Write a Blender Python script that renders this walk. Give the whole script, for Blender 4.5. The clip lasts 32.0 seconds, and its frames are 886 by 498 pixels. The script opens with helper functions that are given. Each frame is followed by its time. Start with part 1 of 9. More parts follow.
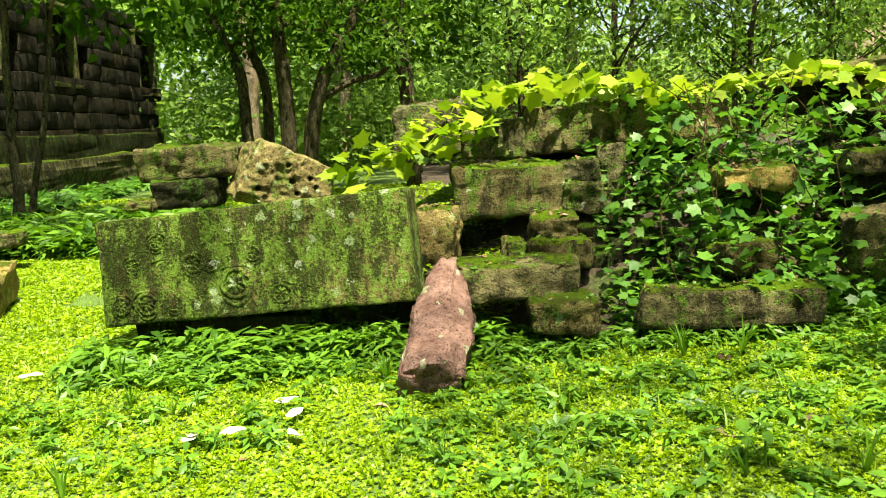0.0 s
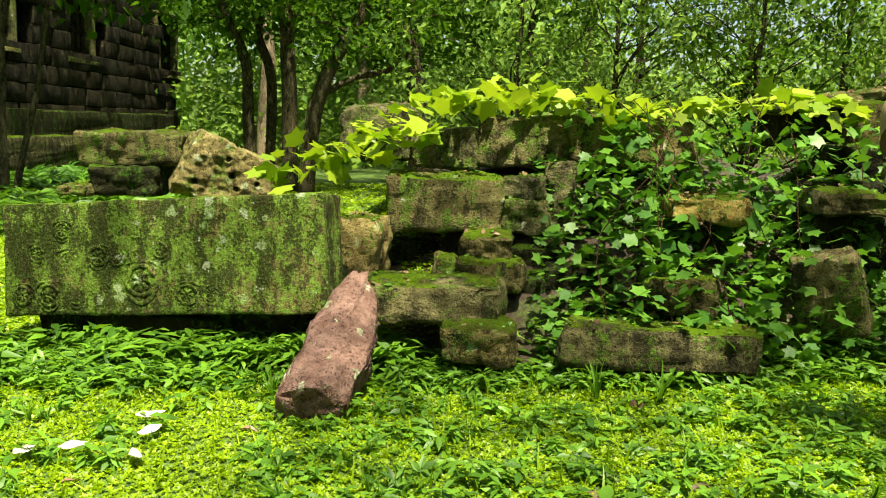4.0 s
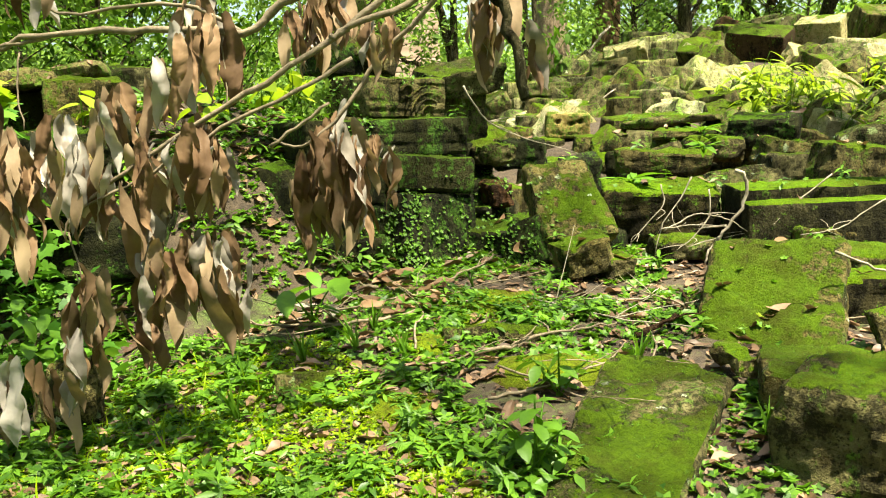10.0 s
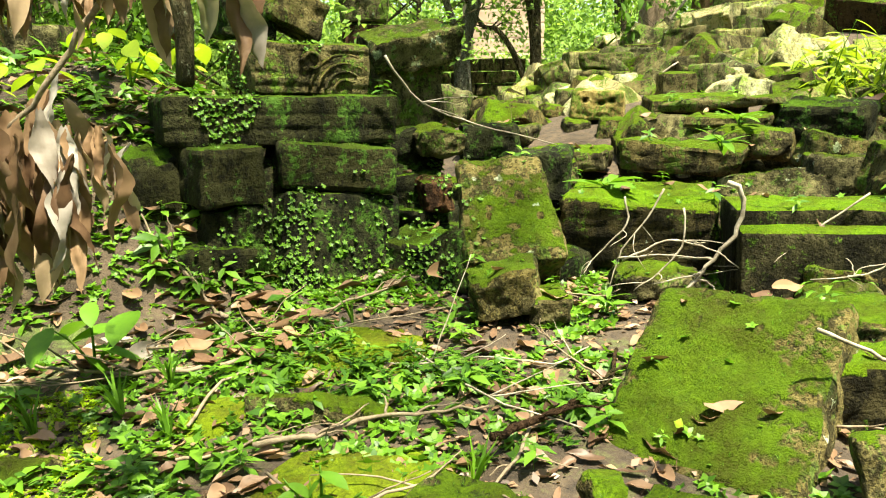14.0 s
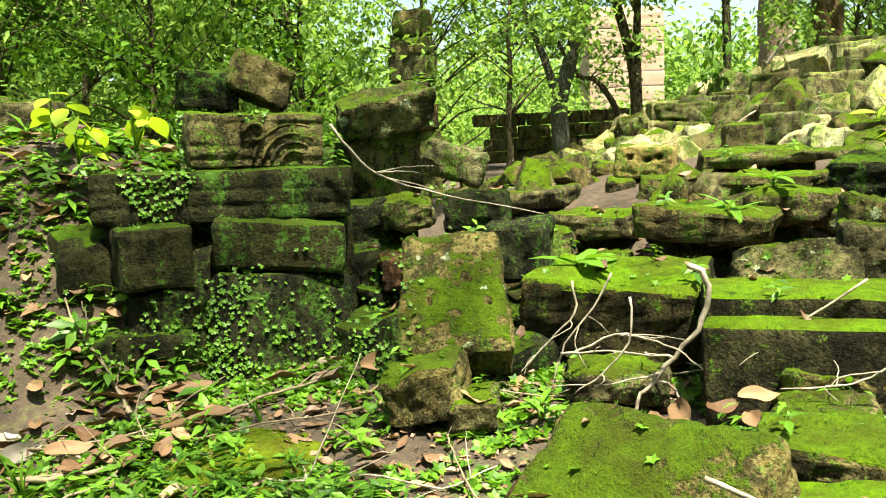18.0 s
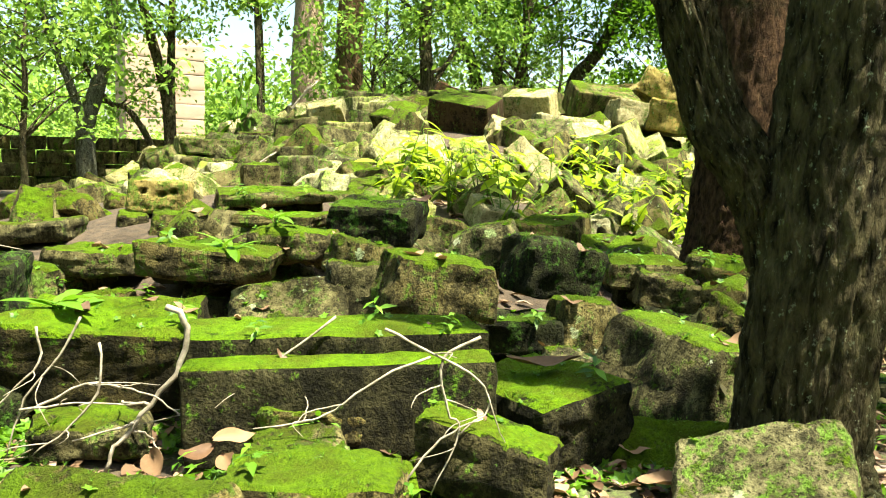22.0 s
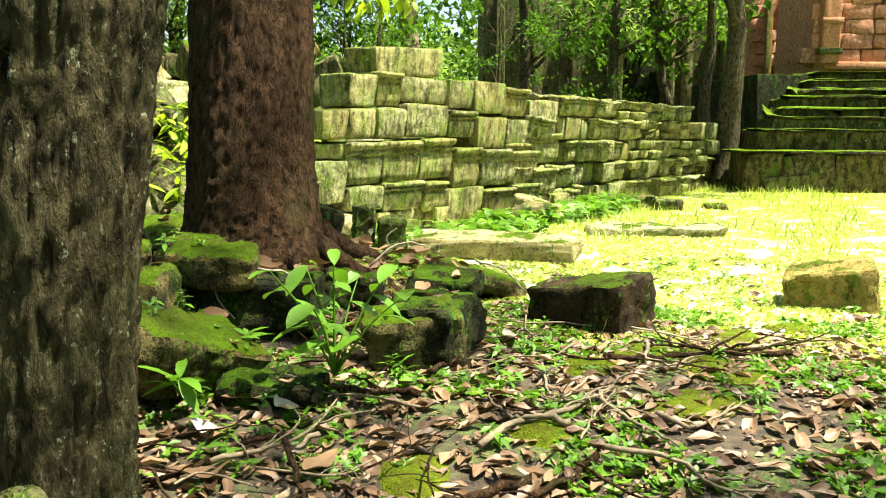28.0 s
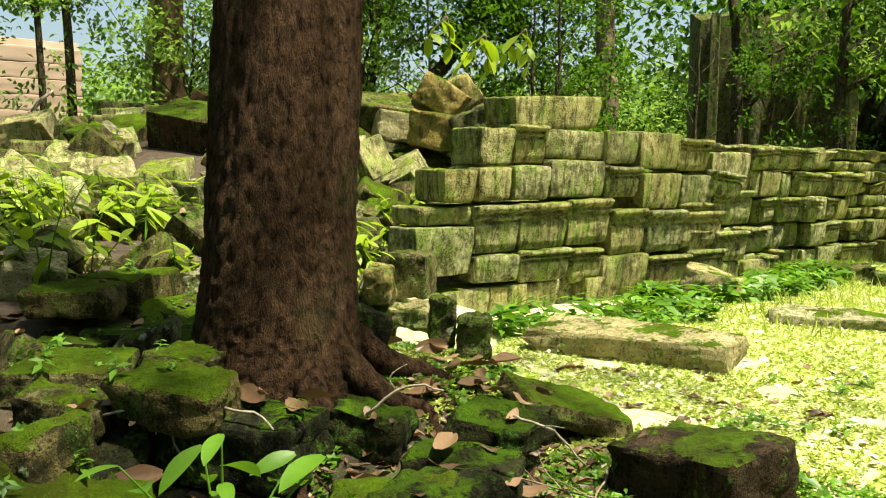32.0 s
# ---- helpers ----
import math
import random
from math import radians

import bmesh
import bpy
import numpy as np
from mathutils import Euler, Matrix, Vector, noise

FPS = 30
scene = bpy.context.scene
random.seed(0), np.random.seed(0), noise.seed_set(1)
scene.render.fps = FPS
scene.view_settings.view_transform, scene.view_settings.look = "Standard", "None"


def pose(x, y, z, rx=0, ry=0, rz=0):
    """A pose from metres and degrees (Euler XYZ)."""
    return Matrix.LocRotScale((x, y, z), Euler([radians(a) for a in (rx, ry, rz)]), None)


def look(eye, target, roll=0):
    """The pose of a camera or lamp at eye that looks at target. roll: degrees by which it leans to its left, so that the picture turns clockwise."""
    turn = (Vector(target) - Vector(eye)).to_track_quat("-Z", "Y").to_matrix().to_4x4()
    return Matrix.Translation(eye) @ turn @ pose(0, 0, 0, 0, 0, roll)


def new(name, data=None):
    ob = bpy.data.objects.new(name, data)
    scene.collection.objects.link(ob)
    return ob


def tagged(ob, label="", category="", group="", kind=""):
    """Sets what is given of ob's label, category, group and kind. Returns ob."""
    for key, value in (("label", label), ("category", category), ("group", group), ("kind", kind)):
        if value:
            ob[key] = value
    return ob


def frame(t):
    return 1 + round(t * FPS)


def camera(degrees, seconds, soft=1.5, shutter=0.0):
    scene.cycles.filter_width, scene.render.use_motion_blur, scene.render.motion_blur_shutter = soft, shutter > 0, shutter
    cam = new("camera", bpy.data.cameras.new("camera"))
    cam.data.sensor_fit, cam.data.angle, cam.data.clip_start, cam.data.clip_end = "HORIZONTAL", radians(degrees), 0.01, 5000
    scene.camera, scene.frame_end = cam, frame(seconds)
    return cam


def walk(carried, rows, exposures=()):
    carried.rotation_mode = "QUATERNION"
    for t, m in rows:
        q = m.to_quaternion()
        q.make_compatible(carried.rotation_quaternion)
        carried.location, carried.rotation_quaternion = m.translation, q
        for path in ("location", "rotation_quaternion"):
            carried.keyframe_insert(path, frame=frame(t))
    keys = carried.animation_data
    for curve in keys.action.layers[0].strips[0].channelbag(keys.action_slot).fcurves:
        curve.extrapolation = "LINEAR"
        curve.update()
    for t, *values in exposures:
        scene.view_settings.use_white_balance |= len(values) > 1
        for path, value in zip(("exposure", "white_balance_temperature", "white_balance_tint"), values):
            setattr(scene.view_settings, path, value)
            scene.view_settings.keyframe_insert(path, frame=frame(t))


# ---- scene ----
cam = camera(56.06, 32.0, 1.1)
EXPOSURES = [(0, 1.95, 7400, 1), (3, 1.82, 7400, 1), (4, 1.67, 7400, 1), (7, 2.25, 7400, 1), (9, 2.15, 7300, 1), (14, 2.3, 7200, 1), (19, 2.25, 7000, 1), (21, 2.45, 7000, 1), (23, 2.5, 7000, 1), (25, 2.45, 7000, 1), (28, 2.25, 6900, 2), (30, 1.7, 7100, 2), (32, 1.5, 7200, 2)]
PATH = [
    (0, pose(-0.711, -0.389, 1.476, 81.43, 2.85, -2.13)),
    (0.5, pose(-0.616, -0.279, 1.454, 81.53, 2.69, 3.03)),
    (1, pose(-0.513, -0.084, 1.449, 81.69, 2.56, 8.24)),
    (1.5, pose(-0.448, -0.015, 1.460, 81.63, 1.74, 11.38)),
    (2, pose(-0.354, 0.004, 1.454, 81.68, 1.07, 12.85)),
    (2.5, pose(-0.243, -0.013, 1.479, 81.77, 1.08, 14.43)),
    (3, pose(-0.184, -0.036, 1.479, 81.75, 0.79, 15.43)),
    (3.5, pose(-0.123, -0.018, 1.481, 81.68, 0.21, 12.12)),
    (4, pose(0.001, -0.000, 1.497, 81.58, -1.26, 0.19)),
    (4.5, pose(0.165, -0.009, 1.480, 81.97, -1.81, -10.30)),
    (6.5, pose(0.955, 0.279, 1.473, 82.50, 0.13, -23.44)),
    (7, pose(1.226, 0.298, 1.454, 82.69, 0.10, -27.40)),
    (7.5, pose(1.613, 0.302, 1.473, 82.43, -0.13, -33.29)),
    (8, pose(1.827, 0.314, 1.461, 82.27, 0.54, -35.02)),
    (8.5, pose(2.114, 0.465, 1.444, 81.88, 0.63, -34.78)),
    (9, pose(2.346, 0.553, 1.458, 81.03, 0.90, -34.59)),
    (9.5, pose(2.623, 0.570, 1.444, 80.63, 1.70, -32.16)),
    (10, pose(2.958, 0.535, 1.479, 80.08, 2.56, -29.83)),
    (10.5, pose(3.146, 0.571, 1.469, 79.91, 2.95, -27.88)),
    (11, pose(3.437, 0.739, 1.436, 79.40, 2.37, -27.66)),
    (11.5, pose(3.711, 0.826, 1.449, 79.23, 2.38, -27.57)),
    (12, pose(4.055, 0.857, 1.452, 79.35, 2.33, -26.76)),
    (12.5, pose(4.301, 0.899, 1.452, 78.88, 2.13, -25.85)),
    (13, pose(4.546, 1.061, 1.428, 78.23, 1.97, -23.02)),
    (13.5, pose(4.679, 1.212, 1.487, 77.57, 1.48, -22.08)),
    (14, pose(4.755, 1.241, 1.493, 78.09, 1.13, -21.73)),
    (14.5, pose(4.938, 1.229, 1.491, 78.45, 1.18, -21.56)),
    (15, pose(5.186, 1.192, 1.505, 78.80, 1.53, -21.12)),
    (15.5, pose(5.384, 1.147, 1.474, 78.79, 1.90, -20.56)),
    (17.5, pose(5.803, 1.476, 1.553, 80.99, 2.19, -18.15)),
    (18, pose(5.887, 1.442, 1.546, 81.81, 2.80, -12.80)),
    (18.5, pose(5.946, 1.418, 1.537, 82.14, 2.38, -10.80)),
    (19, pose(6.029, 1.405, 1.537, 82.92, 1.68, -11.14)),
    (19.5, pose(6.084, 1.403, 1.532, 82.92, 0.98, -14.16)),
    (20, pose(6.100, 1.412, 1.531, 82.75, 0.49, -18.07)),
    (20.5, pose(6.119, 1.417, 1.533, 82.69, -0.17, -24.41)),
    (21, pose(6.150, 1.426, 1.532, 82.67, -0.90, -32.19)),
    (21.5, pose(6.175, 1.428, 1.542, 82.95, -1.36, -38.63)),
    (22, pose(6.169, 1.417, 1.550, 83.84, -1.42, -43.17)),
    (22.5, pose(6.160, 1.411, 1.557, 84.49, -1.31, -48.19)),
    (23, pose(6.159, 1.438, 1.540, 84.63, -1.38, -52.52)),
    (23.5, pose(6.166, 1.453, 1.527, 84.88, -1.69, -58.09)),
    (24, pose(6.169, 1.426, 1.512, 84.75, -2.01, -64.38)),
    (24.5, pose(6.264, 1.319, 1.505, 84.11, -1.56, -68.16)),
    (25, pose(6.440, 1.099, 1.509, 83.26, -1.33, -68.07)),
    (25.5, pose(6.593, 0.985, 1.521, 82.26, -1.13, -68.16)),
    (27.5, pose(7.785, 0.737, 1.553, 82.14, 0.70, -61.88)),
    (28, pose(7.994, 0.637, 1.559, 82.02, -0.40, -61.86)),
    (28.5, pose(8.364, 0.642, 1.621, 81.98, -1.07, -61.59)),
    (29, pose(8.585, 0.631, 1.674, 82.11, -0.90, -59.72)),
    (29.5, pose(8.901, 0.560, 1.702, 82.37, -0.15, -55.09)),
    (30, pose(9.126, 0.553, 1.725, 82.41, 0.06, -52.92)),
    (30.5, pose(9.404, 0.663, 1.770, 83.16, -0.46, -51.80)),
    (31, pose(9.565, 0.730, 1.842, 83.54, -0.99, -51.10)),
    (31.5, pose(9.654, 0.708, 1.858, 83.61, -1.33, -50.73)),
    (32, pose(9.734, 0.636, 1.879, 84.11, -0.86, -46.75)),
]
walk(cam, PATH, EXPOSURES)
# ---- world, sun and sky ----
SUN_AZ, SUN_EL = radians(160), radians(70)      # azimuth from +y towards +x
world = bpy.data.worlds.new("sky")
scene.world = world
world.use_nodes = True
wn = world.node_tree.nodes
sky = wn.new("ShaderNodeTexSky")
sky.sky_type, sky.sun_disc = "NISHITA", False
sky.sun_elevation, sky.sun_rotation = SUN_EL, SUN_AZ
sky.air_density, sky.dust_density = 1.0, 2.5
wn["Background"].inputs["Strength"].default_value = 0.067
world.node_tree.links.new(sky.outputs[0], wn["Background"].inputs["Color"])
sun_data = bpy.data.lights.new("sun", "SUN")
sun_data.energy, sun_data.angle, sun_data.color = 4.8, radians(1.5), (1.0, 0.95, 0.84)
sun = new("sun", sun_data)
sun_way = Vector((math.sin(SUN_AZ) * math.cos(SUN_EL), math.cos(SUN_AZ) * math.cos(SUN_EL), math.sin(SUN_EL)))
sun.matrix_world = look(sun_way * 60, (0, 0, 0))

# ---- materials ----
def nodes_of(name):
    m = bpy.data.materials.new(name)
    m.use_nodes = True
    t = m.node_tree
    return m, t, t.nodes["Principled BSDF"]


def add(t, kind, **inputs):
    n = t.nodes.new(kind)
    for k, v in inputs.items():
        key = k.replace("_", " ")
        if key in n.inputs:
            n.inputs[key].default_value = v
        else:
            setattr_plain(n, k, v)
    return n


def setattr_plain(n, k, v):
    if k == "operation":
        n.operation = v
    elif k == "blend":
        n.blend_type = v
    elif k == "feature":
        n.feature = v


def noise_tex(t, src, scale, detail=5.0, rough=0.6, distort=0.0):
    n = t.nodes.new("ShaderNodeTexNoise")
    n.inputs["Scale"].default_value, n.inputs["Detail"].default_value = scale, detail
    n.inputs["Roughness"].default_value, n.inputs["Distortion"].default_value = rough, distort
    t.links.new(src, n.inputs["Vector"])
    return n.outputs["Fac"]


def ramp(t, src, stops):
    n = t.nodes.new("ShaderNodeValToRGB")
    e = n.color_ramp.elements
    while len(e) < len(stops):
        e.new(0.5)
    for el, (pos, col) in zip(e, stops):
        el.position = pos
        el.color = (*col, 1.0) if len(col) == 3 else col
    t.links.new(src, n.inputs["Fac"])
    return n.outputs["Color"]


def grey(v):
    return (v, v, v)


def mix(t, fac, a, b, blend="MIX"):
    n = t.nodes.new("ShaderNodeMix")
    n.data_type, n.blend_type = "RGBA", blend
    for sock, v in ((n.inputs[0], fac), (n.inputs[6], a), (n.inputs[7], b)):
        if isinstance(v, (int, float)):
            sock.default_value = v
        elif isinstance(v, tuple):
            sock.default_value = (*v, 1.0)
        else:
            t.links.new(v, sock)
    return n.outputs[2]


def maths(t, op, a, b=0.0):
    n = t.nodes.new("ShaderNodeMath")
    n.operation = op
    for sock, v in ((n.inputs[0], a), (n.inputs[1], b)):
        if isinstance(v, (int, float)):
            sock.default_value = v
        else:
            t.links.new(v, sock)
    return n.outputs[0]


def bump(t, shader, height, strength=0.5, dist=0.02):
    n = t.nodes.new("ShaderNodeBump")
    n.inputs["Strength"].default_value, n.inputs["Distance"].default_value = strength, dist
    t.links.new(height, n.inputs["Height"])
    t.links.new(n.outputs["Normal"], shader.inputs["Normal"])


def stone_material(name, dark, light, moss_at, moss_col=(0.098, 0.172, 0.004), moss_dark=(0.024, 0.052, 0.002), lichen=0.5, side_moss=0.0, algae=0.5, black=0.5, streaks=0.0):
    """Weathered stone: grain, pits, streaks of black and green growth, discs of lichen, moss where faces look up."""
    m, t, s = nodes_of(name)
    geo, obj = t.nodes.new("ShaderNodeNewGeometry"), t.nodes.new("ShaderNodeObjectInfo")
    pos = geo.outputs["Position"]
    stretch = t.nodes.new("ShaderNodeMapping")
    stretch.inputs["Scale"].default_value = (1.0, 1.0, 0.45)
    t.links.new(pos, stretch.inputs["Vector"])
    run = stretch.outputs[0]
    big, mid, fine = noise_tex(t, pos, 2.3, 4.0), noise_tex(t, pos, 12.0, 6.0, 0.72), noise_tex(t, pos, 60.0, 3.0, 0.7)
    base = ramp(t, mid, [(0.38, dark), (0.5, tuple(0.45 * (a + b) for a, b in zip(dark, light))), (0.63, light)])
    base = mix(t, ramp(t, obj.outputs["Random"], [(0.0, grey(0.0)), (1.0, grey(0.55))]), base, (light[0] * 0.85, light[1] * 0.7, light[2] * 0.42))
    speck = noise_tex(t, pos, 30.0, 4.0, 0.62)
    grit = noise_tex(t, pos, 48.0, 3.0, 0.6)
    def ragged(scale, small):
        """Large patches broken up at their rims into small ones."""
        return maths(t, "ADD", maths(t, "MULTIPLY", noise_tex(t, run, scale, 5.0, 0.65, 0.3), 0.62), maths(t, "MULTIPLY", small, 0.38))
    # green film in ragged streaks
    film = ramp(t, ragged(5.0, speck), [(0.565 - 0.14 * algae, grey(0.0)), (0.615 - 0.14 * algae, grey(0.85))])
    film_col = mix(t, ramp(t, speck, [(0.38, grey(0.0)), (0.6, grey(1.0))]), tuple(0.4 * c for c in moss_col), (moss_col[0] * 0.85, moss_col[1] * 0.95, moss_col[2] + 0.012))
    base = mix(t, film, base, film_col)
    # black crust
    crust = ramp(t, ragged(8.0, grit), [(0.585 - 0.15 * black, grey(0.0)), (0.635 - 0.15 * black, grey(0.8))])
    base = mix(t, crust, base, tuple(0.22 * c for c in dark))
    # dark rain streaks
    if streaks:
        rain = t.nodes.new("ShaderNodeMapping")
        rain.inputs["Scale"].default_value = (17.0, 17.0, 1.1)
        t.links.new(pos, rain.inputs["Vector"])
        runs = maths(t, "ADD", maths(t, "MULTIPLY", noise_tex(t, rain.outputs[0], 1.0, 4.0, 0.6), 0.7), maths(t, "MULTIPLY", big, 0.3))
        base = mix(t, ramp(t, runs, [(0.51, grey(0.0)), (0.59, grey(streaks))]), base, tuple(0.45 * c for c in dark))
    # discs of lichen
    cell = t.nodes.new("ShaderNodeTexVoronoi")
    cell.inputs["Scale"].default_value = 8.0
    wob = t.nodes.new("ShaderNodeVectorMath")
    wob.operation = "MULTIPLY_ADD"
    nz = t.nodes.new("ShaderNodeTexNoise")
    nz.inputs["Scale"].default_value, nz.inputs["Detail"].default_value = 30.0, 4.0
    t.links.new(pos, nz.inputs["Vector"])
    t.links.new(nz.outputs["Color"], wob.inputs[0])
    wob.inputs[1].default_value = (0.09, 0.09, 0.09)
    t.links.new(pos, wob.inputs[2])
    t.links.new(wob.outputs[0], cell.inputs["Vector"])
    split = t.nodes.new("ShaderNodeSeparateColor")
    t.links.new(cell.outputs["Color"], split.inputs[0])
    reach = maths(t, "MULTIPLY", maths(t, "SUBTRACT", split.outputs[0], 1.0 - lichen), 0.42)
    disc = maths(t, "LESS_THAN", cell.outputs["Distance"], reach)
    tint = mix(t, split.outputs[1], (0.2, 0.3, 0.09), (0.4, 0.43, 0.32))
    base = mix(t, maths(t, "MULTIPLY", disc, ramp(t, fine, [(0.35, grey(0.2)), (0.6, grey(0.85))])), base, tint)
    # pits
    base = mix(t, ramp(t, fine, [(0.54, grey(0.0)), (0.7, grey(0.3))]), base, tuple(min(0.6, 1.3 * c) for c in light))
    pit = ramp(t, grit, [(0.36, grey(1.0)), (0.39, grey(0.0))])
    base = mix(t, maths(t, "MULTIPLY", pit, 0.6), base, tuple(0.25 * a for a in dark))
    sep = t.nodes.new("ShaderNodeSeparateXYZ")
    t.links.new(geo.outputs["Normal"], sep.inputs[0])
    up = maths(t, "MULTIPLY_ADD", sep.outputs["Z"], 0.5 - side_moss)
    t.nodes[up.node.name].inputs[2].default_value = 0.5 + side_moss
    field = maths(t, "ADD", up, maths(t, "ADD", maths(t, "MULTIPLY", mid, 0.5), maths(t, "MULTIPLY", speck, 0.25)))
    field = maths(t, "ADD", field, big)
    field = maths(t, "ADD", field, maths(t, "MULTIPLY", obj.outputs["Random"], 0.14))
    moss = ramp(t, maths(t, "MULTIPLY", field, 0.5), [(max(0.0, (moss_at + 0.74) / 2 - 0.015), grey(0.0)), (min(1.0, (moss_at + 0.74) / 2 + 0.02), grey(1.0))])
    tuft = noise_tex(t, pos, 110.0, 4.0, 0.75)
    clump = noise_tex(t, pos, 24.0, 7.0, 0.78)
    green = mix(t, ramp(t, clump, [(0.28, grey(0.1)), (0.66, grey(1.0))]), moss_dark, moss_col)
    green = mix(t, ramp(t, noise_tex(t, pos, 3.4, 6.0, 0.7), [(0.44, grey(0.0)), (0.6, grey(0.9))]), green, (moss_col[0] * 0.5, moss_col[1] * 0.34, moss_col[2]))
    green = mix(t, ramp(t, tuft, [(0.45, grey(0.0)), (0.7, grey(0.25))]), green, (moss_col[0] * 1.5, moss_col[1] * 1.5, moss_col[2]))
    green = mix(t, ramp(t, tuft, [(0.28, grey(0.35)), (0.42, grey(0.0))]), green, moss_dark)
    spot = maths(t, "LESS_THAN", cell.outputs["Distance"], maths(t, "MULTIPLY", maths(t, "SUBTRACT", split.outputs[0], 1.0 - 0.16 * lichen), 1.6))
    cover = mix(t, moss, base, green)
    cover = mix(t, maths(t, "MULTIPLY", spot, ramp(t, fine, [(0.35, grey(0.3)), (0.6, grey(0.9))])), cover, (0.36, 0.42, 0.3))
    t.links.new(cover, s.inputs["Base Color"])
    s.inputs["Roughness"].default_value = 0.95
    s.inputs["Specular IOR Level"].default_value = 0.12
    relief = maths(t, "SUBTRACT", maths(t, "ADD", maths(t, "MULTIPLY", fine, 0.6), mid), maths(t, "MULTIPLY", pit, 0.25))
    relief = maths(t, "ADD", relief, maths(t, "MULTIPLY", maths(t, "ADD", maths(t, "MULTIPLY", tuft, 0.6), clump), moss))
    bump(t, s, relief, 0.9, 0.032)
    return m


def plain_material(name, dark, light, scale=8.0, rough=0.85, relief=0.4, dist=0.01, fine=60.0):
    m, t, s = nodes_of(name)
    pos = t.nodes.new("ShaderNodeNewGeometry").outputs["Position"]
    a, b = noise_tex(t, pos, scale), noise_tex(t, pos, fine, 4.0, 0.7)
    t.links.new(ramp(t, maths(t, "ADD", maths(t, "MULTIPLY", a, 0.7), maths(t, "MULTIPLY", b, 0.3)), [(0.35, dark), (0.65, light)]), s.inputs["Base Color"])
    s.inputs["Roughness"].default_value = rough
    s.inputs["Specular IOR Level"].default_value = 0.3
    if relief:
        bump(t, s, maths(t, "ADD", a, maths(t, "MULTIPLY", b, 0.5)), relief, dist)
    return m


def leaf_material(name, dark, light, through_light=0.35, rough=0.45, island=True, spec=0.4):
    """Leaf: each piece its own shade between dark and light, a part of the light passing through."""
    m, t, s = nodes_of(name)
    geo, obj = t.nodes.new("ShaderNodeNewGeometry"), t.nodes.new("ShaderNodeObjectInfo")
    pick = geo.outputs["Random Per Island"] if island else obj.outputs["Random"]
    vein = noise_tex(t, geo.outputs["Position"], 45.0, 3.0)
    big = noise_tex(t, geo.outputs["Position"], 0.9, 2.0)
    f = maths(t, "ADD", maths(t, "MULTIPLY", pick, 0.6), maths(t, "MULTIPLY", vein, 0.25))
    f = maths(t, "ADD", f, maths(t, "MULTIPLY", big, 0.3))
    col = ramp(t, f, [(0.2, dark), (0.85, light)])
    t.links.new(col, s.inputs["Base Color"])
    s.inputs["Roughness"].default_value = rough
    s.inputs["Specular IOR Level"].default_value = spec
    trans = t.nodes.new("ShaderNodeBsdfTranslucent")
    t.links.new(mix(t, 1.0, col, (1.0, 1.0, 0.6), "MULTIPLY"), trans.inputs["Color"])
    both = t.nodes.new("ShaderNodeMixShader")
    both.inputs[0].default_value = through_light
    t.links.new(s.outputs[0], both.inputs[1])
    t.links.new(trans.outputs[0], both.inputs[2])
    t.links.new(both.outputs[0], t.nodes["Material Output"].inputs["Surface"])
    return m


def bark_material(name, dark, light, spots=(0.25, 0.27, 0.2), spot_at=0.66, stretch=0.35, patch=42.0):
    m, t, s = nodes_of(name)
    geo = t.nodes.new("ShaderNodeNewGeometry")
    mp = t.nodes.new("ShaderNodeMapping")
    mp.inputs["Scale"].default_value = (1.0, 1.0, stretch)
    t.links.new(geo.outputs["Position"], mp.inputs["Vector"])
    v = mp.outputs[0]
    soft = t.nodes.new("ShaderNodeMapping")
    soft.inputs["Scale"].default_value = (1.0, 1.0, 0.7)
    t.links.new(geo.outputs["Position"], soft.inputs["Vector"])
    plate, fine = noise_tex(t, v, 22.0, 6.0, 0.65, 0.4), noise_tex(t, v, 90.0, 4.0, 0.7)
    col = ramp(t, plate, [(0.35, dark), (0.68, light)])
    col = mix(t, ramp(t, noise_tex(t, v if stretch > 0.45 else soft.outputs[0], patch, 6.0, 0.7, 0.2), [(spot_at, grey(0.0)), (spot_at + 0.06, grey(0.7))]), col, spots)
    col = mix(t, ramp(t, noise_tex(t, geo.outputs["Position"], 2.2), [(0.52, grey(0.0)), (0.7, grey(0.5))]), col, (0.05, 0.065, 0.02))
    t.links.new(col, s.inputs["Base Color"])
    s.inputs["Roughness"].default_value = 0.95
    s.inputs["Specular IOR Level"].default_value = 0.06
    bump(t, s, maths(t, "ADD", plate, maths(t, "MULTIPLY", fine, 0.55)), 1.0, 0.075)
    return m


STONE = stone_material("grey_sandstone", (0.035, 0.033, 0.016), (0.19, 0.175, 0.085), 1.18)
STONE_MOSSY = stone_material("mossy_sandstone", (0.024, 0.022, 0.01), (0.16, 0.145, 0.065), 1.03, algae=0.25, lichen=0.4, black=0.6)
STONE_GREEN = stone_material("deep_moss_stone", (0.02, 0.02, 0.008), (0.19, 0.175, 0.08), 1.1, moss_col=(0.078, 0.132, 0.004), lichen=0.75, side_moss=0.0, algae=0.3, black=0.65)
# Shade of piles, pier and recesses is put into this near-black colour.
STONE_DARK = stone_material("shade_dark_stone", (0.006, 0.007, 0.003), (0.033, 0.036, 0.014), 1.15, moss_col=(0.06, 0.125, 0.003), lichen=0.25, algae=0.3)
# Pale copy of the grey sandstone, with sunlight put into its colour.
STONE_PALE = stone_material("sunlight_tinted_stone", (0.15, 0.14, 0.07), (0.46, 0.43, 0.26), 1.28, algae=0.3, black=0.25)
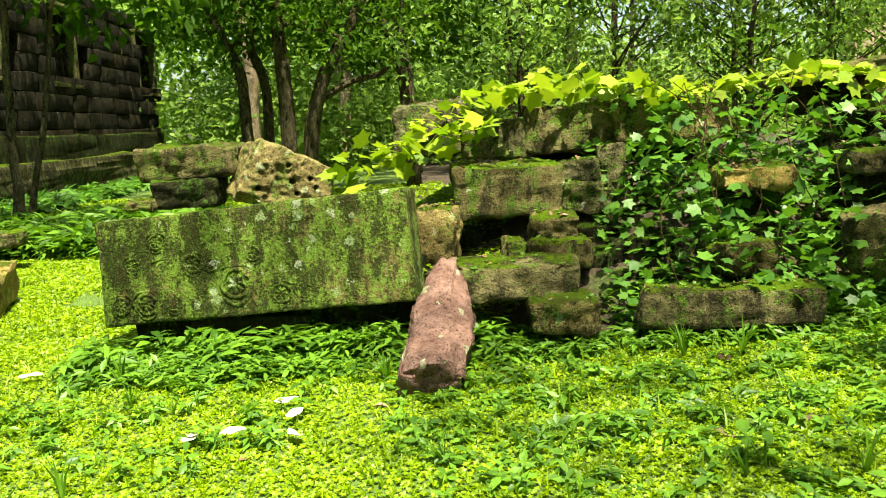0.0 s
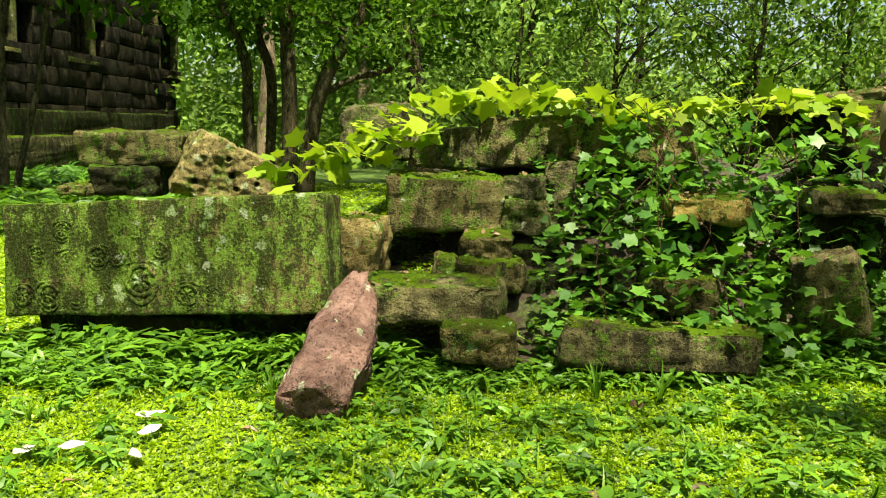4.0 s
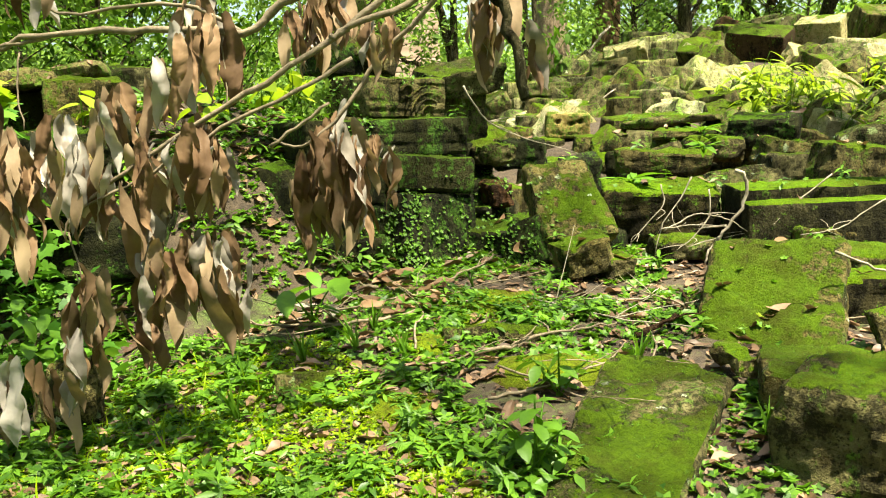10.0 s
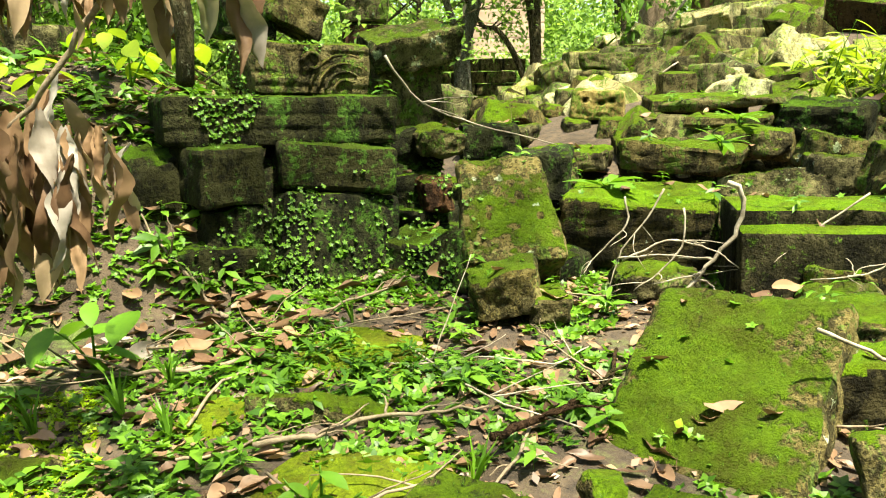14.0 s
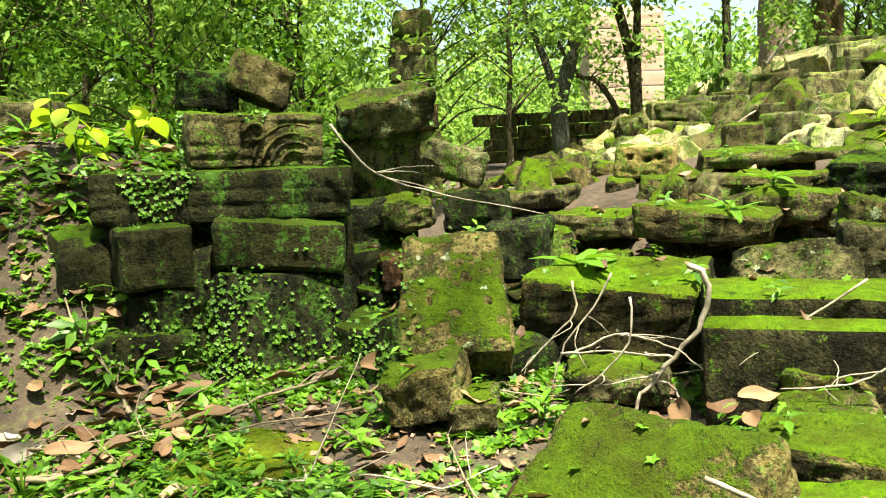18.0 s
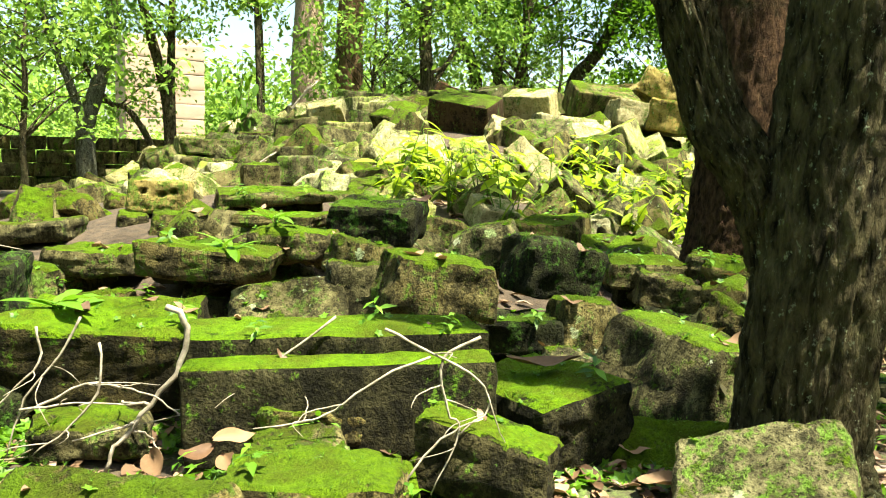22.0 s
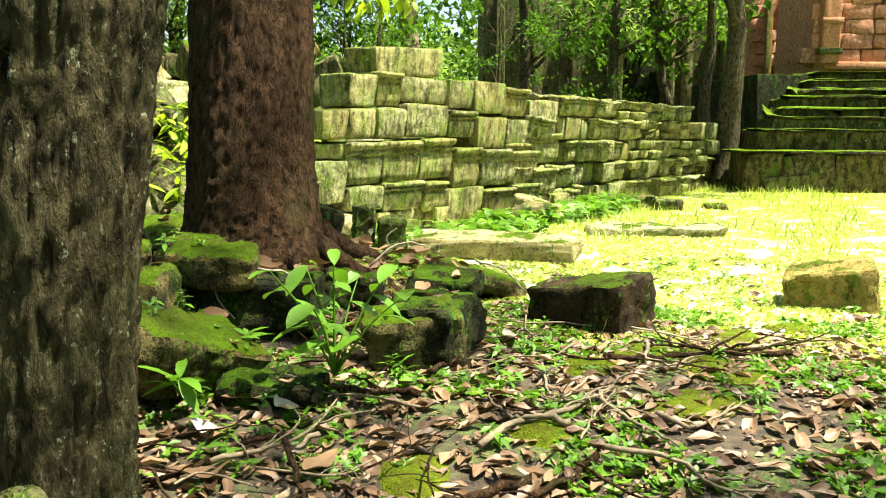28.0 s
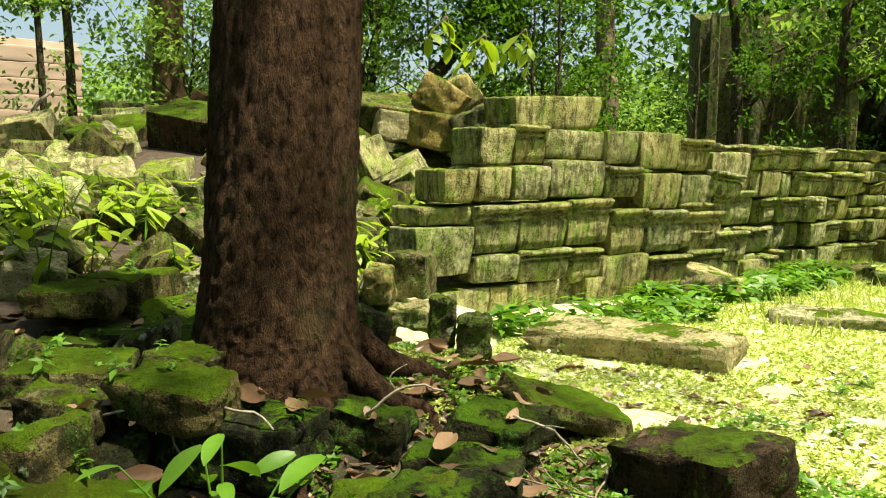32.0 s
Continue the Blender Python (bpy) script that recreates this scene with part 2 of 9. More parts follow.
STONE_WALL = stone_material("green_stained_stone", (0.085, 0.085, 0.034), (0.46, 0.46, 0.25), 1.16, moss_col=(0.26, 0.35, 0.04), moss_dark=(0.06, 0.09, 0.01), lichen=0.5, side_moss=0.02, algae=0.38, black=0.4, streaks=0.6)
STONE_SLAB = stone_material("lichen_green_slab_stone", (0.036, 0.036, 0.012), (0.22, 0.215, 0.085), 1.28, moss_col=(0.16, 0.26, 0.02), moss_dark=(0.035, 0.065, 0.005), lichen=0.8, side_moss=0.04, algae=0.95, black=0.75)
STONE_LUSH = stone_material("thick_green_moss_stone", (0.009, 0.009, 0.004), (0.06, 0.055, 0.025), 0.98, moss_col=(0.125, 0.235, 0.004), lichen=0.2, side_moss=0.0, algae=-0.1, black=0.7)
MOSS = stone_material("moss_cushion", (0.04, 0.045, 0.015), (0.12, 0.11, 0.05), 0.8, moss_col=(0.17, 0.235, 0.008), moss_dark=(0.035, 0.06, 0.003), lichen=0.1)
STONE_PINK = stone_material("reddish_purple_stone", (0.09, 0.05, 0.045), (0.25, 0.155, 0.135), 1.5, lichen=0.85, algae=-0.8, black=0.0)
STONE_OCHRE = stone_material("ochre_stone", (0.1, 0.08, 0.026), (0.38, 0.31, 0.12), 1.22, lichen=0.55, algae=0.35, black=0.2)
STONE_TAN = stone_material("tan_lichen_stone", (0.07, 0.06, 0.024), (0.3, 0.25, 0.11), 1.2, lichen=0.7, algae=0.35, black=0.35)
LATERITE = stone_material("rust_laterite", (0.026, 0.014, 0.008), (0.11, 0.06, 0.032), 1.24, lichen=0.2, algae=0.1)
STONE_BROWN = stone_material("dark_brown_mossy_stone", (0.015, 0.01, 0.006), (0.066, 0.047, 0.026), 1.12, moss_col=(0.09, 0.15, 0.008), lichen=0.2, algae=0.1)
TEMPLE_DARK = stone_material("black_stained_temple_stone", (0.008, 0.007, 0.005), (0.04, 0.036, 0.022), 1.34, lichen=0.3, algae=-0.2, black=0.6)
BRICK_RED = stone_material("weathered_red_stone", (0.27, 0.11, 0.065), (0.66, 0.34, 0.22), 1.35, moss_col=(0.13, 0.15, 0.03), lichen=0.3, algae=-0.1, black=0.12)
BARK_DARK = bark_material("dark_bark", (0.009, 0.008, 0.004), (0.15, 0.125, 0.066), spots=(0.42, 0.46, 0.3), spot_at=0.6, patch=38.0)
BARK_BROWN = bark_material("red_brown_bark", (0.014, 0.008, 0.0045), (0.115, 0.066, 0.036), spot_at=0.78, stretch=0.5)
BARK_LICHEN = bark_material("lichen_grey_bark", (0.03, 0.028, 0.018), (0.2, 0.2, 0.14), spots=(0.4, 0.43, 0.34), spot_at=0.55)
BARK_TAN = bark_material("tan_bark", (0.11, 0.068, 0.036), (0.27, 0.17, 0.095), spot_at=0.85)
BARK_PALE = bark_material("pale_bark", (0.22, 0.16, 0.1), (0.48, 0.36, 0.25), spot_at=0.8)
TWIG = plain_material("grey_dry_twig", (0.12, 0.095, 0.062), (0.45, 0.39, 0.3), 18.0, 0.85, 0.3)
BOUGH = plain_material("brown_branch_bark", (0.1, 0.075, 0.045), (0.27, 0.21, 0.14), 25.0, 0.8, 0.5)
# Pale brick for the far tower: sunlight and overexposure put into its colour.
BRICK_PALE = plain_material("sunlight_pale_brick", (0.36, 0.25, 0.17), (0.46, 0.34, 0.25), 0.7)
DRY_LEAF = leaf_material("dry_brown_leaf", (0.07, 0.036, 0.018), (0.25, 0.155, 0.085), 0.12, 0.65, False, 0.2)
DRY_MANY = leaf_material("dry_brown_leaf_mass", (0.085, 0.045, 0.022), (0.4, 0.29, 0.18), 0.3, 0.65, True, 0.2)
DRY_GREY = leaf_material("silvery_dry_leaf", (0.16, 0.13, 0.1), (0.42, 0.38, 0.33), 0.2, 0.5, False, 0.35)
DRY_PALE = leaf_material("bleached_dry_leaf", (0.38, 0.33, 0.29), (0.6, 0.55, 0.5), 0.2, 0.6, False, 0.2)
DRY_BITS = leaf_material("bleached_leaf_bits", (0.3, 0.22, 0.15), (0.7, 0.64, 0.55), 0.2, 0.6, True, 0.2)
LITTER = leaf_material("fallen_leaf_litter", (0.035, 0.016, 0.008), (0.27, 0.165, 0.095), 0.1, 0.5)
GRASS = leaf_material("low_lawn_leaf", (0.06, 0.14, 0.004), (0.33, 0.48, 0.012), 0.45)
# Lighter copy of the grass, strong sunlight put into its colour.
PALE_GRASS = leaf_material("sunlight_pale_grass", (0.16, 0.25, 0.02), (0.5, 0.57, 0.13), 0.4)
WEED = leaf_material("fresh_weed_leaf", (0.025, 0.085, 0.006), (0.16, 0.33, 0.025), 0.42)
VINE_DARK = leaf_material("deep_green_vine_leaf", (0.025, 0.1, 0.01), (0.13, 0.29, 0.03), 0.4)
VINE_LEAF = leaf_material("yellow_green_vine_leaf", (0.11, 0.22, 0.012), (0.38, 0.49, 0.04), 0.5)
TREE_LEAF = leaf_material("tree_foliage", (0.015, 0.05, 0.006), (0.1, 0.21, 0.016), 0.5, 0.65, True, 0.12)
# Paler copy of the tree leaf: sunlight and haze put into its colour.
PALED_LEAF = leaf_material("light_paled_foliage", (0.09, 0.19, 0.035), (0.28, 0.43, 0.09), 0.5, 0.65, True, 0.12)

# ---- builders ----
def part(name, bm, material, parent, label=""):
    me = bpy.data.meshes.new(name)
    bm.to_mesh(me)
    bm.free()
    me.materials.append(material)
    ob = new(name, me)
    ob.parent = parent
    if label:
        tagged(ob, label)
    return ob


def mesh_object(name, verts, faces, material, smooth=True):
    me = bpy.data.meshes.new(name)
    me.from_pydata(verts, [], faces)
    me.materials.append(material)
    if smooth:
        me.shade_smooth()
    return new(name, me)


def ground_z(x, y):
    """Height of the bare ground."""
    z = float(np.interp(x, (-40, -3, 0, 3, 6, 9, 13, 18, 30, 60), (-.12, -.1, -.06, .04, .2, .27, .28, .2, .2, .2)))
    z += float(np.interp(y, (2.0, 4.4, 5.6), (-0.2, 0.0, 0.1))) * float(np.interp(x, (2.0, 4.0, 8.5, 11.5), (0, 1, 1, 0)))
    return z + 0.03 * noise.noise((x * 0.6, y * 0.6, 3.1)) + 0.012 * noise.noise((x * 2.3, y * 2.3, 7.7))


def bank(x, y, cx, cy, rx, ry, top):
    d = math.hypot((x - cx) / rx, (y - cy) / ry)
    return top * max(0.0, 1.0 - d * d) ** 0.8 if d < 1 else 0.0


def hill_z(x, y):
    """Ground with the rubble mound and the earth banks."""
    z = ground_z(x, y)
    z += max(bank(x, y, 18.2, 13.6, 7.5, 7.0, 2.15), bank(x, y, 13.0, 10.0, 5.5, 4.6, 0.95), 1.18 * bank(x, y, 1.3, 7.7, 3.0, 2.6, 1.1) ** 1.2, 1.45 * bank(x, y, 4.5, 7.8, 2.1, 2.3, 1.0) ** 1.4, bank(x, y, -2.2, 8.2, 2.0, 1.0, 0.5), bank(x, y, 13.1, 4.6, 1.7, 1.3, 0.36))
    return z


CUBES = {}


def cube_grid(n):
    """Unit cube surface split n times a side: points and quads."""
    if n not in CUBES:
        index, pts, quads = {}, [], []
        def vid(p):
            if p not in index:
                index[p] = len(pts)
                pts.append([2.0 * c / n - 1.0 for c in p])
            return index[p]
        for axis in range(3):
            for side in (0, n):
                for i in range(n):
                    for j in range(n):
                        q = []
                        for a, b in ((i, j), (i + 1, j), (i + 1, j + 1), (i, j + 1)):
                            p = [a, b]
                            p.insert(axis, side)
                            q.append(vid(tuple(p)))
                        if (side == 0) != (axis == 1):
                            q.reverse()
                        quads.append(q)
        CUBES[n] = (np.array(pts), quads)
    return CUBES[n]


def stone_mesh(name, w, d, h, seed, wear=0.03, n=7, taper=0.0, rough=1.0, skew=0.09, chips=True):
    """A dressed block with knocked-off edges and pitted faces."""
    unit, quads = cube_grid(n)
    half = np.array((w, d, h)) / 2
    r = min(half.min() * 0.5, wear * 1.1)
    rank = np.rint((unit + 1) * n / 2).astype(int)      # 0..n along each axis
    p = np.zeros_like(unit)
    for ax in range(3):
        grid = np.concatenate(([-half[ax]], np.linspace(-(half[ax] - r), half[ax] - r, n - 1), [half[ax]]))
        p[:, ax] = grid[rank[:, ax]]
    inner = np.clip(p, -(half - r), half - r)
    off = p - inner
    ln = np.linalg.norm(off, axis=1, keepdims=True)
    ln[ln == 0] = 1
    p = inner + off / ln * np.minimum(ln, r)
    rng = random.Random(seed)
    q = p / half
    for sx in (-1, 1):
        for sy in (-1, 1):
            for sz in (-1, 1):                               # no block is quite square
                wgt = (1 + sx * q[:, 0]) * (1 + sy * q[:, 1]) * (1 + sz * q[:, 2]) / 8
                p = p + wgt[:, None] * np.array([rng.uniform(-1, 1) * skew * c for c in half])
    for k in range(rng.choice((2, 2, 3, 4)) if chips else 0):                # a knocked-off corner or edge
        cut = Vector([rng.choice((-1, 1)) * rng.uniform(0.3, 1) for _ in range(3)]).normalized()
        far = float((np.abs(np.array(cut)) * half).sum()) * rng.uniform(0.78, 0.93)
        over = p @ np.array(cut) - far
        p -= np.maximum(over, 0)[:, None] * np.array(cut) * 0.9
    if taper:
        k = 1 - taper * (p[:, 2:3] / h + 0.5)
        p[:, :2] *= k
    out = []
    amp = wear * 0.8 * rough
    for q in p:
        v = Vector(q)
        s = Vector((seed * 3.7, seed * 1.3, seed * 0.7))
        k = noise.noise(v * 2.6 + s) * amp * 1.7 + noise.noise(v * 8.0 + s) * amp * 1.1 + noise.noise(v * 21.0 + s) * amp * 0.7
        nn = Vector(q)
        nn = Vector((nn.x / half[0], nn.y / half[1], nn.z / half[2]))
        nn = Vector([c ** 3 for c in nn])
        if nn.length:
            nn.normalize()
        out.append(v + nn * k)
    me = bpy.data.meshes.new(name)
    me.from_pydata(out, [], quads)
    me.shade_smooth()
    me.set_sharp_from_angle(angle=radians(27))
    return me


SEED = [0]


def stone(x, y, z, w, d, h, rz=0, rx=0, ry=0, mat=None, name="stone_block", label="weathered grey sandstone block with mossy top", cat="stone block", wear=0.03, n=13, taper=0.0, group="fallen temple stones", parent=None, chips=True):
    """One stone, by its middle, size and turn."""
    SEED[0] += 1
    me = stone_mesh(name, w, d, h, SEED[0], wear, n, taper, 1.0 if chips else 0.5, 0.09 if chips else 0.02, chips)
    me.materials.append(mat or STONE)
    ob = new(name, me)
    ob.matrix_world = pose(x, y, z, 0, 0, rz) @ pose(0, 0, 0, rx, 0, 0) @ pose(0, 0, 0, 0, ry, 0)
    if parent:
        ob.parent = parent
    else:
        tagged(ob, label, cat, group)
    return ob


def tube(name, pts, radii, material, sides=8, parent=None, rough=0.0, close=True):
    """A tapering limb along points."""
    pts = [Vector(p) for p in pts]
    verts, faces = [], []
    for i, p in enumerate(pts):
        way = (pts[min(i + 1, len(pts) - 1)] - pts[max(i - 1, 0)]).normalized()
        a = way.orthogonal() if i == 0 else (a - way * a.dot(way))
        a.normalize()
        b = way.cross(a)
        for k in range(sides):
            ang = 2 * math.pi * k / sides
            r = radii[i] * (1 + rough * noise.noise(p * 3 + Vector((math.cos(ang) * 2, math.sin(ang) * 2, i))))
            verts.append(p + (a * math.cos(ang) + b * math.sin(ang)) * r)
        if i:
            o = (i - 1) * sides
            faces += [(o + k, o + (k + 1) % sides, o + sides + (k + 1) % sides, o + sides + k) for k in range(sides)]
    if close:
        faces.append(tuple(range(len(verts) - sides, len(verts))))
        faces.append(tuple(reversed(range(sides))))
    ob = mesh_object(name, verts, faces, material)
    ob.parent = parent
    return ob


def smooth_path(pts, steps=5):
    """Catmull-Rom through points."""
    p = [Vector(q) for q in pts]
    p = [2 * p[0] - p[1]] + p + [2 * p[-1] - p[-2]]
    out = []
    for i in range(1, len(p) - 2):
        for s in range(steps):
            t = s / steps
            out.append(0.5 * ((2 * p[i]) + (p[i + 1] - p[i - 1]) * t + (2 * p[i - 1] - 5 * p[i] + 4 * p[i + 1] - p[i + 2]) * t * t + (3 * p[i] - p[i - 1] - 3 * p[i + 1] + p[i + 2]) * t ** 3))
    return out + [p[-2]]


class Leaves:
    """Collects many leaves into one mesh."""
    def __init__(self):
        self.v, self.f, self.n = [], [], 0

    def put(self, shape, faces, place, turn, size):
        """shape: k x 3 array."""
        pts = (shape * size) @ np.array(turn.to_matrix()).T + np.array(place)
        self.v.append(pts)
        self.f += [tuple(i + self.n for i in f) for f in faces]
        self.n += len(shape)

    def make(self, name, material):
        return mesh_object(name, np.concatenate(self.v).tolist(), self.f, material, False)


def leaf_shape(length=1.0, width=0.4, fold=0.12, droop=0.2, k=3):
    """A pointed leaf along +x, folded on its midrib."""
    v, f = [], []
    for i in range(k + 1):
        s = i / k
        x, z = length * s, -droop * s * s
        wv = width * 0.5 * math.sin(math.pi * min(1.0, 0.06 + s * 0.92)) ** 0.8
        if i == k:
            wv = 0.0
        v += [(x, -wv, z + fold * wv * 2), (x, 0, z), (x, wv, z + fold * wv * 2)]
    for i in range(k):
        o = i * 3
        f += [(o, o + 1, o + 4, o + 3), (o + 1, o + 2, o + 5, o + 4)]
    return np.array(v), f


def lobed_shape(lobes=5, fold=0.1):
    """A broad lobed vine leaf about one unit wide, stalk at the origin, blade along +x."""
    v, f = [(0.05, 0, 0)], []
    ring = []
    for i in range(lobes * 2 + 1):
        ang = math.radians(-140 + 280 * i / (lobes * 2))
        r = (0.56 if i % 2 else 0.36) * (1.0 + 0.25 * math.cos(ang))
        ring.append(len(v))
        v.append((0.35 + r * math.cos(ang), r * math.sin(ang), fold * abs(math.sin(ang)) * r - 0.12 * r * r))
    for a, b in zip(ring, ring[1:]):
        f.append((0, a, b))
    return np.array(v), f


def scatter(name, shape, pos, eul, size, material, label="", category="", kind="stuff"):
    """Many copies of one small shape, joined into one mesh."""
    sv, sf = np.array(shape[0], float), shape[1]
    n, k = len(pos), len(sv)
    e = np.asarray(eul, float)
    cx, sx, cy, sy, cz, sz = np.cos(e[:, 0]), np.sin(e[:, 0]), np.cos(e[:, 1]), np.sin(e[:, 1]), np.cos(e[:, 2]), np.sin(e[:, 2])
    rot = np.stack((cz * cy, cz * sy * sx - sz * cx, cz * sy * cx + sz * sx,
                    sz * cy, sz * sy * sx + cz * cx, sz * sy * cx - cz * sx,
                    -sy, cy * sx, cy * cx), 1).reshape(n, 3, 3)
    v = np.einsum("nij,kj->nki", rot, sv) * np.asarray(size, float)[:, None, None] + np.asarray(pos, float)[:, None, :]
    loops = np.concatenate([np.array(f) for f in sf])
    lens = np.array([len(f) for f in sf])
    allv = (loops[None, :] + (np.arange(n) * k)[:, None]).ravel()
    counts = np.tile(lens, n)
    me = bpy.data.meshes.new(name)
    me.vertices.add(n * k)
    me.vertices.foreach_set("co", v.ravel())
    me.loops.add(len(allv))
    me.loops.foreach_set("vertex_index", allv.astype(np.int32))
    me.polygons.add(len(counts))
    starts = np.concatenate(([0], np.cumsum(counts)[:-1]))
    me.polygons.foreach_set("loop_start", starts.astype(np.int32))
    me.update(calc_edges=True)
    me.materials.append(material)
    ob = new(name, me)
    if label:
        tagged(ob, label, category, kind=kind)
    return ob


def join_shapes(items):
    """Several (points, faces) put together."""
    v, f, o = [], [], 0
    for p, q in items:
        v.append(np.array(p, float))
        f += [tuple(i + o for i in face) for face in q]
        o += len(p)
    return np.concatenate(v), f


def turned(shape, e, size=1.0, shift=(0, 0, 0)):
    m = np.array(Euler(e).to_matrix())
    return shape[0] @ m.T * size + np.array(shift), shape[1]
nrng = np.random.default_rng(7)
# ---- ground ----
def ground_sheet():
    xs = sorted(set([-400, -200, -100, -60] + [-40 + 2 * i for i in range(16)] + [round(-9 + 0.3 * i, 2) for i in range(118)] + [28 + 2 * i for i in range(12)] + [60, 100, 200, 400]))
    ys = sorted(set([-400, -200, -100, -50, -20] + [-10 + 2 * i for i in range(5)] + [round(0.3 * i, 2) for i in range(62)] + [20 + 2 * i for i in range(16)] + [60, 100, 200, 400]))
    verts = [(x, y, hill_z(x, y)) for y in ys for x in xs]
    w = len(xs)
    faces = [(j * w + i, j * w + i + 1, (j + 1) * w + i + 1, (j + 1) * w + i) for j in range(len(ys) - 1) for i in range(w - 1)]
    m, t, s = nodes_of("forest_floor")
    pos = t.nodes.new("ShaderNodeNewGeometry").outputs["Position"]
    a, b, c = noise_tex(t, pos, 1.3), noise_tex(t, pos, 11.0, 6.0, 0.7), noise_tex(t, pos, 60.0, 4.0, 0.7)
    soil = ramp(t, b, [(0.3, (0.018, 0.012, 0.007)), (0.7, (0.09, 0.062, 0.036))])
    green = ramp(t, c, [(0.35, (0.025, 0.05, 0.006)), (0.65, (0.11, 0.19, 0.02))])
    sep = t.nodes.new("ShaderNodeSeparateXYZ")
    t.links.new(pos, sep.inputs[0])
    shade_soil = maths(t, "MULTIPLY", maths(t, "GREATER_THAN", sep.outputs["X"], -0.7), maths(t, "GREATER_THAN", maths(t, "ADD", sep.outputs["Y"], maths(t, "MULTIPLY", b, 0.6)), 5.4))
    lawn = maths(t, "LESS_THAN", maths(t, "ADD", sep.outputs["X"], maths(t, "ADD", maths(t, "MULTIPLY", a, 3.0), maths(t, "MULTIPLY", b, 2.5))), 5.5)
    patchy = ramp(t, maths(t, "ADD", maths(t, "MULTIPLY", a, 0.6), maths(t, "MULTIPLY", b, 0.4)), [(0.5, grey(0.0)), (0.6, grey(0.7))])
    # Soil of the clearing painted pale, standing in for strong sunlight there.
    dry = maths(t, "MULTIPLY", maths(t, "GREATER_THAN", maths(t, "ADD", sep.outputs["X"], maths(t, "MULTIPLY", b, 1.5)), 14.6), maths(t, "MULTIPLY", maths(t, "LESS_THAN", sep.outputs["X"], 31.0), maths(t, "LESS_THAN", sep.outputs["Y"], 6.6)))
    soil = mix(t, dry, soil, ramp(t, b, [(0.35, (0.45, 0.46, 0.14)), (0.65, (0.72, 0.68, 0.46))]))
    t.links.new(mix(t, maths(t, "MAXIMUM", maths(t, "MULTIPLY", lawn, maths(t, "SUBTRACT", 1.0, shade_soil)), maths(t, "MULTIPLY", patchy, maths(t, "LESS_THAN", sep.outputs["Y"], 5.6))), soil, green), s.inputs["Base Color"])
    s.inputs["Roughness"].default_value = 0.95
    bump(t, s, maths(t, "ADD", b, maths(t, "MULTIPLY", c, 0.5)), 0.8, 0.04)
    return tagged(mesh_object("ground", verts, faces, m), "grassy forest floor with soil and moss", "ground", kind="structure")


ground = ground_sheet()

# ---- more builders ----
def wall_block(x, y, z, w, d, h, rz, rx, ry, mould=0):
    """A block of the tumbled wall, plain or with a moulded upper band."""
    ob = stone(x, y, z, w, d, h, rz, rx, ry, STONE_WALL, "wall_block", "green-stained moulded sandstone block of the tumbled wall" if mould else "green-stained sandstone block of the tumbled wall", "stone block", 0.026, 20 if mould else 11, group="tumbled wall blocks", chips=False)
    for v in ob.data.vertices:                                 # weathered narrower towards the foot
        low = max(0.0, 0.45 - v.co.z / h) ** 2
        v.co.x *= 1 - 0.1 * low
        if v.co.y < 0:
            v.co.y *= 1 - 0.16 * low
    if mould:
        for v in ob.data.vertices:
            if v.co.y < -d * 0.3:
                s = v.co.z / h + 0.5
                v.co.y += 0.06 * (0.62 < s < 0.7) + 0.045 * (0.78 < s < 0.84) - 0.04 * (s > 0.86) + 0.035 * (s < 0.14) + 0.02 * (0.14 < s < 0.62)
    return ob


def limb(name, pts, r0, r1, material, parent):
    path = smooth_path(pts, 4)
    rng = random.Random(len(bpy.data.objects))
    path = [p + Vector((rng.gauss(0, 0.4), rng.gauss(0, 0.4), rng.gauss(0, 0.4))) * r0 for p in path]
    return tube(name, path, np.linspace(r0, r1, len(path)).tolist(), material, 7, parent, 0.3)


def dead_twig(pts, r0, r1, material, label):
    """A crooked twig with side shoots."""
    if r0 < 0.0125:
        r0 *= 0.72
    ob = tagged(limb("dead_twig", pts, r0, r1, material, None), label, "twig", "dead twigs")
    path = smooth_path(pts, 4)
    length = sum((q - p).length for p, q in zip(path, path[1:]))
    rng = random.Random(int(length * 1e4))
    for k in range(3 if length > 0.5 else 1):
        i = rng.randrange(len(path) // 4, max(len(path) // 4 + 1, len(path) - 2))
        way = (path[min(i + 1, len(path) - 1)] - path[i]).normalized()
        side = Vector((rng.gauss(0, 1), rng.gauss(0, 1), rng.uniform(0.0, 0.8)))
        way = (way + side * 0.7).normalized()
        ln = length * rng.uniform(0.15, 0.38)
        a = path[i]
        limb("side_shoot", [a, a + way * ln * 0.5 + Vector((rng.gauss(0, 0.02), rng.gauss(0, 0.02), 0.01)), a + way * ln + Vector((rng.gauss(0, 0.04), rng.gauss(0, 0.04), 0.0))], r0 * 0.5, r1 * 0.4, material, ob)
    return ob


def mould(ob, bands):
    """Cuts straight mouldings across the front of a block."""
    ys, zs = [v.co.y for v in ob.data.vertices], [v.co.z for v in ob.data.vertices]
    low, z0, h = min(ys), min(zs), max(zs) - min(zs)
    for v in ob.data.vertices:
        if v.co.y < low + 0.12:
            s = (v.co.z - z0) / h
            v.co.y += sum(depth * math.exp(-((s - at) / wide) ** 2) for at, wide, depth in bands)
    return ob


HANG, LIMP = [], []


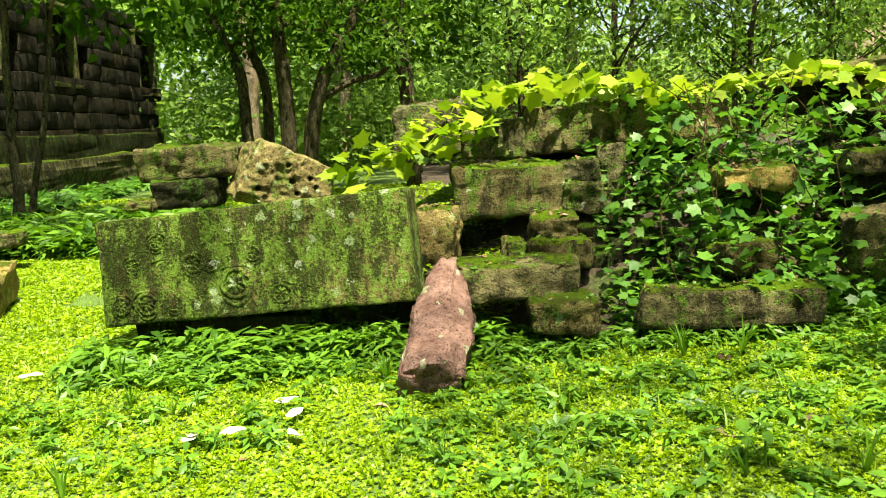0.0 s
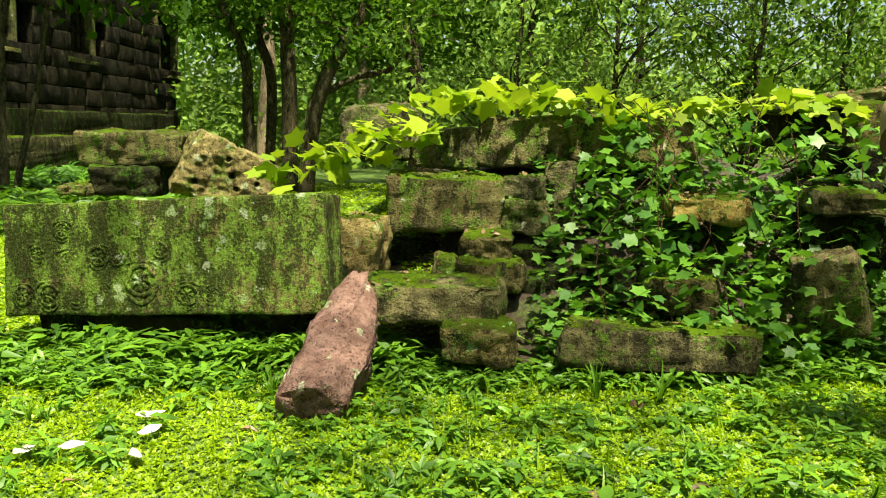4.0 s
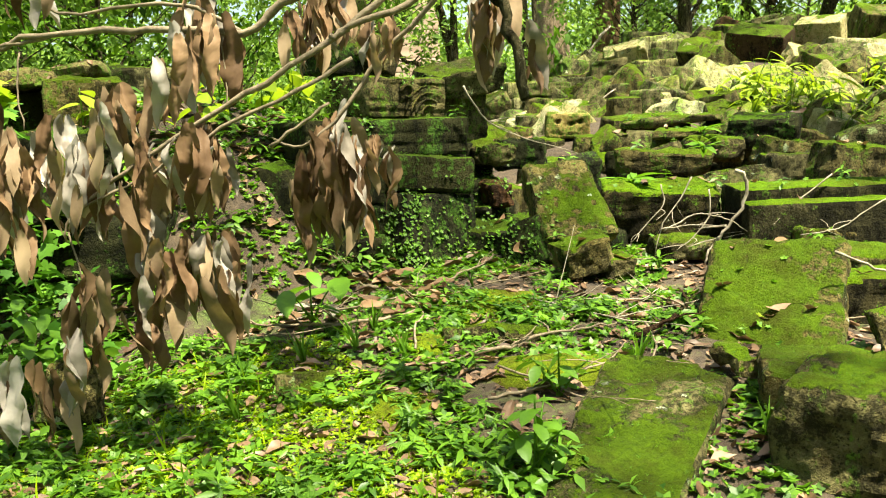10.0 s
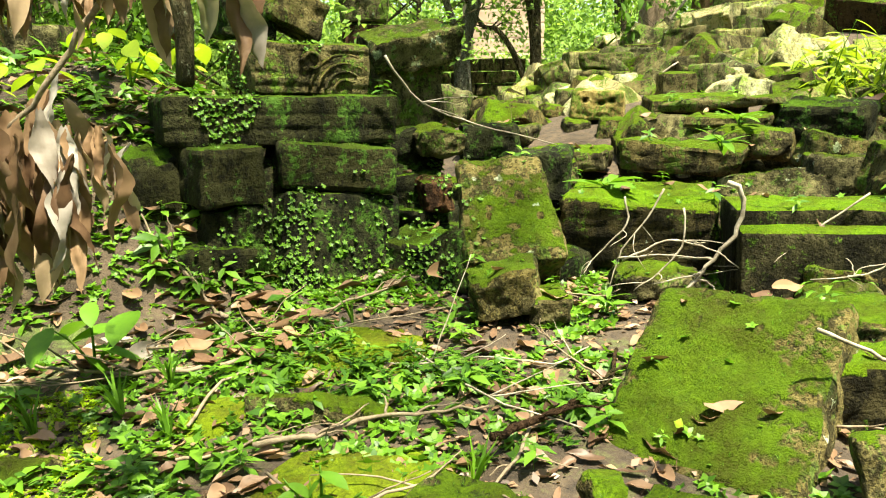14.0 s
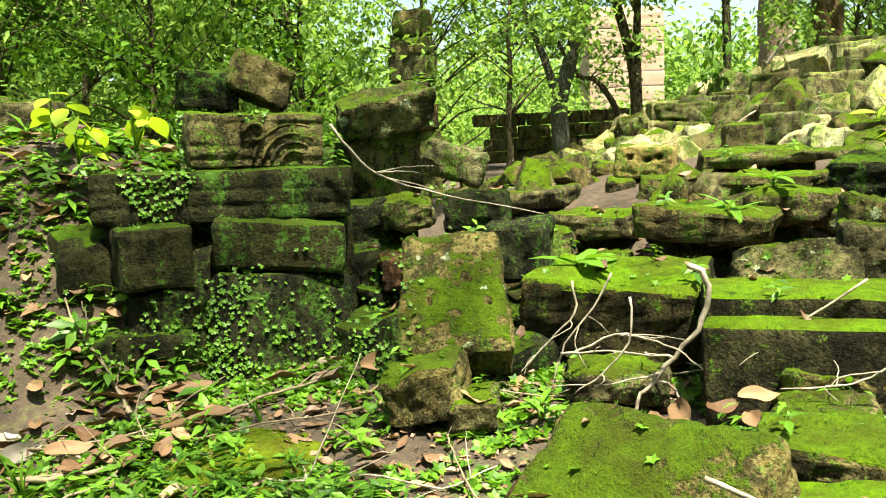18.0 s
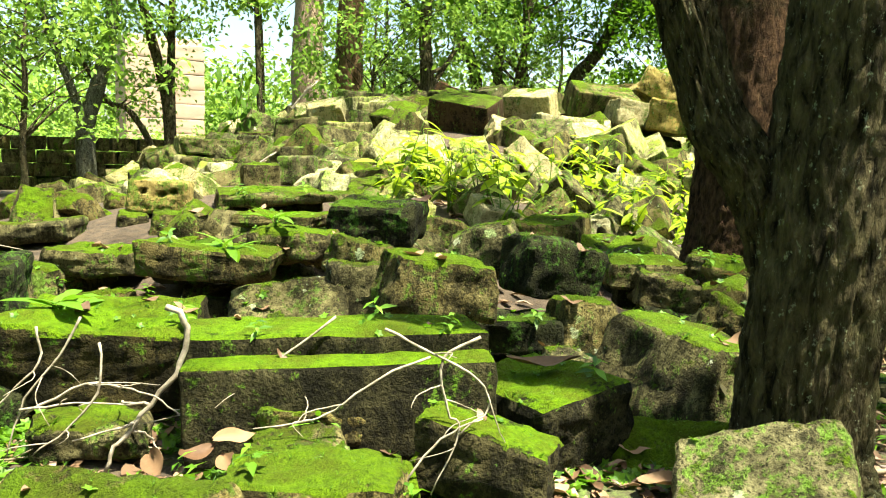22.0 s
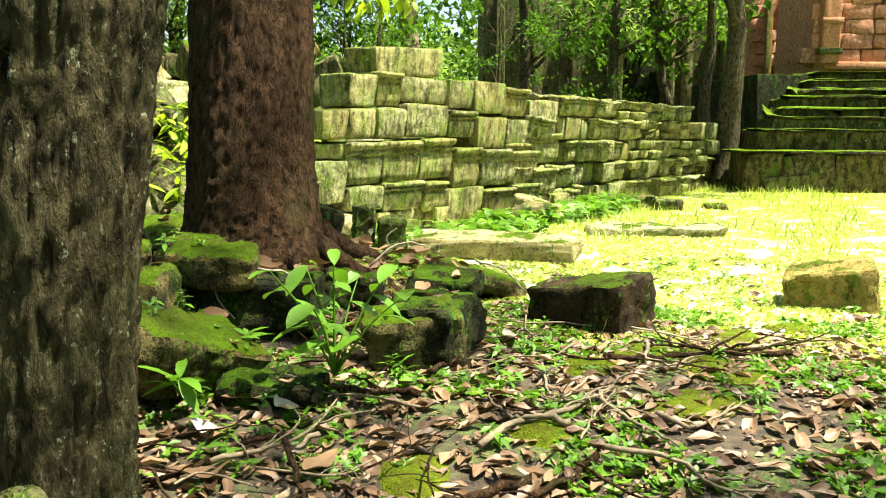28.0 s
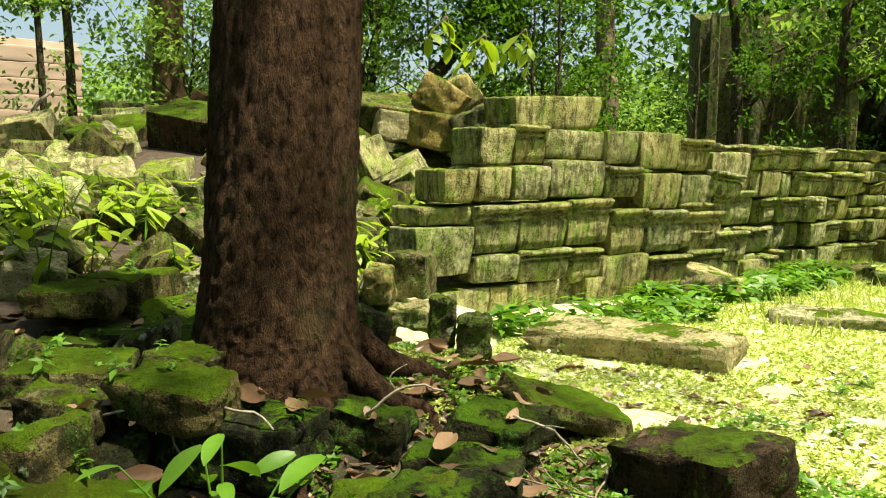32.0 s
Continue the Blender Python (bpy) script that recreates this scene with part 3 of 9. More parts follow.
def hang_leaf(x, y, z, size, kind):
    """One crumpled dry leaf hanging by its stalk."""
    if not HANG:
        for k in range(6):
            v, f = dry_shape((0.3, 0.6, -0.3, 0.4, -0.5, 0.2)[k], (0.25, 0.3, 0.23, 0.3, 0.27, 0.26)[k], 40 + k, 26, 1.2, 7)
            v = v + np.array((0.5, 0, 0))
            for p in v:
                tw = (0.9, -1.2, 0.7, -0.8, 1.4, -0.6)[k] * p[0] ** 2
                q = Vector((p[0] * 7, p[1] * 9, k * 3.0))
                y, z = p[1] * math.cos(tw) - p[2] * math.sin(tw), p[1] * math.sin(tw) + p[2] * math.cos(tw)
                p[1], p[2] = y + 0.03 * noise.noise(q), z + 0.035 * noise.noise(q + Vector((0, 7, 0)))
            me = bpy.data.meshes.new("leaf")
            me.from_pydata(v.tolist(), [], f)
            me.materials.append(DRY_GREY if k in (3, 5) else DRY_LEAF)
            me.shade_smooth()
            HANG.append(me)
    ob = new("leaf", HANG[kind])
    ob.parent = dead_branch
    rng = random.Random(int(x * 1000 + y * 777 + z * 555))
    m = pose(x, y, z, 0, 0, rng.uniform(0, 360)) @ pose(0, 0, 0, 0, 90 + rng.gauss(0, 7), 0) @ pose(0, 0, 0, rng.uniform(-90, 90), 0, 0)
    ob.matrix_world = m @ Matrix.Diagonal((size * 1.08, size * rng.uniform(0.72, 1.1), size * 0.9, 1))
    LIMP.append((x, y, z, size))


def dry_shape(curl, wide, seed, k=5, wave=0.4, cols=5):
    """A curled dead leaf one unit long, rippled along its side veins."""
    rng = random.Random(seed)
    ph, ph2, bend = rng.uniform(0, 6), rng.uniform(0, 6), rng.uniform(-0.12, 0.12)
    v, f = [], []
    for i in range(k + 1):
        s = i / k
        half = max(0.004, wide * 0.5 * math.sin(math.pi * min(0.995, 0.02 + 0.975 * s) ** 0.85) ** 0.75)
        x = s - 0.5
        mid = curl * x * x + bend * wave * math.sin(s * 5 + ph)
        fold = 0.5 + 0.6 * wave * math.sin(s * 4 + ph2)
        for c in range(cols):
            u = 2 * c / (cols - 1) - 1
            lift = half * abs(u) * fold + half * abs(u) * 0.3 * wave * math.sin(s * 9 + ph * 2 + u * 2) + 0.006 * math.cos(s * 70 - abs(u) * 4) * (k > 12)
            v.append((x - 0.03 * abs(u), half * u + bend * s, mid + lift))
        if i:
            o = (i - 1) * cols
            f += [(o + q, o + q + 1, o + cols + q + 1, o + cols + q) for q in range(cols - 1)]
    return np.array(v), f


def box_part(name, size, m, material, parent, wear=0.02, n=4, chips=True):
    SEED[0] += 1
    me = stone_mesh(name, *size, SEED[0], wear, n, 0.0, 1.0, 0.09 if chips else 0.0, chips)
    me.materials.append(material)
    ob = new(name, me)
    ob.parent = parent
    ob.matrix_world = m
    return ob


def frame_of(a, b):
    """Origin at a, x axis along the face from a to b, y away from the walker."""
    way = Vector((b[0] - a[0], b[1] - a[1], 0))
    return pose(a[0], a[1], 0, 0, 0, math.degrees(math.atan2(way.y, way.x))), way.length


def course_blocks(root, m, length, z0, rows, h, w, material, seed, limit=300, deep=0.3, skip=None, uneven=0.02):
    rng = random.Random(seed)
    kinds = []
    for k in range(6):
        me = stone_mesh("brick", w * rng.uniform(0.8, 1.2), deep, h - 0.012, 900 + seed * 10 + k, 0.02, 4)
        me.materials.append(material)
        kinds.append((me, max(v.co.x for v in me.vertices) * 2))
    n = 0
    for r in range(rows):
        s = -rng.uniform(0, w)
        while s < length and n < limit:
            me, wide = rng.choice(kinds)
            c = s + wide / 2
            if not (skip and skip(c, z0 + r * h)):
                ob = new("brick", me)
                ob.parent = root
                ob.matrix_world = m @ pose(c, rng.gauss(0, uneven), z0 + (r + 0.5) * h)
                n += 1
            s += wide + 0.012


def gallery_wall(a, b):
    """Long blackened temple wall with blind windows."""
    m, length = frame_of(a, b)
    root = tagged(new("temple_gallery"), "blackened temple gallery wall with balustered blind windows", "temple")
    root.matrix_world = m
    box_part("wall", (length, 1.2, 6.4), m @ pose(length / 2, 0.85, 2.9), TEMPLE_DARK, root, 0.03, 6, False)
    box_part("plinth", (length + 0.5, 1.0, 1.9), m @ pose(length / 2, 0.1, 0.75), STONE_DARK, root, 0.05, 16, False)
    box_part("plinth", (length + 0.8, 1.0, 1.1), m @ pose(length / 2, -0.35, 0.45), STONE_MOSSY, root, 0.06, 16, False)
    wins = [(2.4, 2.1), (6.6, 1.9), (11.4, 1.9), (19.2, 2.0)]
    skip = lambda c, z: any(abs(c - x) < w / 2 + 0.25 for x, w in wins) and 2.95 < z < 5.6
    course_blocks(root, m, length, 0.8, 10, 0.53, 1.15, TEMPLE_DARK, 1, 330, 0.5, skip, 0.008)
    for x, w in wins:
        win = new("blind_window")
        win.parent = root
        win.matrix_world = m @ pose(x, 0.1, 3.2)
        for sx in (-1, 1):
            box_part("jamb", (0.16, 0.4, 2.3), win.matrix_world @ pose(sx * w / 2, -0.08, 1.2), STONE, win)
        for z, d in ((0.0, 0.55), (0.14, 0.42), (2.4, 0.5)):
            box_part("sill", (w + 0.3, d, 0.13), win.matrix_world @ pose(0, -0.12, z), STONE, win)
        for k in range(5):
            pts = [(0, 0, 0.1 + 2.2 * i / 22) for i in range(23)]
            rad = [0.085 + 0.025 * math.cos(i * 2.1) for i in range(23)]
            bal = tube("baluster", pts, rad, TEMPLE_DARK, 8, win)
            bal.matrix_world = win.matrix_world @ pose(-w / 2 + w * (k + 0.6) / 5.2, 0.02, 0)


def stepped_base(a, b):
    """Terraced plinth of a shrine, moss on every ledge."""
    m, length = frame_of(a, b)
    root = tagged(new("stepped_plinth"), "dark terraced stone plinth with mossy ledges", "temple base")
    root.matrix_world = m
    rng = random.Random(3)
    z, back = 0.1, 0.0
    for h, step, mat in ((1.05, 0.5, STONE_MOSSY), (0.5, 0.45, STONE_MOSSY), (0.3, 0.35, STONE_GREEN), (0.24, 0.35, STONE_MOSSY), (0.3, 0.45, STONE_MOSSY), (0.22, 0.35, STONE_GREEN), (0.24, 0.35, STONE_MOSSY), (0.22, 0.3, STONE_GREEN)):
        s = back
        while s < length:
            w = rng.uniform(0.8, 1.5)
            box_part("step_block", (w - 0.015, 1.2, h), m @ pose(s + w / 2, back + 0.6 + rng.gauss(0, 0.015), z + h / 2), mat, root, 0.035, 6)
            s += w
        box_part("ledge", (length - back, 1.3, 0.07), m @ pose((length + back) / 2, back + 0.58, z + h + 0.015), STONE_LUSH, root, 0.03, 14)
        z += h
        back += step
    box_part("core", (length - 1.0, 6.0, z - 0.2), m @ pose(length / 2 + 0.6, back + 2.6, z / 2), STONE_DARK, root, 0.02, 3)


def brick_tower(a, b, z0, height, window=False, brick=None):
    brick = brick or BRICK_RED
    m, length = frame_of(a, b)
    root = tagged(new("brick_tower"), "weathered red stone temple tower", "temple")
    root.matrix_world = m
    box_part("wall", (length, 3.0, height), m @ pose(length / 2, 1.55, z0 + height / 2), brick, root, 0.03, 6, False)
    if brick is BRICK_PALE:
        for k in range(int(height / 0.9)):
            box_part("wall_band", (length + 0.1, 0.4, 0.87), m @ pose(length / 2, 0.015 * (k % 2), z0 + 0.45 + 0.9 * k), brick, root, 0.03, 8, False)
    else:
        course_blocks(root, m, length, z0, min(20, int(height / 0.42)), 0.42, 0.75, brick, int(length * 7) % 17 + 2, 280, 0.4, (lambda c, z: abs(c - length / 2) < 0.5) if window else None, 0.012)
    box_part("base_moulding", (length + 0.3, 0.5, 0.22), m @ pose(length / 2, -0.1, z0 + 0.35), brick, root)
    if not window and brick is BRICK_RED:
        for s, wide in ((0.25, 0.5), (length * 0.46, 0.62), (length * 0.62, 0.4), (length - 0.3, 0.6)):
            box_part("pilaster", (wide, 0.5, height - 0.4), m @ pose(s, -0.2, z0 + height / 2 + 0.2), brick, root, 0.03, 10, False)
            box_part("pilaster_base", (wide + 0.16, 0.6, 0.18), m @ pose(s, -0.2, z0 + 0.75), STONE, root, 0.02, 5, False)
            box_part("pilaster_band", (wide + 0.12, 0.58, 0.14), m @ pose(s, -0.2, z0 + 1.6), brick, root, 0.02, 5, False)
    if window:
        for sx in (-0.55, 0.55):
            box_part("jamb", (0.22, 0.5, 4.0), m @ pose(length / 2 + sx, -0.12, 4.4), STONE_OCHRE, root)
        box_part("sill", (1.5, 0.5, 0.2), m @ pose(length / 2, -0.12, 2.5), STONE_OCHRE, root)


def dark_shrine(a, b):
    m, length = frame_of(a, b)
    root = tagged(new("shrine"), "dark mossy stone shrine with pilasters and a doorway", "temple")
    root.matrix_world = m
    door = length * 0.62
    for s0, s1 in ((0, door - 1.0), (door + 1.0, length)):
        box_part("wall", (s1 - s0, 1.0, 7.0), m @ pose((s0 + s1) / 2, 0.5, 4.0), STONE, root, 0.04, 6)
    # Near-black colour stands in for the doorway's shaded depth.
    box_part("inner_wall", (3.0, 0.5, 7.0), m @ pose(door, 1.4, 4.0), STONE_DARK, root)
    for k in range(7):
        s = length * (k + 0.5) / 7
        if abs(s - door) > 1.1:
            box_part("pilaster", (0.35, 0.3, 6.5), m @ pose(s, -0.12, 4.0), STONE_WALL if k % 2 else STONE, root, 0.03, 6)
    for sx in (-1.05, 1.05):
        box_part("door_jamb", (0.3, 0.5, 5.5), m @ pose(door + sx, -0.15, 3.4), STONE_WALL, root, 0.03, 6)
    for k in range(3):
        box_part("step", (length, 0.7, 0.35), m @ pose(length / 2, -0.4 - 0.5 * k, 1.45 - 0.45 * k), STONE_DARK, root, 0.04, 10)


def stone_pier(a, b):
    m, length = frame_of(a, b)
    root = tagged(new("stone_pier"), "standing pier of stacked grey and rusty blocks", "stone pier")
    root.matrix_world = m
    rng = random.Random(9)
    z = 0.7
    while z < 2.8:
        h = rng.uniform(0.24, 0.36)
        box_part("brick", (max(length, 0.3) * 1.7 * rng.uniform(0.9, 1.1), 0.5, h - 0.01), m @ pose(length * 0.5 + rng.gauss(0, 0.02), 0.25, z + h / 2, 0, 0, rng.gauss(0, 3)), LATERITE if 1.3 < z < 1.9 else STONE, root, 0.03, 5)
        z += h


def low_wall(a, b):
    m, length = frame_of(a, b)
    root = tagged(new("low_wall"), "low mossy enclosure wall of stone blocks", "wall")
    root.matrix_world = m
    course_blocks(root, m, length, 0.4, 4, 0.38, 0.9, STONE_MOSSY, 6, 60, 0.6)


# ---- carved slab and pillar by the lawn ----
slab = stone(-1.87, 5.70, 0.56, 2.3, 0.42, 0.78, -10, -6, -4, STONE_SLAB, "carved_slab", "large green-stained sandstone slab with carved scrollwork", "carved stone", 0.018, 60, chips=False)


def rosette(x, z, r, seed):
    """A carved disc on the slab's front: ring, petals, boss and a leafy curl round it."""
    rng = random.Random(seed)
    face = -0.212
    root = new("rosette")
    root.parent = slab
    root.matrix_world = slab.matrix_world @ pose(x, face, z) @ Matrix.Diagonal((1.0, 0.5, 1.0, 1.0))
    def bead(line, rr, name):
        ob = tube(name, line, rr, STONE_SLAB, 6, root, 0.35)
        ob.matrix_world = root.matrix_world
    ring = [(math.cos(a) * r * (0.72 + 0.05 * rng.gauss(0, 1)), rng.uniform(-0.004, 0.006), math.sin(a) * r * 0.72) for a in np.linspace(0.3, 6.4 + rng.uniform(-1.2, 0), 22)]
    bead(ring, [0.13 * r * rng.uniform(0.7, 1.1) for _ in ring], "ring")
    curl = [(math.cos(a) * r * (1.02 + 0.12 * math.sin(a * 3)), 0.004, math.sin(a) * r * (1.02 + 0.12 * math.sin(a * 3))) for a in np.linspace(seed, seed + 4.6, 20)]
    bead(curl, np.linspace(0.12 * r, 0.05 * r, 20).tolist(), "curl")
    petals = []
    for k in range(7):
        a = 6.283 * k / 7
        petals.append(turned((np.array([(0.1, -0.08, 0.1), (0.1, 0.08, 0.1), (0.52, 0.13, 0.12), (0.52, -0.13, 0.12), (0.3, 0, 0.3)]) * r, [(0, 4, 1), (1, 4, 2), (2, 4, 3), (3, 4, 0)]), (0, 0, a), 1.0))
    v, f = join_shapes(petals)
    ob = mesh_object("boss", [(p[0], 0.005 - p[2] * 0.7, p[1]) for p in v], f, STONE_SLAB, False)
    ob.parent = root
    ob.matrix_world = root.matrix_world


for i, (x, z, r) in enumerate(((-1.02, -0.24, 0.085), (-0.82, -0.24, 0.1), (-0.42, -0.22, 0.09), (-0.44, 0.02, 0.085), (-0.13, -0.15, 0.14), (-0.15, 0.2, 0.085), (-0.66, -0.02, 0.1), (0.2, -0.25, 0.09), (-0.9, 0.04, 0.075), (0.37, -0.24, 0.07), (-0.61, -0.25, 0.075), (0.02, 0.05, 0.07), (-0.3, 0.0, 0.06), (-0.7, 0.2, 0.07))):
    rosette(x, z, r, i)
stone(-2.45, 5.9, 0.0, 0.75, 0.4, 0.5, -8, 0, 0, STONE_DARK, "stone_block", "dark stone propping the carved slab", "stone block")
stone(-1.25, 5.72, 0.05, 1.3, 0.4, 0.42, -8, 0, 0, STONE_DARK, "stone_block", "dark stone propping the carved slab", "stone block")
pink = stone(-0.6, 4.72, 0.19, 0.36, 1.05, 0.36, -9, 24, 14, STONE_PINK, "fallen_pillar", "reddish stone pillar fragment lying in the grass", "stone pillar", 0.03, 24)
for v in pink.data.vertices:                                  # broken to a point at its upper end
    s = max(0.0, v.co.y / 0.52)
    v.co.x *= 1 - 0.5 * s ** 1.5
    v.co.z -= 0.08 * s * (v.co.x > 0.03)
    if v.co.z > 0.1:
        v.co.z -= 0.5 * max(0.0, abs(v.co.x) - 0.05)
hole_block = stone(-1.95, 7.35, 1.02, 0.75, 0.75, 0.55, 20, 0, 22, STONE_TAN, "holed_block", "ochre sandstone corner block with round peg holes", "stone block", 0.03, 64)


def peg_holes(ob, holes, depth=0.07):
    """Round holes sunk into the front."""
    low = min(v.co.y for v in ob.data.vertices)
    for v in ob.data.vertices:
        if v.co.y < low + 0.14:
            for x, z, r in holes:
                d = math.hypot(v.co.x - x, v.co.z - z)
                if d < r * 1.25:
                    v.co.y += depth * min(1.0, max(0.0, 1.25 - d / r) * 4)


peg_holes(hole_block, ((-0.05, 0.15, 0.017), (0.03, 0.03, 0.022), (0.1, -0.06, 0.018), (0.17, 0.1, 0.018), (0.24, 0.04, 0.018), (-0.24, -0.12, 0.02)))
stone(-4.84, 7.35, 0.1, 0.44, 1.42, 0.36, 14, 5, 3, STONE_OCHRE, "lawn_block", "ochre moulded stone block lying on the sunny lawn", "stone block", 0.025, 13)
# Dark blocks added where the pile shows only a shaded hollow.
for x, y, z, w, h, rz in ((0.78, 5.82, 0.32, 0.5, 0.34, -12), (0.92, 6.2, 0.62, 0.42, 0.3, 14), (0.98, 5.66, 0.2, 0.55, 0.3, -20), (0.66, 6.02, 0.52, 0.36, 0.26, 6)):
    stone(x, y, z, w, 0.4, h, rz, 0, 0, STONE_DARK, label="stone block toned dark for the shade of the pile")
# leaning mossy slabs
lean_block = stone(6.83, 5.5, 0.66, 0.57, 0.3, 0.75, -18, -44, -2, STONE_GREEN, "leaning_block", "leaning stone block thick with yellow-green moss", "stone block", 0.04, 44, 0.1, chips=False)
peg_holes(lean_block, ((-0.12, -0.06, 0.015), (0.17, -0.08, 0.018), (0.03, 0.16, 0.014)), 0.05)
stone(6.89, 3.66, 0.2, 0.76, 0.92, 0.36, -55, 31, -2, STONE_GREEN, "mossy_slab", "large tilted slab covered in green moss", "stone slab", 0.045, 26, chips=False)
stone(5.28, 3.06, -0.03, 0.57, 1.36, 0.3, -57, 8, 1, STONE_GREEN, "mossy_slab", "flat mossy stone slab beside the path", "stone slab", 0.03, 15)
stone(6.02, 2.5, 0.14, 0.92, 0.5, 0.4, 22, 0, 3, STONE_MOSSY, "mossy_block", "rounded mossy block beside the flat slab", "stone block", 0.04, 13)
stone(8.31, 4.32, 0.48, 1.32, 0.42, 0.44, -31, 2, 0, STONE_LUSH, "mossy_beam", "long stepped stone beam with moss on both ledges", "stone beam", 0.022, 22, chips=False)
stone(8.4, 4.48, 0.535, 1.32, 0.42, 0.5, -31, 2, 0, STONE_LUSH, "mossy_beam", "upper ledge of a stone beam carpeted with moss", "stone beam", 0.022, 22, chips=False)
stone(9.1, 3.84, 0.36, 0.56, 0.64, 0.42, -6, 3, -6, STONE_LUSH, "mossy_cube_stone", "square stone block with moss top and a dry leaf", "stone block", 0.045, 22, chips=False)


# block pile beside the lawn
stone(-2.0, 5.75, 0.02, 1.0, 0.36, 0.3, -10, 0, 0, STONE_DARK, label="stone block toned dark for the shade of the pile")
stone(-2.81, 7.75, 1.23, 0.96, 0.7, 0.3, 3, 0, -2, STONE, label="weathered grey sandstone block with lichen spots")
stone(-2.85, 7.59, 0.95, 0.62, 0.6, 0.27, 3, 0, 0, STONE_DARK, label="stone block toned dark for the shade of the pile")
stone(-3.2, 7.24, 0.88, 0.24, 0.4, 0.12, 8, 0, 0, STONE, label="weathered grey sandstone block with lichen spots")
stone(0.01, 6.23, 0.94, 0.88, 0.5, 0.41, -9, 0, 0, STONE, label="weathered grey sandstone block with lichen spots")
stone(0.6, 6.24, 1.06, 0.33, 0.45, 0.19, -9, 0, 0, STONE, label="weathered grey sandstone block with lichen spots")
stone(0.6, 6.19, 0.85, 0.35, 0.5, 0.26, -9, 0, 0, STONE, label="weathered grey sandstone block with lichen spots")
stone(0.89, 6.36, 0.94, 0.23, 0.35, 0.6, -9, 0, 0, STONE, label="weathered grey sandstone block with lichen spots")
stone(-0.55, 7.26, 1.43, 0.62, 0.6, 0.45, -8, 0, -3, STONE, label="weathered grey sandstone block with lichen spots")
stone(0.02, 7.09, 1.3, 0.55, 0.5, 0.32, -5, 0, 0, STONE, label="weathered grey sandstone block with lichen spots")
stone(0.68, 7.11, 1.38, 0.73, 0.6, 0.41, -5, 0, 0, STONE, label="weathered grey sandstone block with lichen spots")
stone(1.49, 6.85, 1.39, 0.95, 0.6, 0.41, -5, 0, 2, STONE, label="weathered grey sandstone block with lichen spots")
stone(-0.58, 5.86, 0.65, 0.33, 0.35, 0.4, -15, 0, 4, STONE_TAN, label="ochre sandstone block with yellow lichen")
stone(0.3, 5.77, 0.68, 0.35, 0.35, 0.19, -5, 0, 0, STONE_MOSSY, label="moss-topped grey sandstone block lying in the rubble")
stone(0.34, 5.71, 0.49, 0.45, 0.4, 0.22, -5, 0, 0, STONE_MOSSY, label="moss-topped grey sandstone block lying in the rubble")
stone(0.03, 5.89, 0.49, 0.18, 0.35, 0.2, 0, 0, 0, STONE, label="weathered grey sandstone block with lichen spots")
# Near-black blocks added to fill the pile's shaded gaps.
stone(-0.28, 6.42, 0.47, 0.49, 0.4, 0.3, 0, 0, 0, STONE_DARK, label="stone block toned dark for the shade of the pile")
stone(1.05, 6.46, 0.45, 0.87, 0.5, 0.39, 0, 0, 0, STONE_DARK, label="stone block toned dark for the shade of the pile")
stone(1.46, 7.45, 0.95, 0.59, 0.3, 0.4, 0, 0, 0, STONE_DARK, label="stone block toned dark for the shade of the pile")
stone(-0.04, 5.34, 0.37, 0.89, 0.5, 0.25, -6, 0, 0, STONE, label="weathered grey sandstone block with lichen spots")
stone(0.25, 5.06, 0.18, 0.47, 0.4, 0.23, -4, 0, 0, STONE_GREEN, label="stone block thickly covered in bright green moss")
stone(1.34, 4.98, 0.2, 1.18, 0.4, 0.24, -6, 0, 1, STONE_MOSSY, label="moss-topped grey sandstone block lying in the rubble")
stone(2.44, 5.14, 0.5, 0.42, 0.2, 0.54, -28, 10, -12, STONE, label="moss-topped grey sandstone block lying in the rubble")
stone(2.73, 5.69, 1.05, 0.47, 0.6, 0.15, -6, 0, 0, STONE_MOSSY, label="moss-topped grey sandstone block lying in the rubble")
stone(2.82, 5.81, 0.79, 0.58, 0.5, 0.34, -6, 0, 0, STONE_DARK, label="stone block toned dark for the shade of the pile")
stone(1.83, 5.83, 0.97, 0.52, 0.5, 0.17, -6, 0, 0, STONE_OCHRE, label="ochre sandstone block with yellow lichen")
stone(1.57, 5.45, 0.44, 0.46, 0.4, 0.25, -8, 0, 0, STONE_MOSSY, label="moss-topped grey sandstone block lying in the rubble")
stone(1.06, 5.85, 0.4, 0.69, 0.5, 0.35, -6, 0, 0, STONE_DARK, label="stone block toned dark for the shade of the pile")
stone(3.23, 7.81, 1.76, 0.84, 1, 0.12, -6, 0, -4, STONE, label="weathered grey sandstone block with lichen spots")
stone(3.36, 7.84, 1.55, 0.67, 0.7, 0.32, -6, 0, 0, STONE_DARK, label="stone block toned dark for the shade of the pile")
stone(3.79, 7.39, 1.59, 0.54, 0.6, 0.38, -6, 0, 0, STONE_MOSSY, label="moss-topped grey sandstone block lying in the rubble")
stone(3.65, 7.94, 1.81, 0.9, 0.8, 0.12, -23, 0, -7, STONE, label="weathered grey sandstone block with lichen spots")
stone(4.13, 7.89, 1.65, 0.78, 0.5, 0.42, -13, 0, 0, STONE_MOSSY, label="moss-topped grey sandstone block lying in the rubble")
stone(3.5, 6.81, 1.26, 0.93, 0.5, 0.29, -33, 0, 0, STONE_DARK, label="stone block toned dark for the shade of the pile")
stone(3.08, 6.2, 1.03, 0.69, 0.5, 0.26, -37, 0, 0, STONE_DARK, label="stone block toned dark for the shade of the pile")
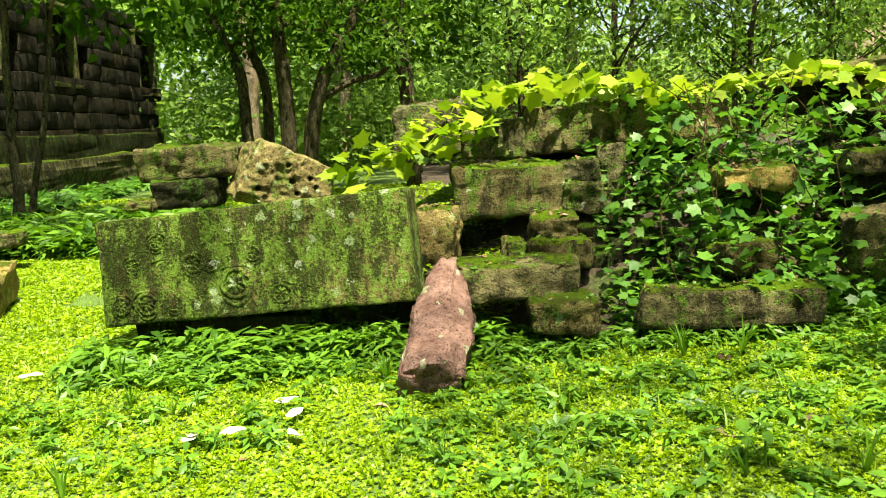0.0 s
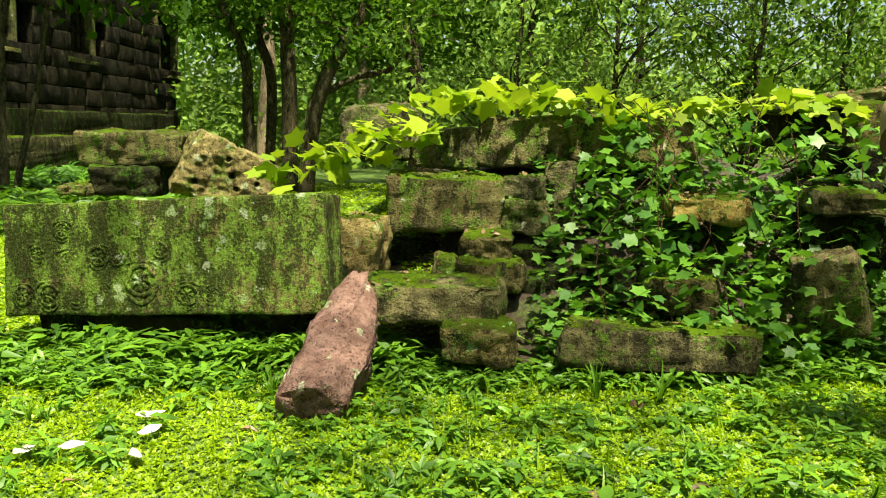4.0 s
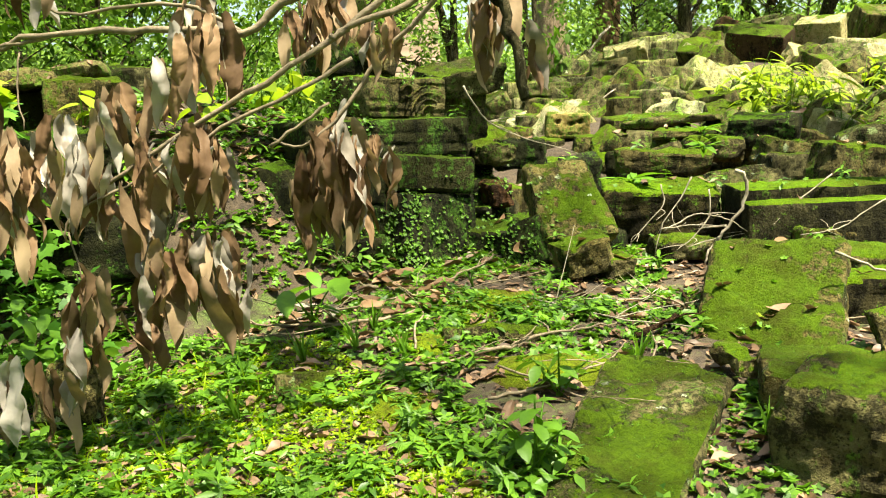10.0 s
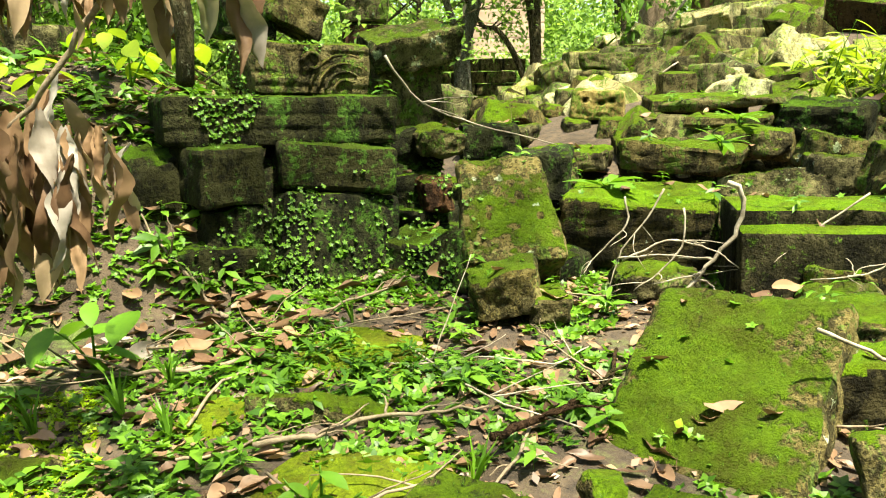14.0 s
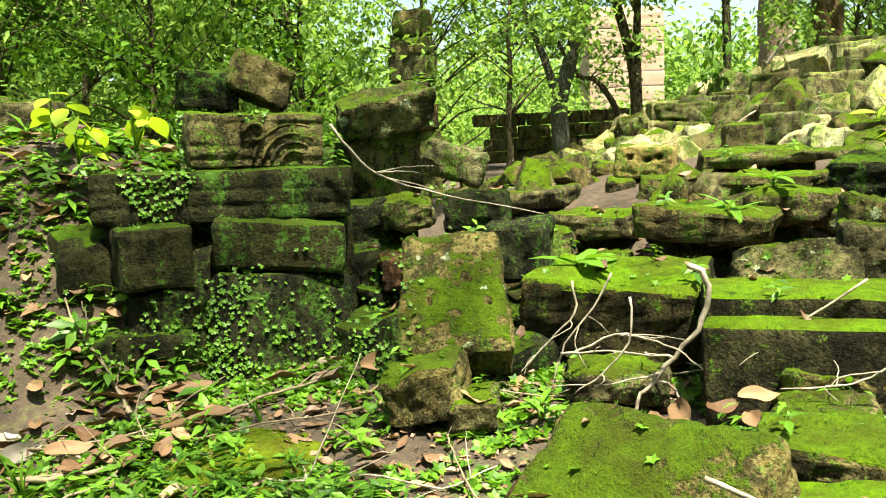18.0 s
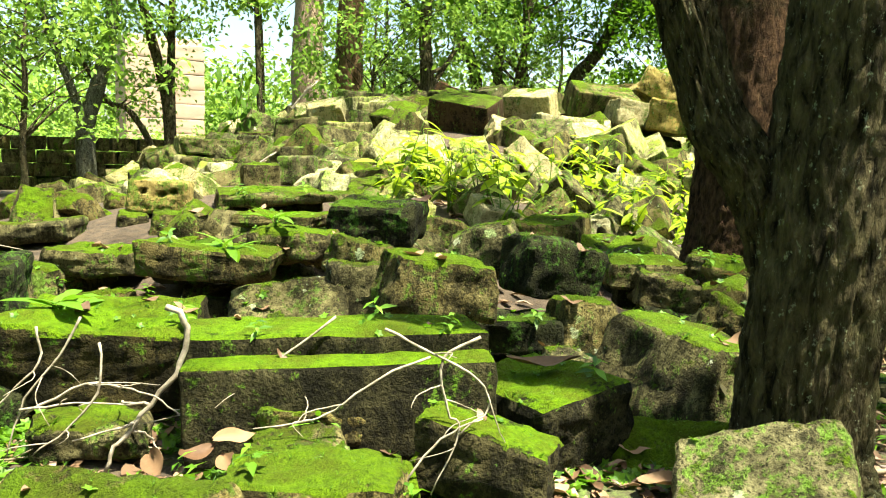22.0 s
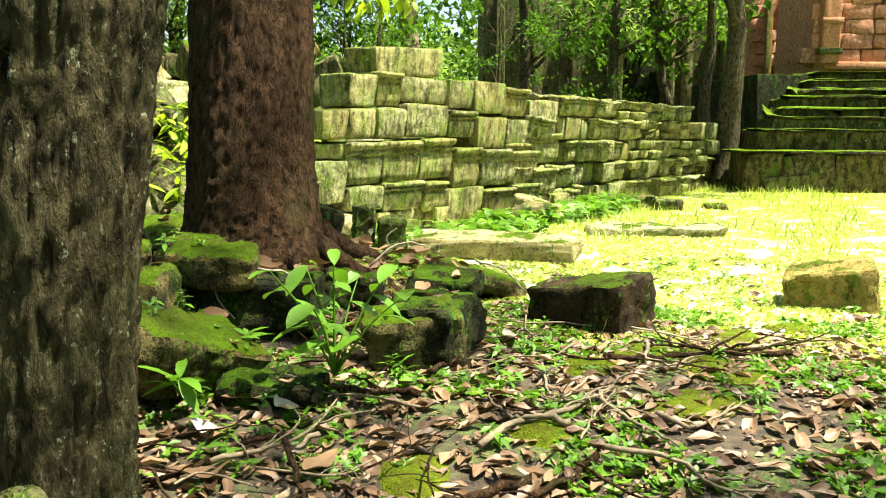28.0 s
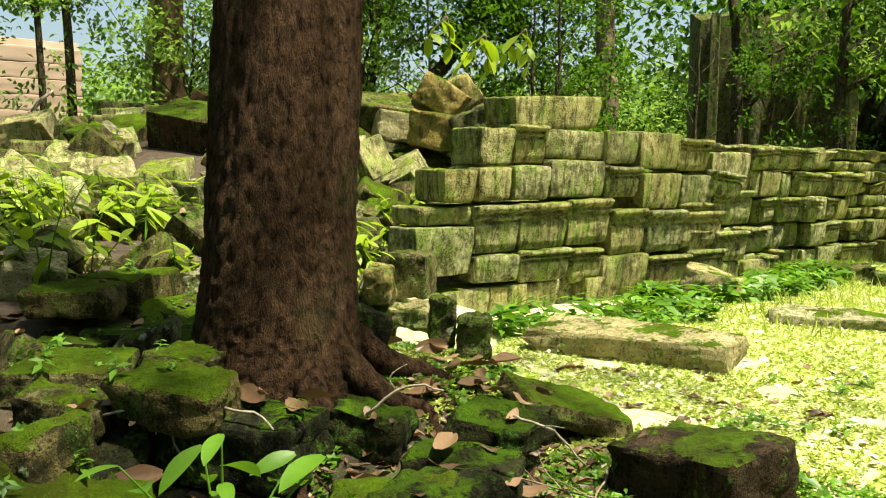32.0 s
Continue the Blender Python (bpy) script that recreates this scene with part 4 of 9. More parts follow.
stone(3.47, 6.37, 0.68, 1.28, 0.5, 0.36, -33, 0, 0, STONE_DARK, label="stone block toned dark for the shade of the pile")
stone(3.44, 6.16, 1.12, 0.41, 0.4, 0.28, -23, 0, 0, STONE_OCHRE, label="ochre sandstone block with yellow lichen")

# small block on the lawn and stones further off
stone(-6.81, 10.52, 0.3, 0.47, 0.5, 0.2, 13, 0, 0, STONE, label="weathered grey sandstone block with lichen spots")
stone(-5.96, 10.2, 0.31, 0.58, 0.5, 0.18, 13, 0, 0, STONE, label="weathered grey sandstone block with lichen spots")
stone(-10.8, 13.24, 0.33, 0.92, 0.5, 0.31, 13, 0, 0, STONE, label="weathered grey sandstone block with lichen spots")

# mossy slabs beside the path
stone(5.61, 4.35, -0.27, 0.58, 0.5, 0.2, -23, 60, 0, STONE_GREEN, label="stone block thickly covered in bright green moss")
stone(4.3, 4.32, -0.03, 0.32, 0.4, 0.29, -13, 50, 0, STONE_GREEN, label="stone block thickly covered in bright green moss")
stone(5.69, 4.9, -0.08, 0.81, 0.5, 0.44, -15, 75, 0, STONE_GREEN, label="stone block thickly covered in bright green moss")
stone(5.74, 5.18, -0.16, 0.96, 0.5, 0.51, -23, 80, 0, STONE_GREEN, label="stone block thickly covered in bright green moss")
stone(3.27, 4.7, 0.2, 0.25, 0.3, 0.22, -34, 60, 0, STONE_GREEN, label="stone block thickly covered in bright green moss")
stone(5.41, 4.32, -0.08, 0.63, 0.6, 0.2, -34, 75, 0, STONE_MOSSY, label="moss-topped grey sandstone block lying in the rubble")
stone(6.16, 2.77, -0.03, 0.61, 0.55, 0.61, -52, 0, 0, STONE_GREEN, label="stone block thickly covered in bright green moss")
stone(6.05, 3.2, 0.21, 0.14, 0.3, 0.11, -23, 0, 0, STONE_MOSSY, label="moss-topped grey sandstone block lying in the rubble")
stone(7.8, 3.66, 0.18, 0.63, 0.6, 0.25, -25, 30, 0, STONE_MOSSY, label="moss-topped grey sandstone block lying in the rubble")
stone(7.96, 4.09, 0.37, 0.37, 0.4, 0.13, -25, 0, 0, STONE_GREEN, label="stone block thickly covered in bright green moss")
stone(8.19, 4.4, 0.43, 0.48, 0.5, 0.18, -28, 0, 5, STONE_MOSSY, label="moss-topped grey sandstone block lying in the rubble")
stone(8.66, 4.21, 0.39, 0.32, 0.5, 0.15, -28, 0, 0, STONE_GREEN, label="stone block thickly covered in bright green moss")
stone(6.96, 2.93, 0.16, 0.29, 0.4, 0.09, -20, 60, 0, STONE_MOSSY, label="moss-topped grey sandstone block lying in the rubble")
stone(7.5, 3.47, 0.22, 0.67, 0.4, 0.34, -25, 0, 0, STONE_LUSH, label="mossy stone block at the foot of the rubble")

# corner pier of stacked blocks
# The pier's deep shade is put into its near-black blocks.
mould(stone(5.87, 6.45, 1.54, 0.74, 0.5, 0.3, 12, 2, 3, STONE_MOSSY, n=26, chips=False, label="moss-topped grey sandstone block lying in the rubble"), ((0.2, 0.05, 0.01), (0.42, 0.04, 0.008), (0.8, 0.06, 0.01)))
mould(stone(5.7, 6.42, 1.23, 1.4, 0.6, 0.29, 4, -2, 2, STONE_DARK, n=26, chips=False, label="stone block toned dark for the shade of the pile"), ((0.35, 0.05, 0.007), (0.62, 0.04, 0.006)))
stone(5.98, 6.22, 0.96, 0.7, 0.5, 0.27, 2, 0, 6, STONE_DARK, chips=False, label="stone block toned dark for the shade of the pile")
stone(5.3, 6.1, 0.96, 0.38, 0.5, 0.33, 16, 0, 0, STONE_DARK, chips=False, label="stone block toned dark for the shade of the pile")
stone(5.9, 6.41, 0.51, 0.92, 0.5, 1.03, 15, 0, 0, STONE_DARK, label="stone block toned dark for the shade of the pile")
stone(5.11, 6.39, 0.59, 0.72, 0.5, 0.96, 15, 0, 0, STONE_DARK, label="stone block toned dark for the shade of the pile")
stone(5.92, 6.14, 0.45, 0.76, 0.5, 0.66, 14, -12, 8, STONE_DARK, chips=False, label="stone block toned dark for the shade of the pile")
stone(5.35, 6.1, 0.66, 0.38, 0.4, 0.24, 8, 0, 0, STONE_DARK, label="stone block toned dark for the shade of the pile")
stone(5.24, 6.05, 0.37, 0.65, 0.4, 0.4, 5, 0, 0, STONE_DARK, label="stone block toned dark for the shade of the pile")
stone(5.62, 6.98, 1.86, 0.37, 0.4, 0.25, 10, 0, 4, STONE_DARK, label="stone block toned dark for the shade of the pile")
stone(5.96, 6.97, 1.91, 0.37, 0.4, 0.22, 10, 0, 25, STONE_MOSSY, label="moss-topped grey sandstone block lying in the rubble")
stone(6.74, 6.86, 1.68, 0.6, 0.6, 0.24, -10, 10, -9, STONE_GREEN, label="stone block thickly covered in bright green moss")
stone(6.72, 6.89, 1.34, 0.46, 0.35, 0.44, -5, 0, 0, STONE_MOSSY, label="moss-topped grey sandstone block lying in the rubble")
stone(6.77, 6.4, 1.05, 0.32, 0.4, 0.17, -10, 0, 0, STONE_MOSSY, label="moss-topped grey sandstone block lying in the rubble")
stone(6.61, 6.5, 0.7, 0.37, 0.4, 0.33, -10, 0, 0, STONE_DARK, label="stone block toned dark for the shade of the pile")
stone(6.65, 6.17, 0.74, 0.2, 0.3, 0.19, -10, 0, 0, LATERITE, label="rust-red laterite block lying on the leafy ground")
stone(7.3, 6.75, 1, 0.43, 0.4, 0.27, -20, 0, 0, STONE_DARK, label="stone block toned dark for the shade of the pile")
stone(7.54, 8.34, 1.26, 0.49, 0.4, 0.27, -10, 0, 20, STONE, label="weathered grey sandstone block with lichen spots")

carved = [o for o in bpy.data.objects if o.name.startswith("stone_block") and abs(o.location.z - 1.54) < 1e-3 and abs(o.location.x - 5.87) < 1e-3][0]
tagged(carved, "mossy sandstone block carved with a curling scroll", "stone block", "fallen temple stones")
for k in range(4):
    r = 0.075 + 0.05 * k
    arc = [(0.2 - math.cos(a) * r * 1.05, -0.25 + 0.004 * (k % 2), -0.13 + math.sin(a) * r) for a in np.linspace(0.1, 2.2, 14)]
    tube("scroll", arc, [0.009] * 14, STONE_MOSSY, 6, carved, 0.3)
leafy_curl = [(-0.02 - 0.07 * math.cos(a) * (1 - a / 9), -0.252, 0.04 + 0.07 * math.sin(a) * (1 - a / 9)) for a in np.linspace(0, 5.2, 18)]
tube("curl", leafy_curl, np.linspace(0.018, 0.01, 18).tolist(), STONE_MOSSY, 6, carved, 0.3)

stone(6.62, 6.75, 0.98, 0.5, 0.4, 0.3, -12, 4, 0, STONE_DARK, label="stone block toned dark for the shade of the pile")
stone(6.5, 6.95, 1.3, 0.42, 0.4, 0.34, 8, 0, -6, STONE_DARK, label="stone block toned dark for the shade of the pile")
stone(6.6, 6.3, 0.5, 0.4, 0.4, 0.3, 20, 0, 0, STONE_DARK, label="stone block toned dark for the shade of the pile")

# rubble field
stone(6.55, 4.97, 0.41, 0.35, 0.35, 0.24, -20, 0, -10, STONE_GREEN, label="stone block thickly covered in bright green moss")
stone(6.74, 4.86, 0.33, 0.23, 0.3, 0.16, -20, 0, 0, STONE_MOSSY, label="moss-topped grey sandstone block lying in the rubble")
stone(6.65, 4.96, 0.14, 0.52, 0.3, 0.26, -20, 0, 0, STONE_DARK, label="stone block toned dark for the shade of the pile")
stone(7.32, 5.95, 0.85, 0.33, 0.4, 0.31, -30, 0, 0, STONE_DARK, label="stone block toned dark for the shade of the pile")
stone(7.75, 5.5, 0.58, 0.92, 0.75, 0.4, -36, 6, 0, STONE_LUSH, label="moss-topped grey sandstone block lying in the rubble")
stone(8.85, 6.55, 0.82, 0.85, 0.4, 0.22, -45, 0, 4, STONE_MOSSY, label="moss-topped grey sandstone block lying in the rubble")
stone(9.46, 6.47, 0.93, 0.56, 0.4, 0.18, -40, 0, 0, STONE_MOSSY, label="moss-topped grey sandstone block lying in the rubble")
stone(10.3, 6.55, 1.05, 0.66, 0.5, 0.3, -58, 6, 0, STONE_DARK, label="stone block toned dark for the shade of the pile")
stone(9.82, 7.18, 1.04, 0.69, 0.5, 0.09, -52, 0, 0, STONE_MOSSY, label="moss-topped grey sandstone block lying in the rubble")
stone(10.48, 8.07, 1.15, 1.14, 0.7, 0.09, -57, 0, -4, STONE, label="weathered grey sandstone block with lichen spots")
stone(9.57, 6.55, 0.89, 0.57, 0.4, 0.24, -52, 0, 0, STONE_MOSSY, label="moss-topped grey sandstone block lying in the rubble")
stone(8.87, 5.61, 0.59, 0.68, 0.4, 0.23, -32, 40, -12, STONE_GREEN, label="stone block thickly covered in bright green moss")
stone(9.44, 5.68, 0.9, 0.33, 0.4, 0.24, -12, 0, 12, STONE_GREEN, label="stone block thickly covered in bright green moss")
stone(9.39, 4.9, 0.84, 0.63, 0.45, 0.33, -22, 0, 8, STONE_MOSSY, label="moss-topped grey sandstone block lying in the rubble")
stone(9.32, 5.5, 0.7, 0.41, 0.4, 0.41, -32, 0, 0, STONE_MOSSY, label="moss-topped grey sandstone block lying in the rubble")
stone(10.5, 5.54, 0.9, 0.46, 0.5, 0.34, -52, 0, -14, STONE_GREEN, label="stone block thickly covered in bright green moss")
stone(10.4, 4.86, 0.84, 0.56, 0.45, 0.38, -17, 0, 10, STONE_DARK, label="stone block toned dark for the shade of the pile")
stone(12.18, 6.4, 0.9, 0.56, 0.5, 0.2, -42, 0, 0, STONE_MOSSY, label="moss-topped grey sandstone block lying in the rubble")
stone(12.74, 7.72, 0.91, 0.5, 0.5, 0.29, -22, 0, 14, STONE_PALE, label="sandstone block lying on the mound, sunlight in its pale colour")
stone(13.37, 6.78, 0.87, 0.36, 0.4, 0.22, -32, 0, -10, STONE_PALE, label="sandstone block lying on the mound, sunlight in its pale colour")
stone(11.5, 4.9, 0.74, 0.52, 0.5, 0.21, -42, 0, 0, STONE_MOSSY, label="moss-topped grey sandstone block lying in the rubble")
stone(10.0, 3.63, 0.42, 0.86, 0.5, 0.56, -109, -15, 1, STONE_MOSSY, label="moss-topped grey sandstone block lying in the rubble")
stone(10.22, 4.51, 0.55, 0.33, 0.35, 0.33, -22, 0, 8, STONE_GREEN, label="stone block thickly covered in bright green moss")
stone(9.91, 4.3, 0.38, 0.24, 0.3, 0.18, -32, 0, 0, STONE_GREEN, label="stone block thickly covered in bright green moss")
stone(9.95, 4.76, 0.51, 0.59, 0.4, 0.21, -52, 0, 0, STONE_DARK, label="stone block toned dark for the shade of the pile")
stone(8.5, 3.62, 0.36, 0.55, 0.4, 0.3, -57, -6, 12, STONE_LUSH, label="stone block thickly covered in bright green moss")
stone(8.29, 4.57, 0.25, 0.48, 0.4, 0.2, -37, 30, 6, STONE_GREEN, label="stone block thickly covered in bright green moss")
stone(7.95, 4.13, 0.35, 0.38, 0.35, 0.17, -37, 0, 0, STONE_GREEN, label="stone block thickly covered in bright green moss")
stone(7.79, 3.79, 0.38, 0.67, 0.4, 0.14, -42, 0, 0, STONE_MOSSY, label="moss-topped grey sandstone block lying in the rubble")
stone(7.44, 4.9, 0.36, 0.46, 0.3, 0.15, -32, 0, 0, STONE_MOSSY, label="moss-topped grey sandstone block lying in the rubble")
stone(10.97, 3.93, 0.71, 0.26, 0.4, 0.25, -63, 0, -8, STONE_MOSSY, label="moss-topped grey sandstone block lying in the rubble")
stone(11.35, 4.6, 0.65, 0.45, 0.4, 0.24, -48, 0, 10, STONE_MOSSY, label="moss-topped grey sandstone block lying in the rubble")
stone(10.07, 3.5, 0.37, 0.29, 0.3, 0.13, -53, 0, 0, STONE_GREEN, label="stone block thickly covered in bright green moss")
stone(9.45, 3.33, 0.19, 0.57, 0.45, 0.19, -53, 45, 0, STONE_MOSSY, label="moss-topped grey sandstone block lying in the rubble")
stone(9.14, 2.76, 0.28, 0.65, 0.42, 0.36, -56, 28, -10, STONE, label="weathered grey sandstone block with lichen spots")
stone(12.05, 4.59, 0.77, 0.35, 0.5, 0.22, -73, 0, 0, STONE_MOSSY, label="moss-topped grey sandstone block lying in the rubble")
stone(9.08, 7.07, 0.75, 0.74, 0.4, 0.29, -52, 0, 0, STONE_DARK, label="stone block toned dark for the shade of the pile")
stone(7.56, 6.5, 0.79, 0.47, 0.4, 0.2, -42, 0, 0, STONE_MOSSY, label="moss-topped grey sandstone block lying in the rubble")
stone(8.56, 7.71, 0.73, 0.64, 0.5, 0.2, -42, 0, 0, STONE_MOSSY, label="moss-topped grey sandstone block lying in the rubble")
stone(10.45, 10.83, 1.05, 0.6, 0.5, 0.36, -19, 4, 5, STONE, label="weathered grey sandstone block with lichen spots")
stone(9.39, 9.05, 0.87, 0.27, 0.4, 0.23, -22, 0, 0, STONE_MOSSY, label="moss-topped grey sandstone block lying in the rubble")
stone(9.53, 8.49, 0.89, 0.32, 0.4, 0.26, -42, 0, 0, STONE_GREEN, label="stone block thickly covered in bright green moss")
stone(8.53, 9.17, 0.83, 0.72, 0.5, 0.18, -42, 0, -4, STONE_MOSSY, label="moss-topped grey sandstone block lying in the rubble")
stone(9.69, 10.07, 1, 0.31, 0.4, 0.21, -12, 0, 12, STONE_MOSSY, label="moss-topped grey sandstone block lying in the rubble")
stone(12.23, 12.86, 1.64, 0.83, 0.6, 0.25, -40, 0, 0, STONE, label="weathered grey sandstone block with lichen spots")
stone(12.88, 12.7, 1.69, 0.47, 0.6, 0.3, -40, 0, 0, STONE, label="weathered grey sandstone block with lichen spots")
stone(11.94, 12.76, 1.34, 0.51, 0.6, 0.29, -40, 0, 0, STONE, label="weathered grey sandstone block with lichen spots")
stone(12.46, 12.43, 1.3, 0.75, 0.6, 0.35, -40, 0, 0, STONE, label="weathered grey sandstone block with lichen spots")
stone(13.85, 13.08, 1.95, 0.7, 0.6, 0.43, -42, 0, 0, STONE, label="weathered grey sandstone block with lichen spots")
stone(13.68, 11.09, 1.5, 1.12, 0.6, 0.52, -42, 0, -6, STONE, label="weathered grey sandstone block with lichen spots")
stone(13.01, 11.74, 1.41, 0.61, 0.6, 0.53, -32, 0, 0, STONE, label="weathered grey sandstone block with lichen spots")
stone(17.08, 15.46, 2.49, 1.21, 0.9, 0.8, -42, 0, 6, STONE, label="weathered grey sandstone block with lichen spots")
stone(17.57, 14.42, 2.29, 0.67, 0.7, 0.61, -32, 0, 0, STONE, label="weathered grey sandstone block with lichen spots")
stone(17.7, 13.22, 2.4, 1.33, 0.8, 0.7, -37, 0, 25, LATERITE, label="rust-red laterite block lying on the leafy ground")
stone(19.3, 13.99, 2.76, 0.69, 0.7, 0.68, -32, 0, -12, STONE, label="weathered grey sandstone block with lichen spots")
stone(18.67, 12.57, 2.56, 0.83, 0.7, 0.72, -24, 0, 8, STONE, label="weathered grey sandstone block with lichen spots")
stone(17.29, 10.4, 2.15, 0.98, 0.7, 0.3, -26, 0, 6, STONE_PALE, label="sandstone block lying on the mound, sunlight in its pale colour")
stone(18.87, 9.79, 2.36, 1.3, 0.9, 0.44, -37, 0, 10, STONE_PALE, label="sandstone block lying on the mound, sunlight in its pale colour")
stone(20.23, 10.51, 2.92, 1.08, 0.8, 0.56, -32, 0, -28, STONE_OCHRE, label="ochre sandstone block with yellow lichen")
stone(20.29, 11.66, 2.9, 1.37, 0.8, 0.41, -32, 0, -6, STONE_OCHRE, label="ochre sandstone block with yellow lichen")
stone(19.45, 12.1, 2.68, 0.95, 0.7, 0.41, -32, 0, 5, STONE, label="weathered grey sandstone block with lichen spots")
stone(16.42, 9.03, 1.69, 0.77, 0.6, 0.46, -22, 0, -14, STONE, label="weathered grey sandstone block with lichen spots")
stone(16.22, 9.76, 1.75, 0.9, 0.6, 0.28, -32, 0, 4, STONE, label="weathered grey sandstone block with lichen spots")
stone(14.02, 9.92, 1.47, 0.75, 0.6, 0.37, -32, 0, 4, STONE, label="weathered grey sandstone block with lichen spots")
stone(13.2, 9.82, 1.39, 0.78, 0.6, 0.35, -44, 0, 0, STONE, label="weathered grey sandstone block with lichen spots")

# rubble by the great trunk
# Near-black blocks here carry the great trunk's shade in their colour.
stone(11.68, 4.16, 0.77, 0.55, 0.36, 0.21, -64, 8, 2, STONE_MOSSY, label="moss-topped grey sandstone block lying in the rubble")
stone(11.92, 4.01, 0.53, 0.77, 0.5, 0.31, -62, 0, 0, STONE_DARK, label="stone block toned dark for the shade of the pile")
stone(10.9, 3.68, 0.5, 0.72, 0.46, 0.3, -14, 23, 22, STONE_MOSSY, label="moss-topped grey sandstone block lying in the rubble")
stone(12.08, 2.85, 0.46, 0.36, 0.55, 0.28, -82, 0, 0, STONE_DARK, label="stone block toned dark for the shade of the pile")
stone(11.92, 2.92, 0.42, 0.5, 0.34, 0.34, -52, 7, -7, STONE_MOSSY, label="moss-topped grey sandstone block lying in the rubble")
stone(11.09, 3.23, 0.23, 0.48, 0.4, 0.28, -62, 0, 0, STONE_DARK, label="stone block toned dark for the shade of the pile")
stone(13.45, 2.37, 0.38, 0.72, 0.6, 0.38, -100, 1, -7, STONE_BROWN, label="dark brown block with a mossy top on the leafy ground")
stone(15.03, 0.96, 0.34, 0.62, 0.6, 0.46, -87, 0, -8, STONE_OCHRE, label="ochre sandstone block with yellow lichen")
stone(12.51, 3.75, 0.51, 0.4, 0.3, 0.24, -58, 0, 15, STONE_DARK, label="stone block toned dark for the shade of the pile")
stone(13.05, 3.31, 0.51, 0.46, 0.45, 0.15, -73, 0, 0, STONE_DARK, label="stone block toned dark for the shade of the pile")
stone(13.84, 3.45, 0.42, 0.75, 0.5, 0.14, -29, 6, 17, STONE_MOSSY, label="stone block toned dark for the shade of the pile")
stone(12.57, 3.14, 0.41, 0.53, 0.3, 0.24, -63, 0, 5, STONE_DARK, label="stone block toned dark for the shade of the pile")
stone(13.03, 4.35, 0.76, 0.23, 0.18, 0.48, -33, 0, 8, STONE_DARK, label="stone block toned dark for the shade of the pile")
stone(13.96, 4.6, 0.77, 0.18, 0.14, 0.35, -43, 0, 6, STONE, label="weathered grey sandstone block with lichen spots")
stone(14.02, 4.35, 0.68, 0.23, 0.16, 0.3, -53, 0, -6, STONE, label="weathered grey sandstone block with lichen spots")
stone(14.38, 5.24, 0.67, 0.42, 0.4, 0.17, -61, 0, 0, STONE_PALE, label="sandstone block lying on the mound, sunlight in its pale colour")
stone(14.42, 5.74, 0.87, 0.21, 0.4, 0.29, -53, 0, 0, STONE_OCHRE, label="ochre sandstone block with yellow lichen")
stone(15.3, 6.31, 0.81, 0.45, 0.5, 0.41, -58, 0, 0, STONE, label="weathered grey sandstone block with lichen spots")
stone(19.8, 5.37, 0.36, 0.69, 0.6, 0.41, -63, 0, 12, STONE_PALE, label="sandstone block lying on the mound, sunlight in its pale colour")
stone(12.08, 6.18, 0.6, 0.53, 0.5, 0.19, -58, 0, 0, STONE_DARK, label="stone block toned dark for the shade of the pile")
stone(11.27, 4.39, 0.33, 0.63, 0.6, 0.38, -43, 30, 4, STONE_DARK, label="stone block toned dark for the shade of the pile")
stone(11.63, 5.02, 0.57, 0.3, 0.4, 0.19, -53, 0, 0, STONE_DARK, label="stone block toned dark for the shade of the pile")
stone(12.44, 5.94, 0.57, 0.71, 0.4, 0.32, -53, 0, 0, STONE_DARK, label="stone block toned dark for the shade of the pile")
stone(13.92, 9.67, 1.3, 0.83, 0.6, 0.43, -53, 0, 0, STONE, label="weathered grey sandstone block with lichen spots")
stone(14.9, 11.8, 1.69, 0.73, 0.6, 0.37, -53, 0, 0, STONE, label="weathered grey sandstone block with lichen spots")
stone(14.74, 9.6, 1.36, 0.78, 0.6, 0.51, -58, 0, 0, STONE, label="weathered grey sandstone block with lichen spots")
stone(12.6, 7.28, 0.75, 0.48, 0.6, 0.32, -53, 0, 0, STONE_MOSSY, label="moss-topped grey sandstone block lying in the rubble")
stone(13.71, 9.1, 0.92, 0.41, 0.5, 0.3, -43, 0, 15, STONE_PALE, label="sandstone block lying on the mound, sunlight in its pale colour")
stone(13.87, 7.89, 0.92, 0.45, 0.5, 0.38, -58, 0, -10, STONE_PALE, label="sandstone block lying on the mound, sunlight in its pale colour")
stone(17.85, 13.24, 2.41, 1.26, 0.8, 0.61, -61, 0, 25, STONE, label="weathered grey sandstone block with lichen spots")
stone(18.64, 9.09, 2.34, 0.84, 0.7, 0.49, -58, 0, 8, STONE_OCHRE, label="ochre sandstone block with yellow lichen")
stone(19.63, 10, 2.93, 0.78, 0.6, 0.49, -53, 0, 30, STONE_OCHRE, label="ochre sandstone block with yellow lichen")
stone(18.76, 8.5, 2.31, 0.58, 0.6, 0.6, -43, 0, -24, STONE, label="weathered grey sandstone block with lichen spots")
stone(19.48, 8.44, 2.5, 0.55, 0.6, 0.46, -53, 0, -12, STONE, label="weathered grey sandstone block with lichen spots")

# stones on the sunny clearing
stone(16.12, 4.36, 0.345, 1.78, 0.8, 0.24, -73, 0, 0, STONE_PALE, label="sandstone block lying on the mound, sunlight in its pale colour")
stone(19.3, 3.4, 0.25, 1.9, 0.7, 0.14, -67, 0, 0, STONE_PALE, label="sandstone block lying on the mound, sunlight in its pale colour")
stone(29.28, 2.86, 0.35, 1.02, 0.6, 0.5, -62, 0, -8, STONE, label="weathered grey sandstone block with lichen spots")
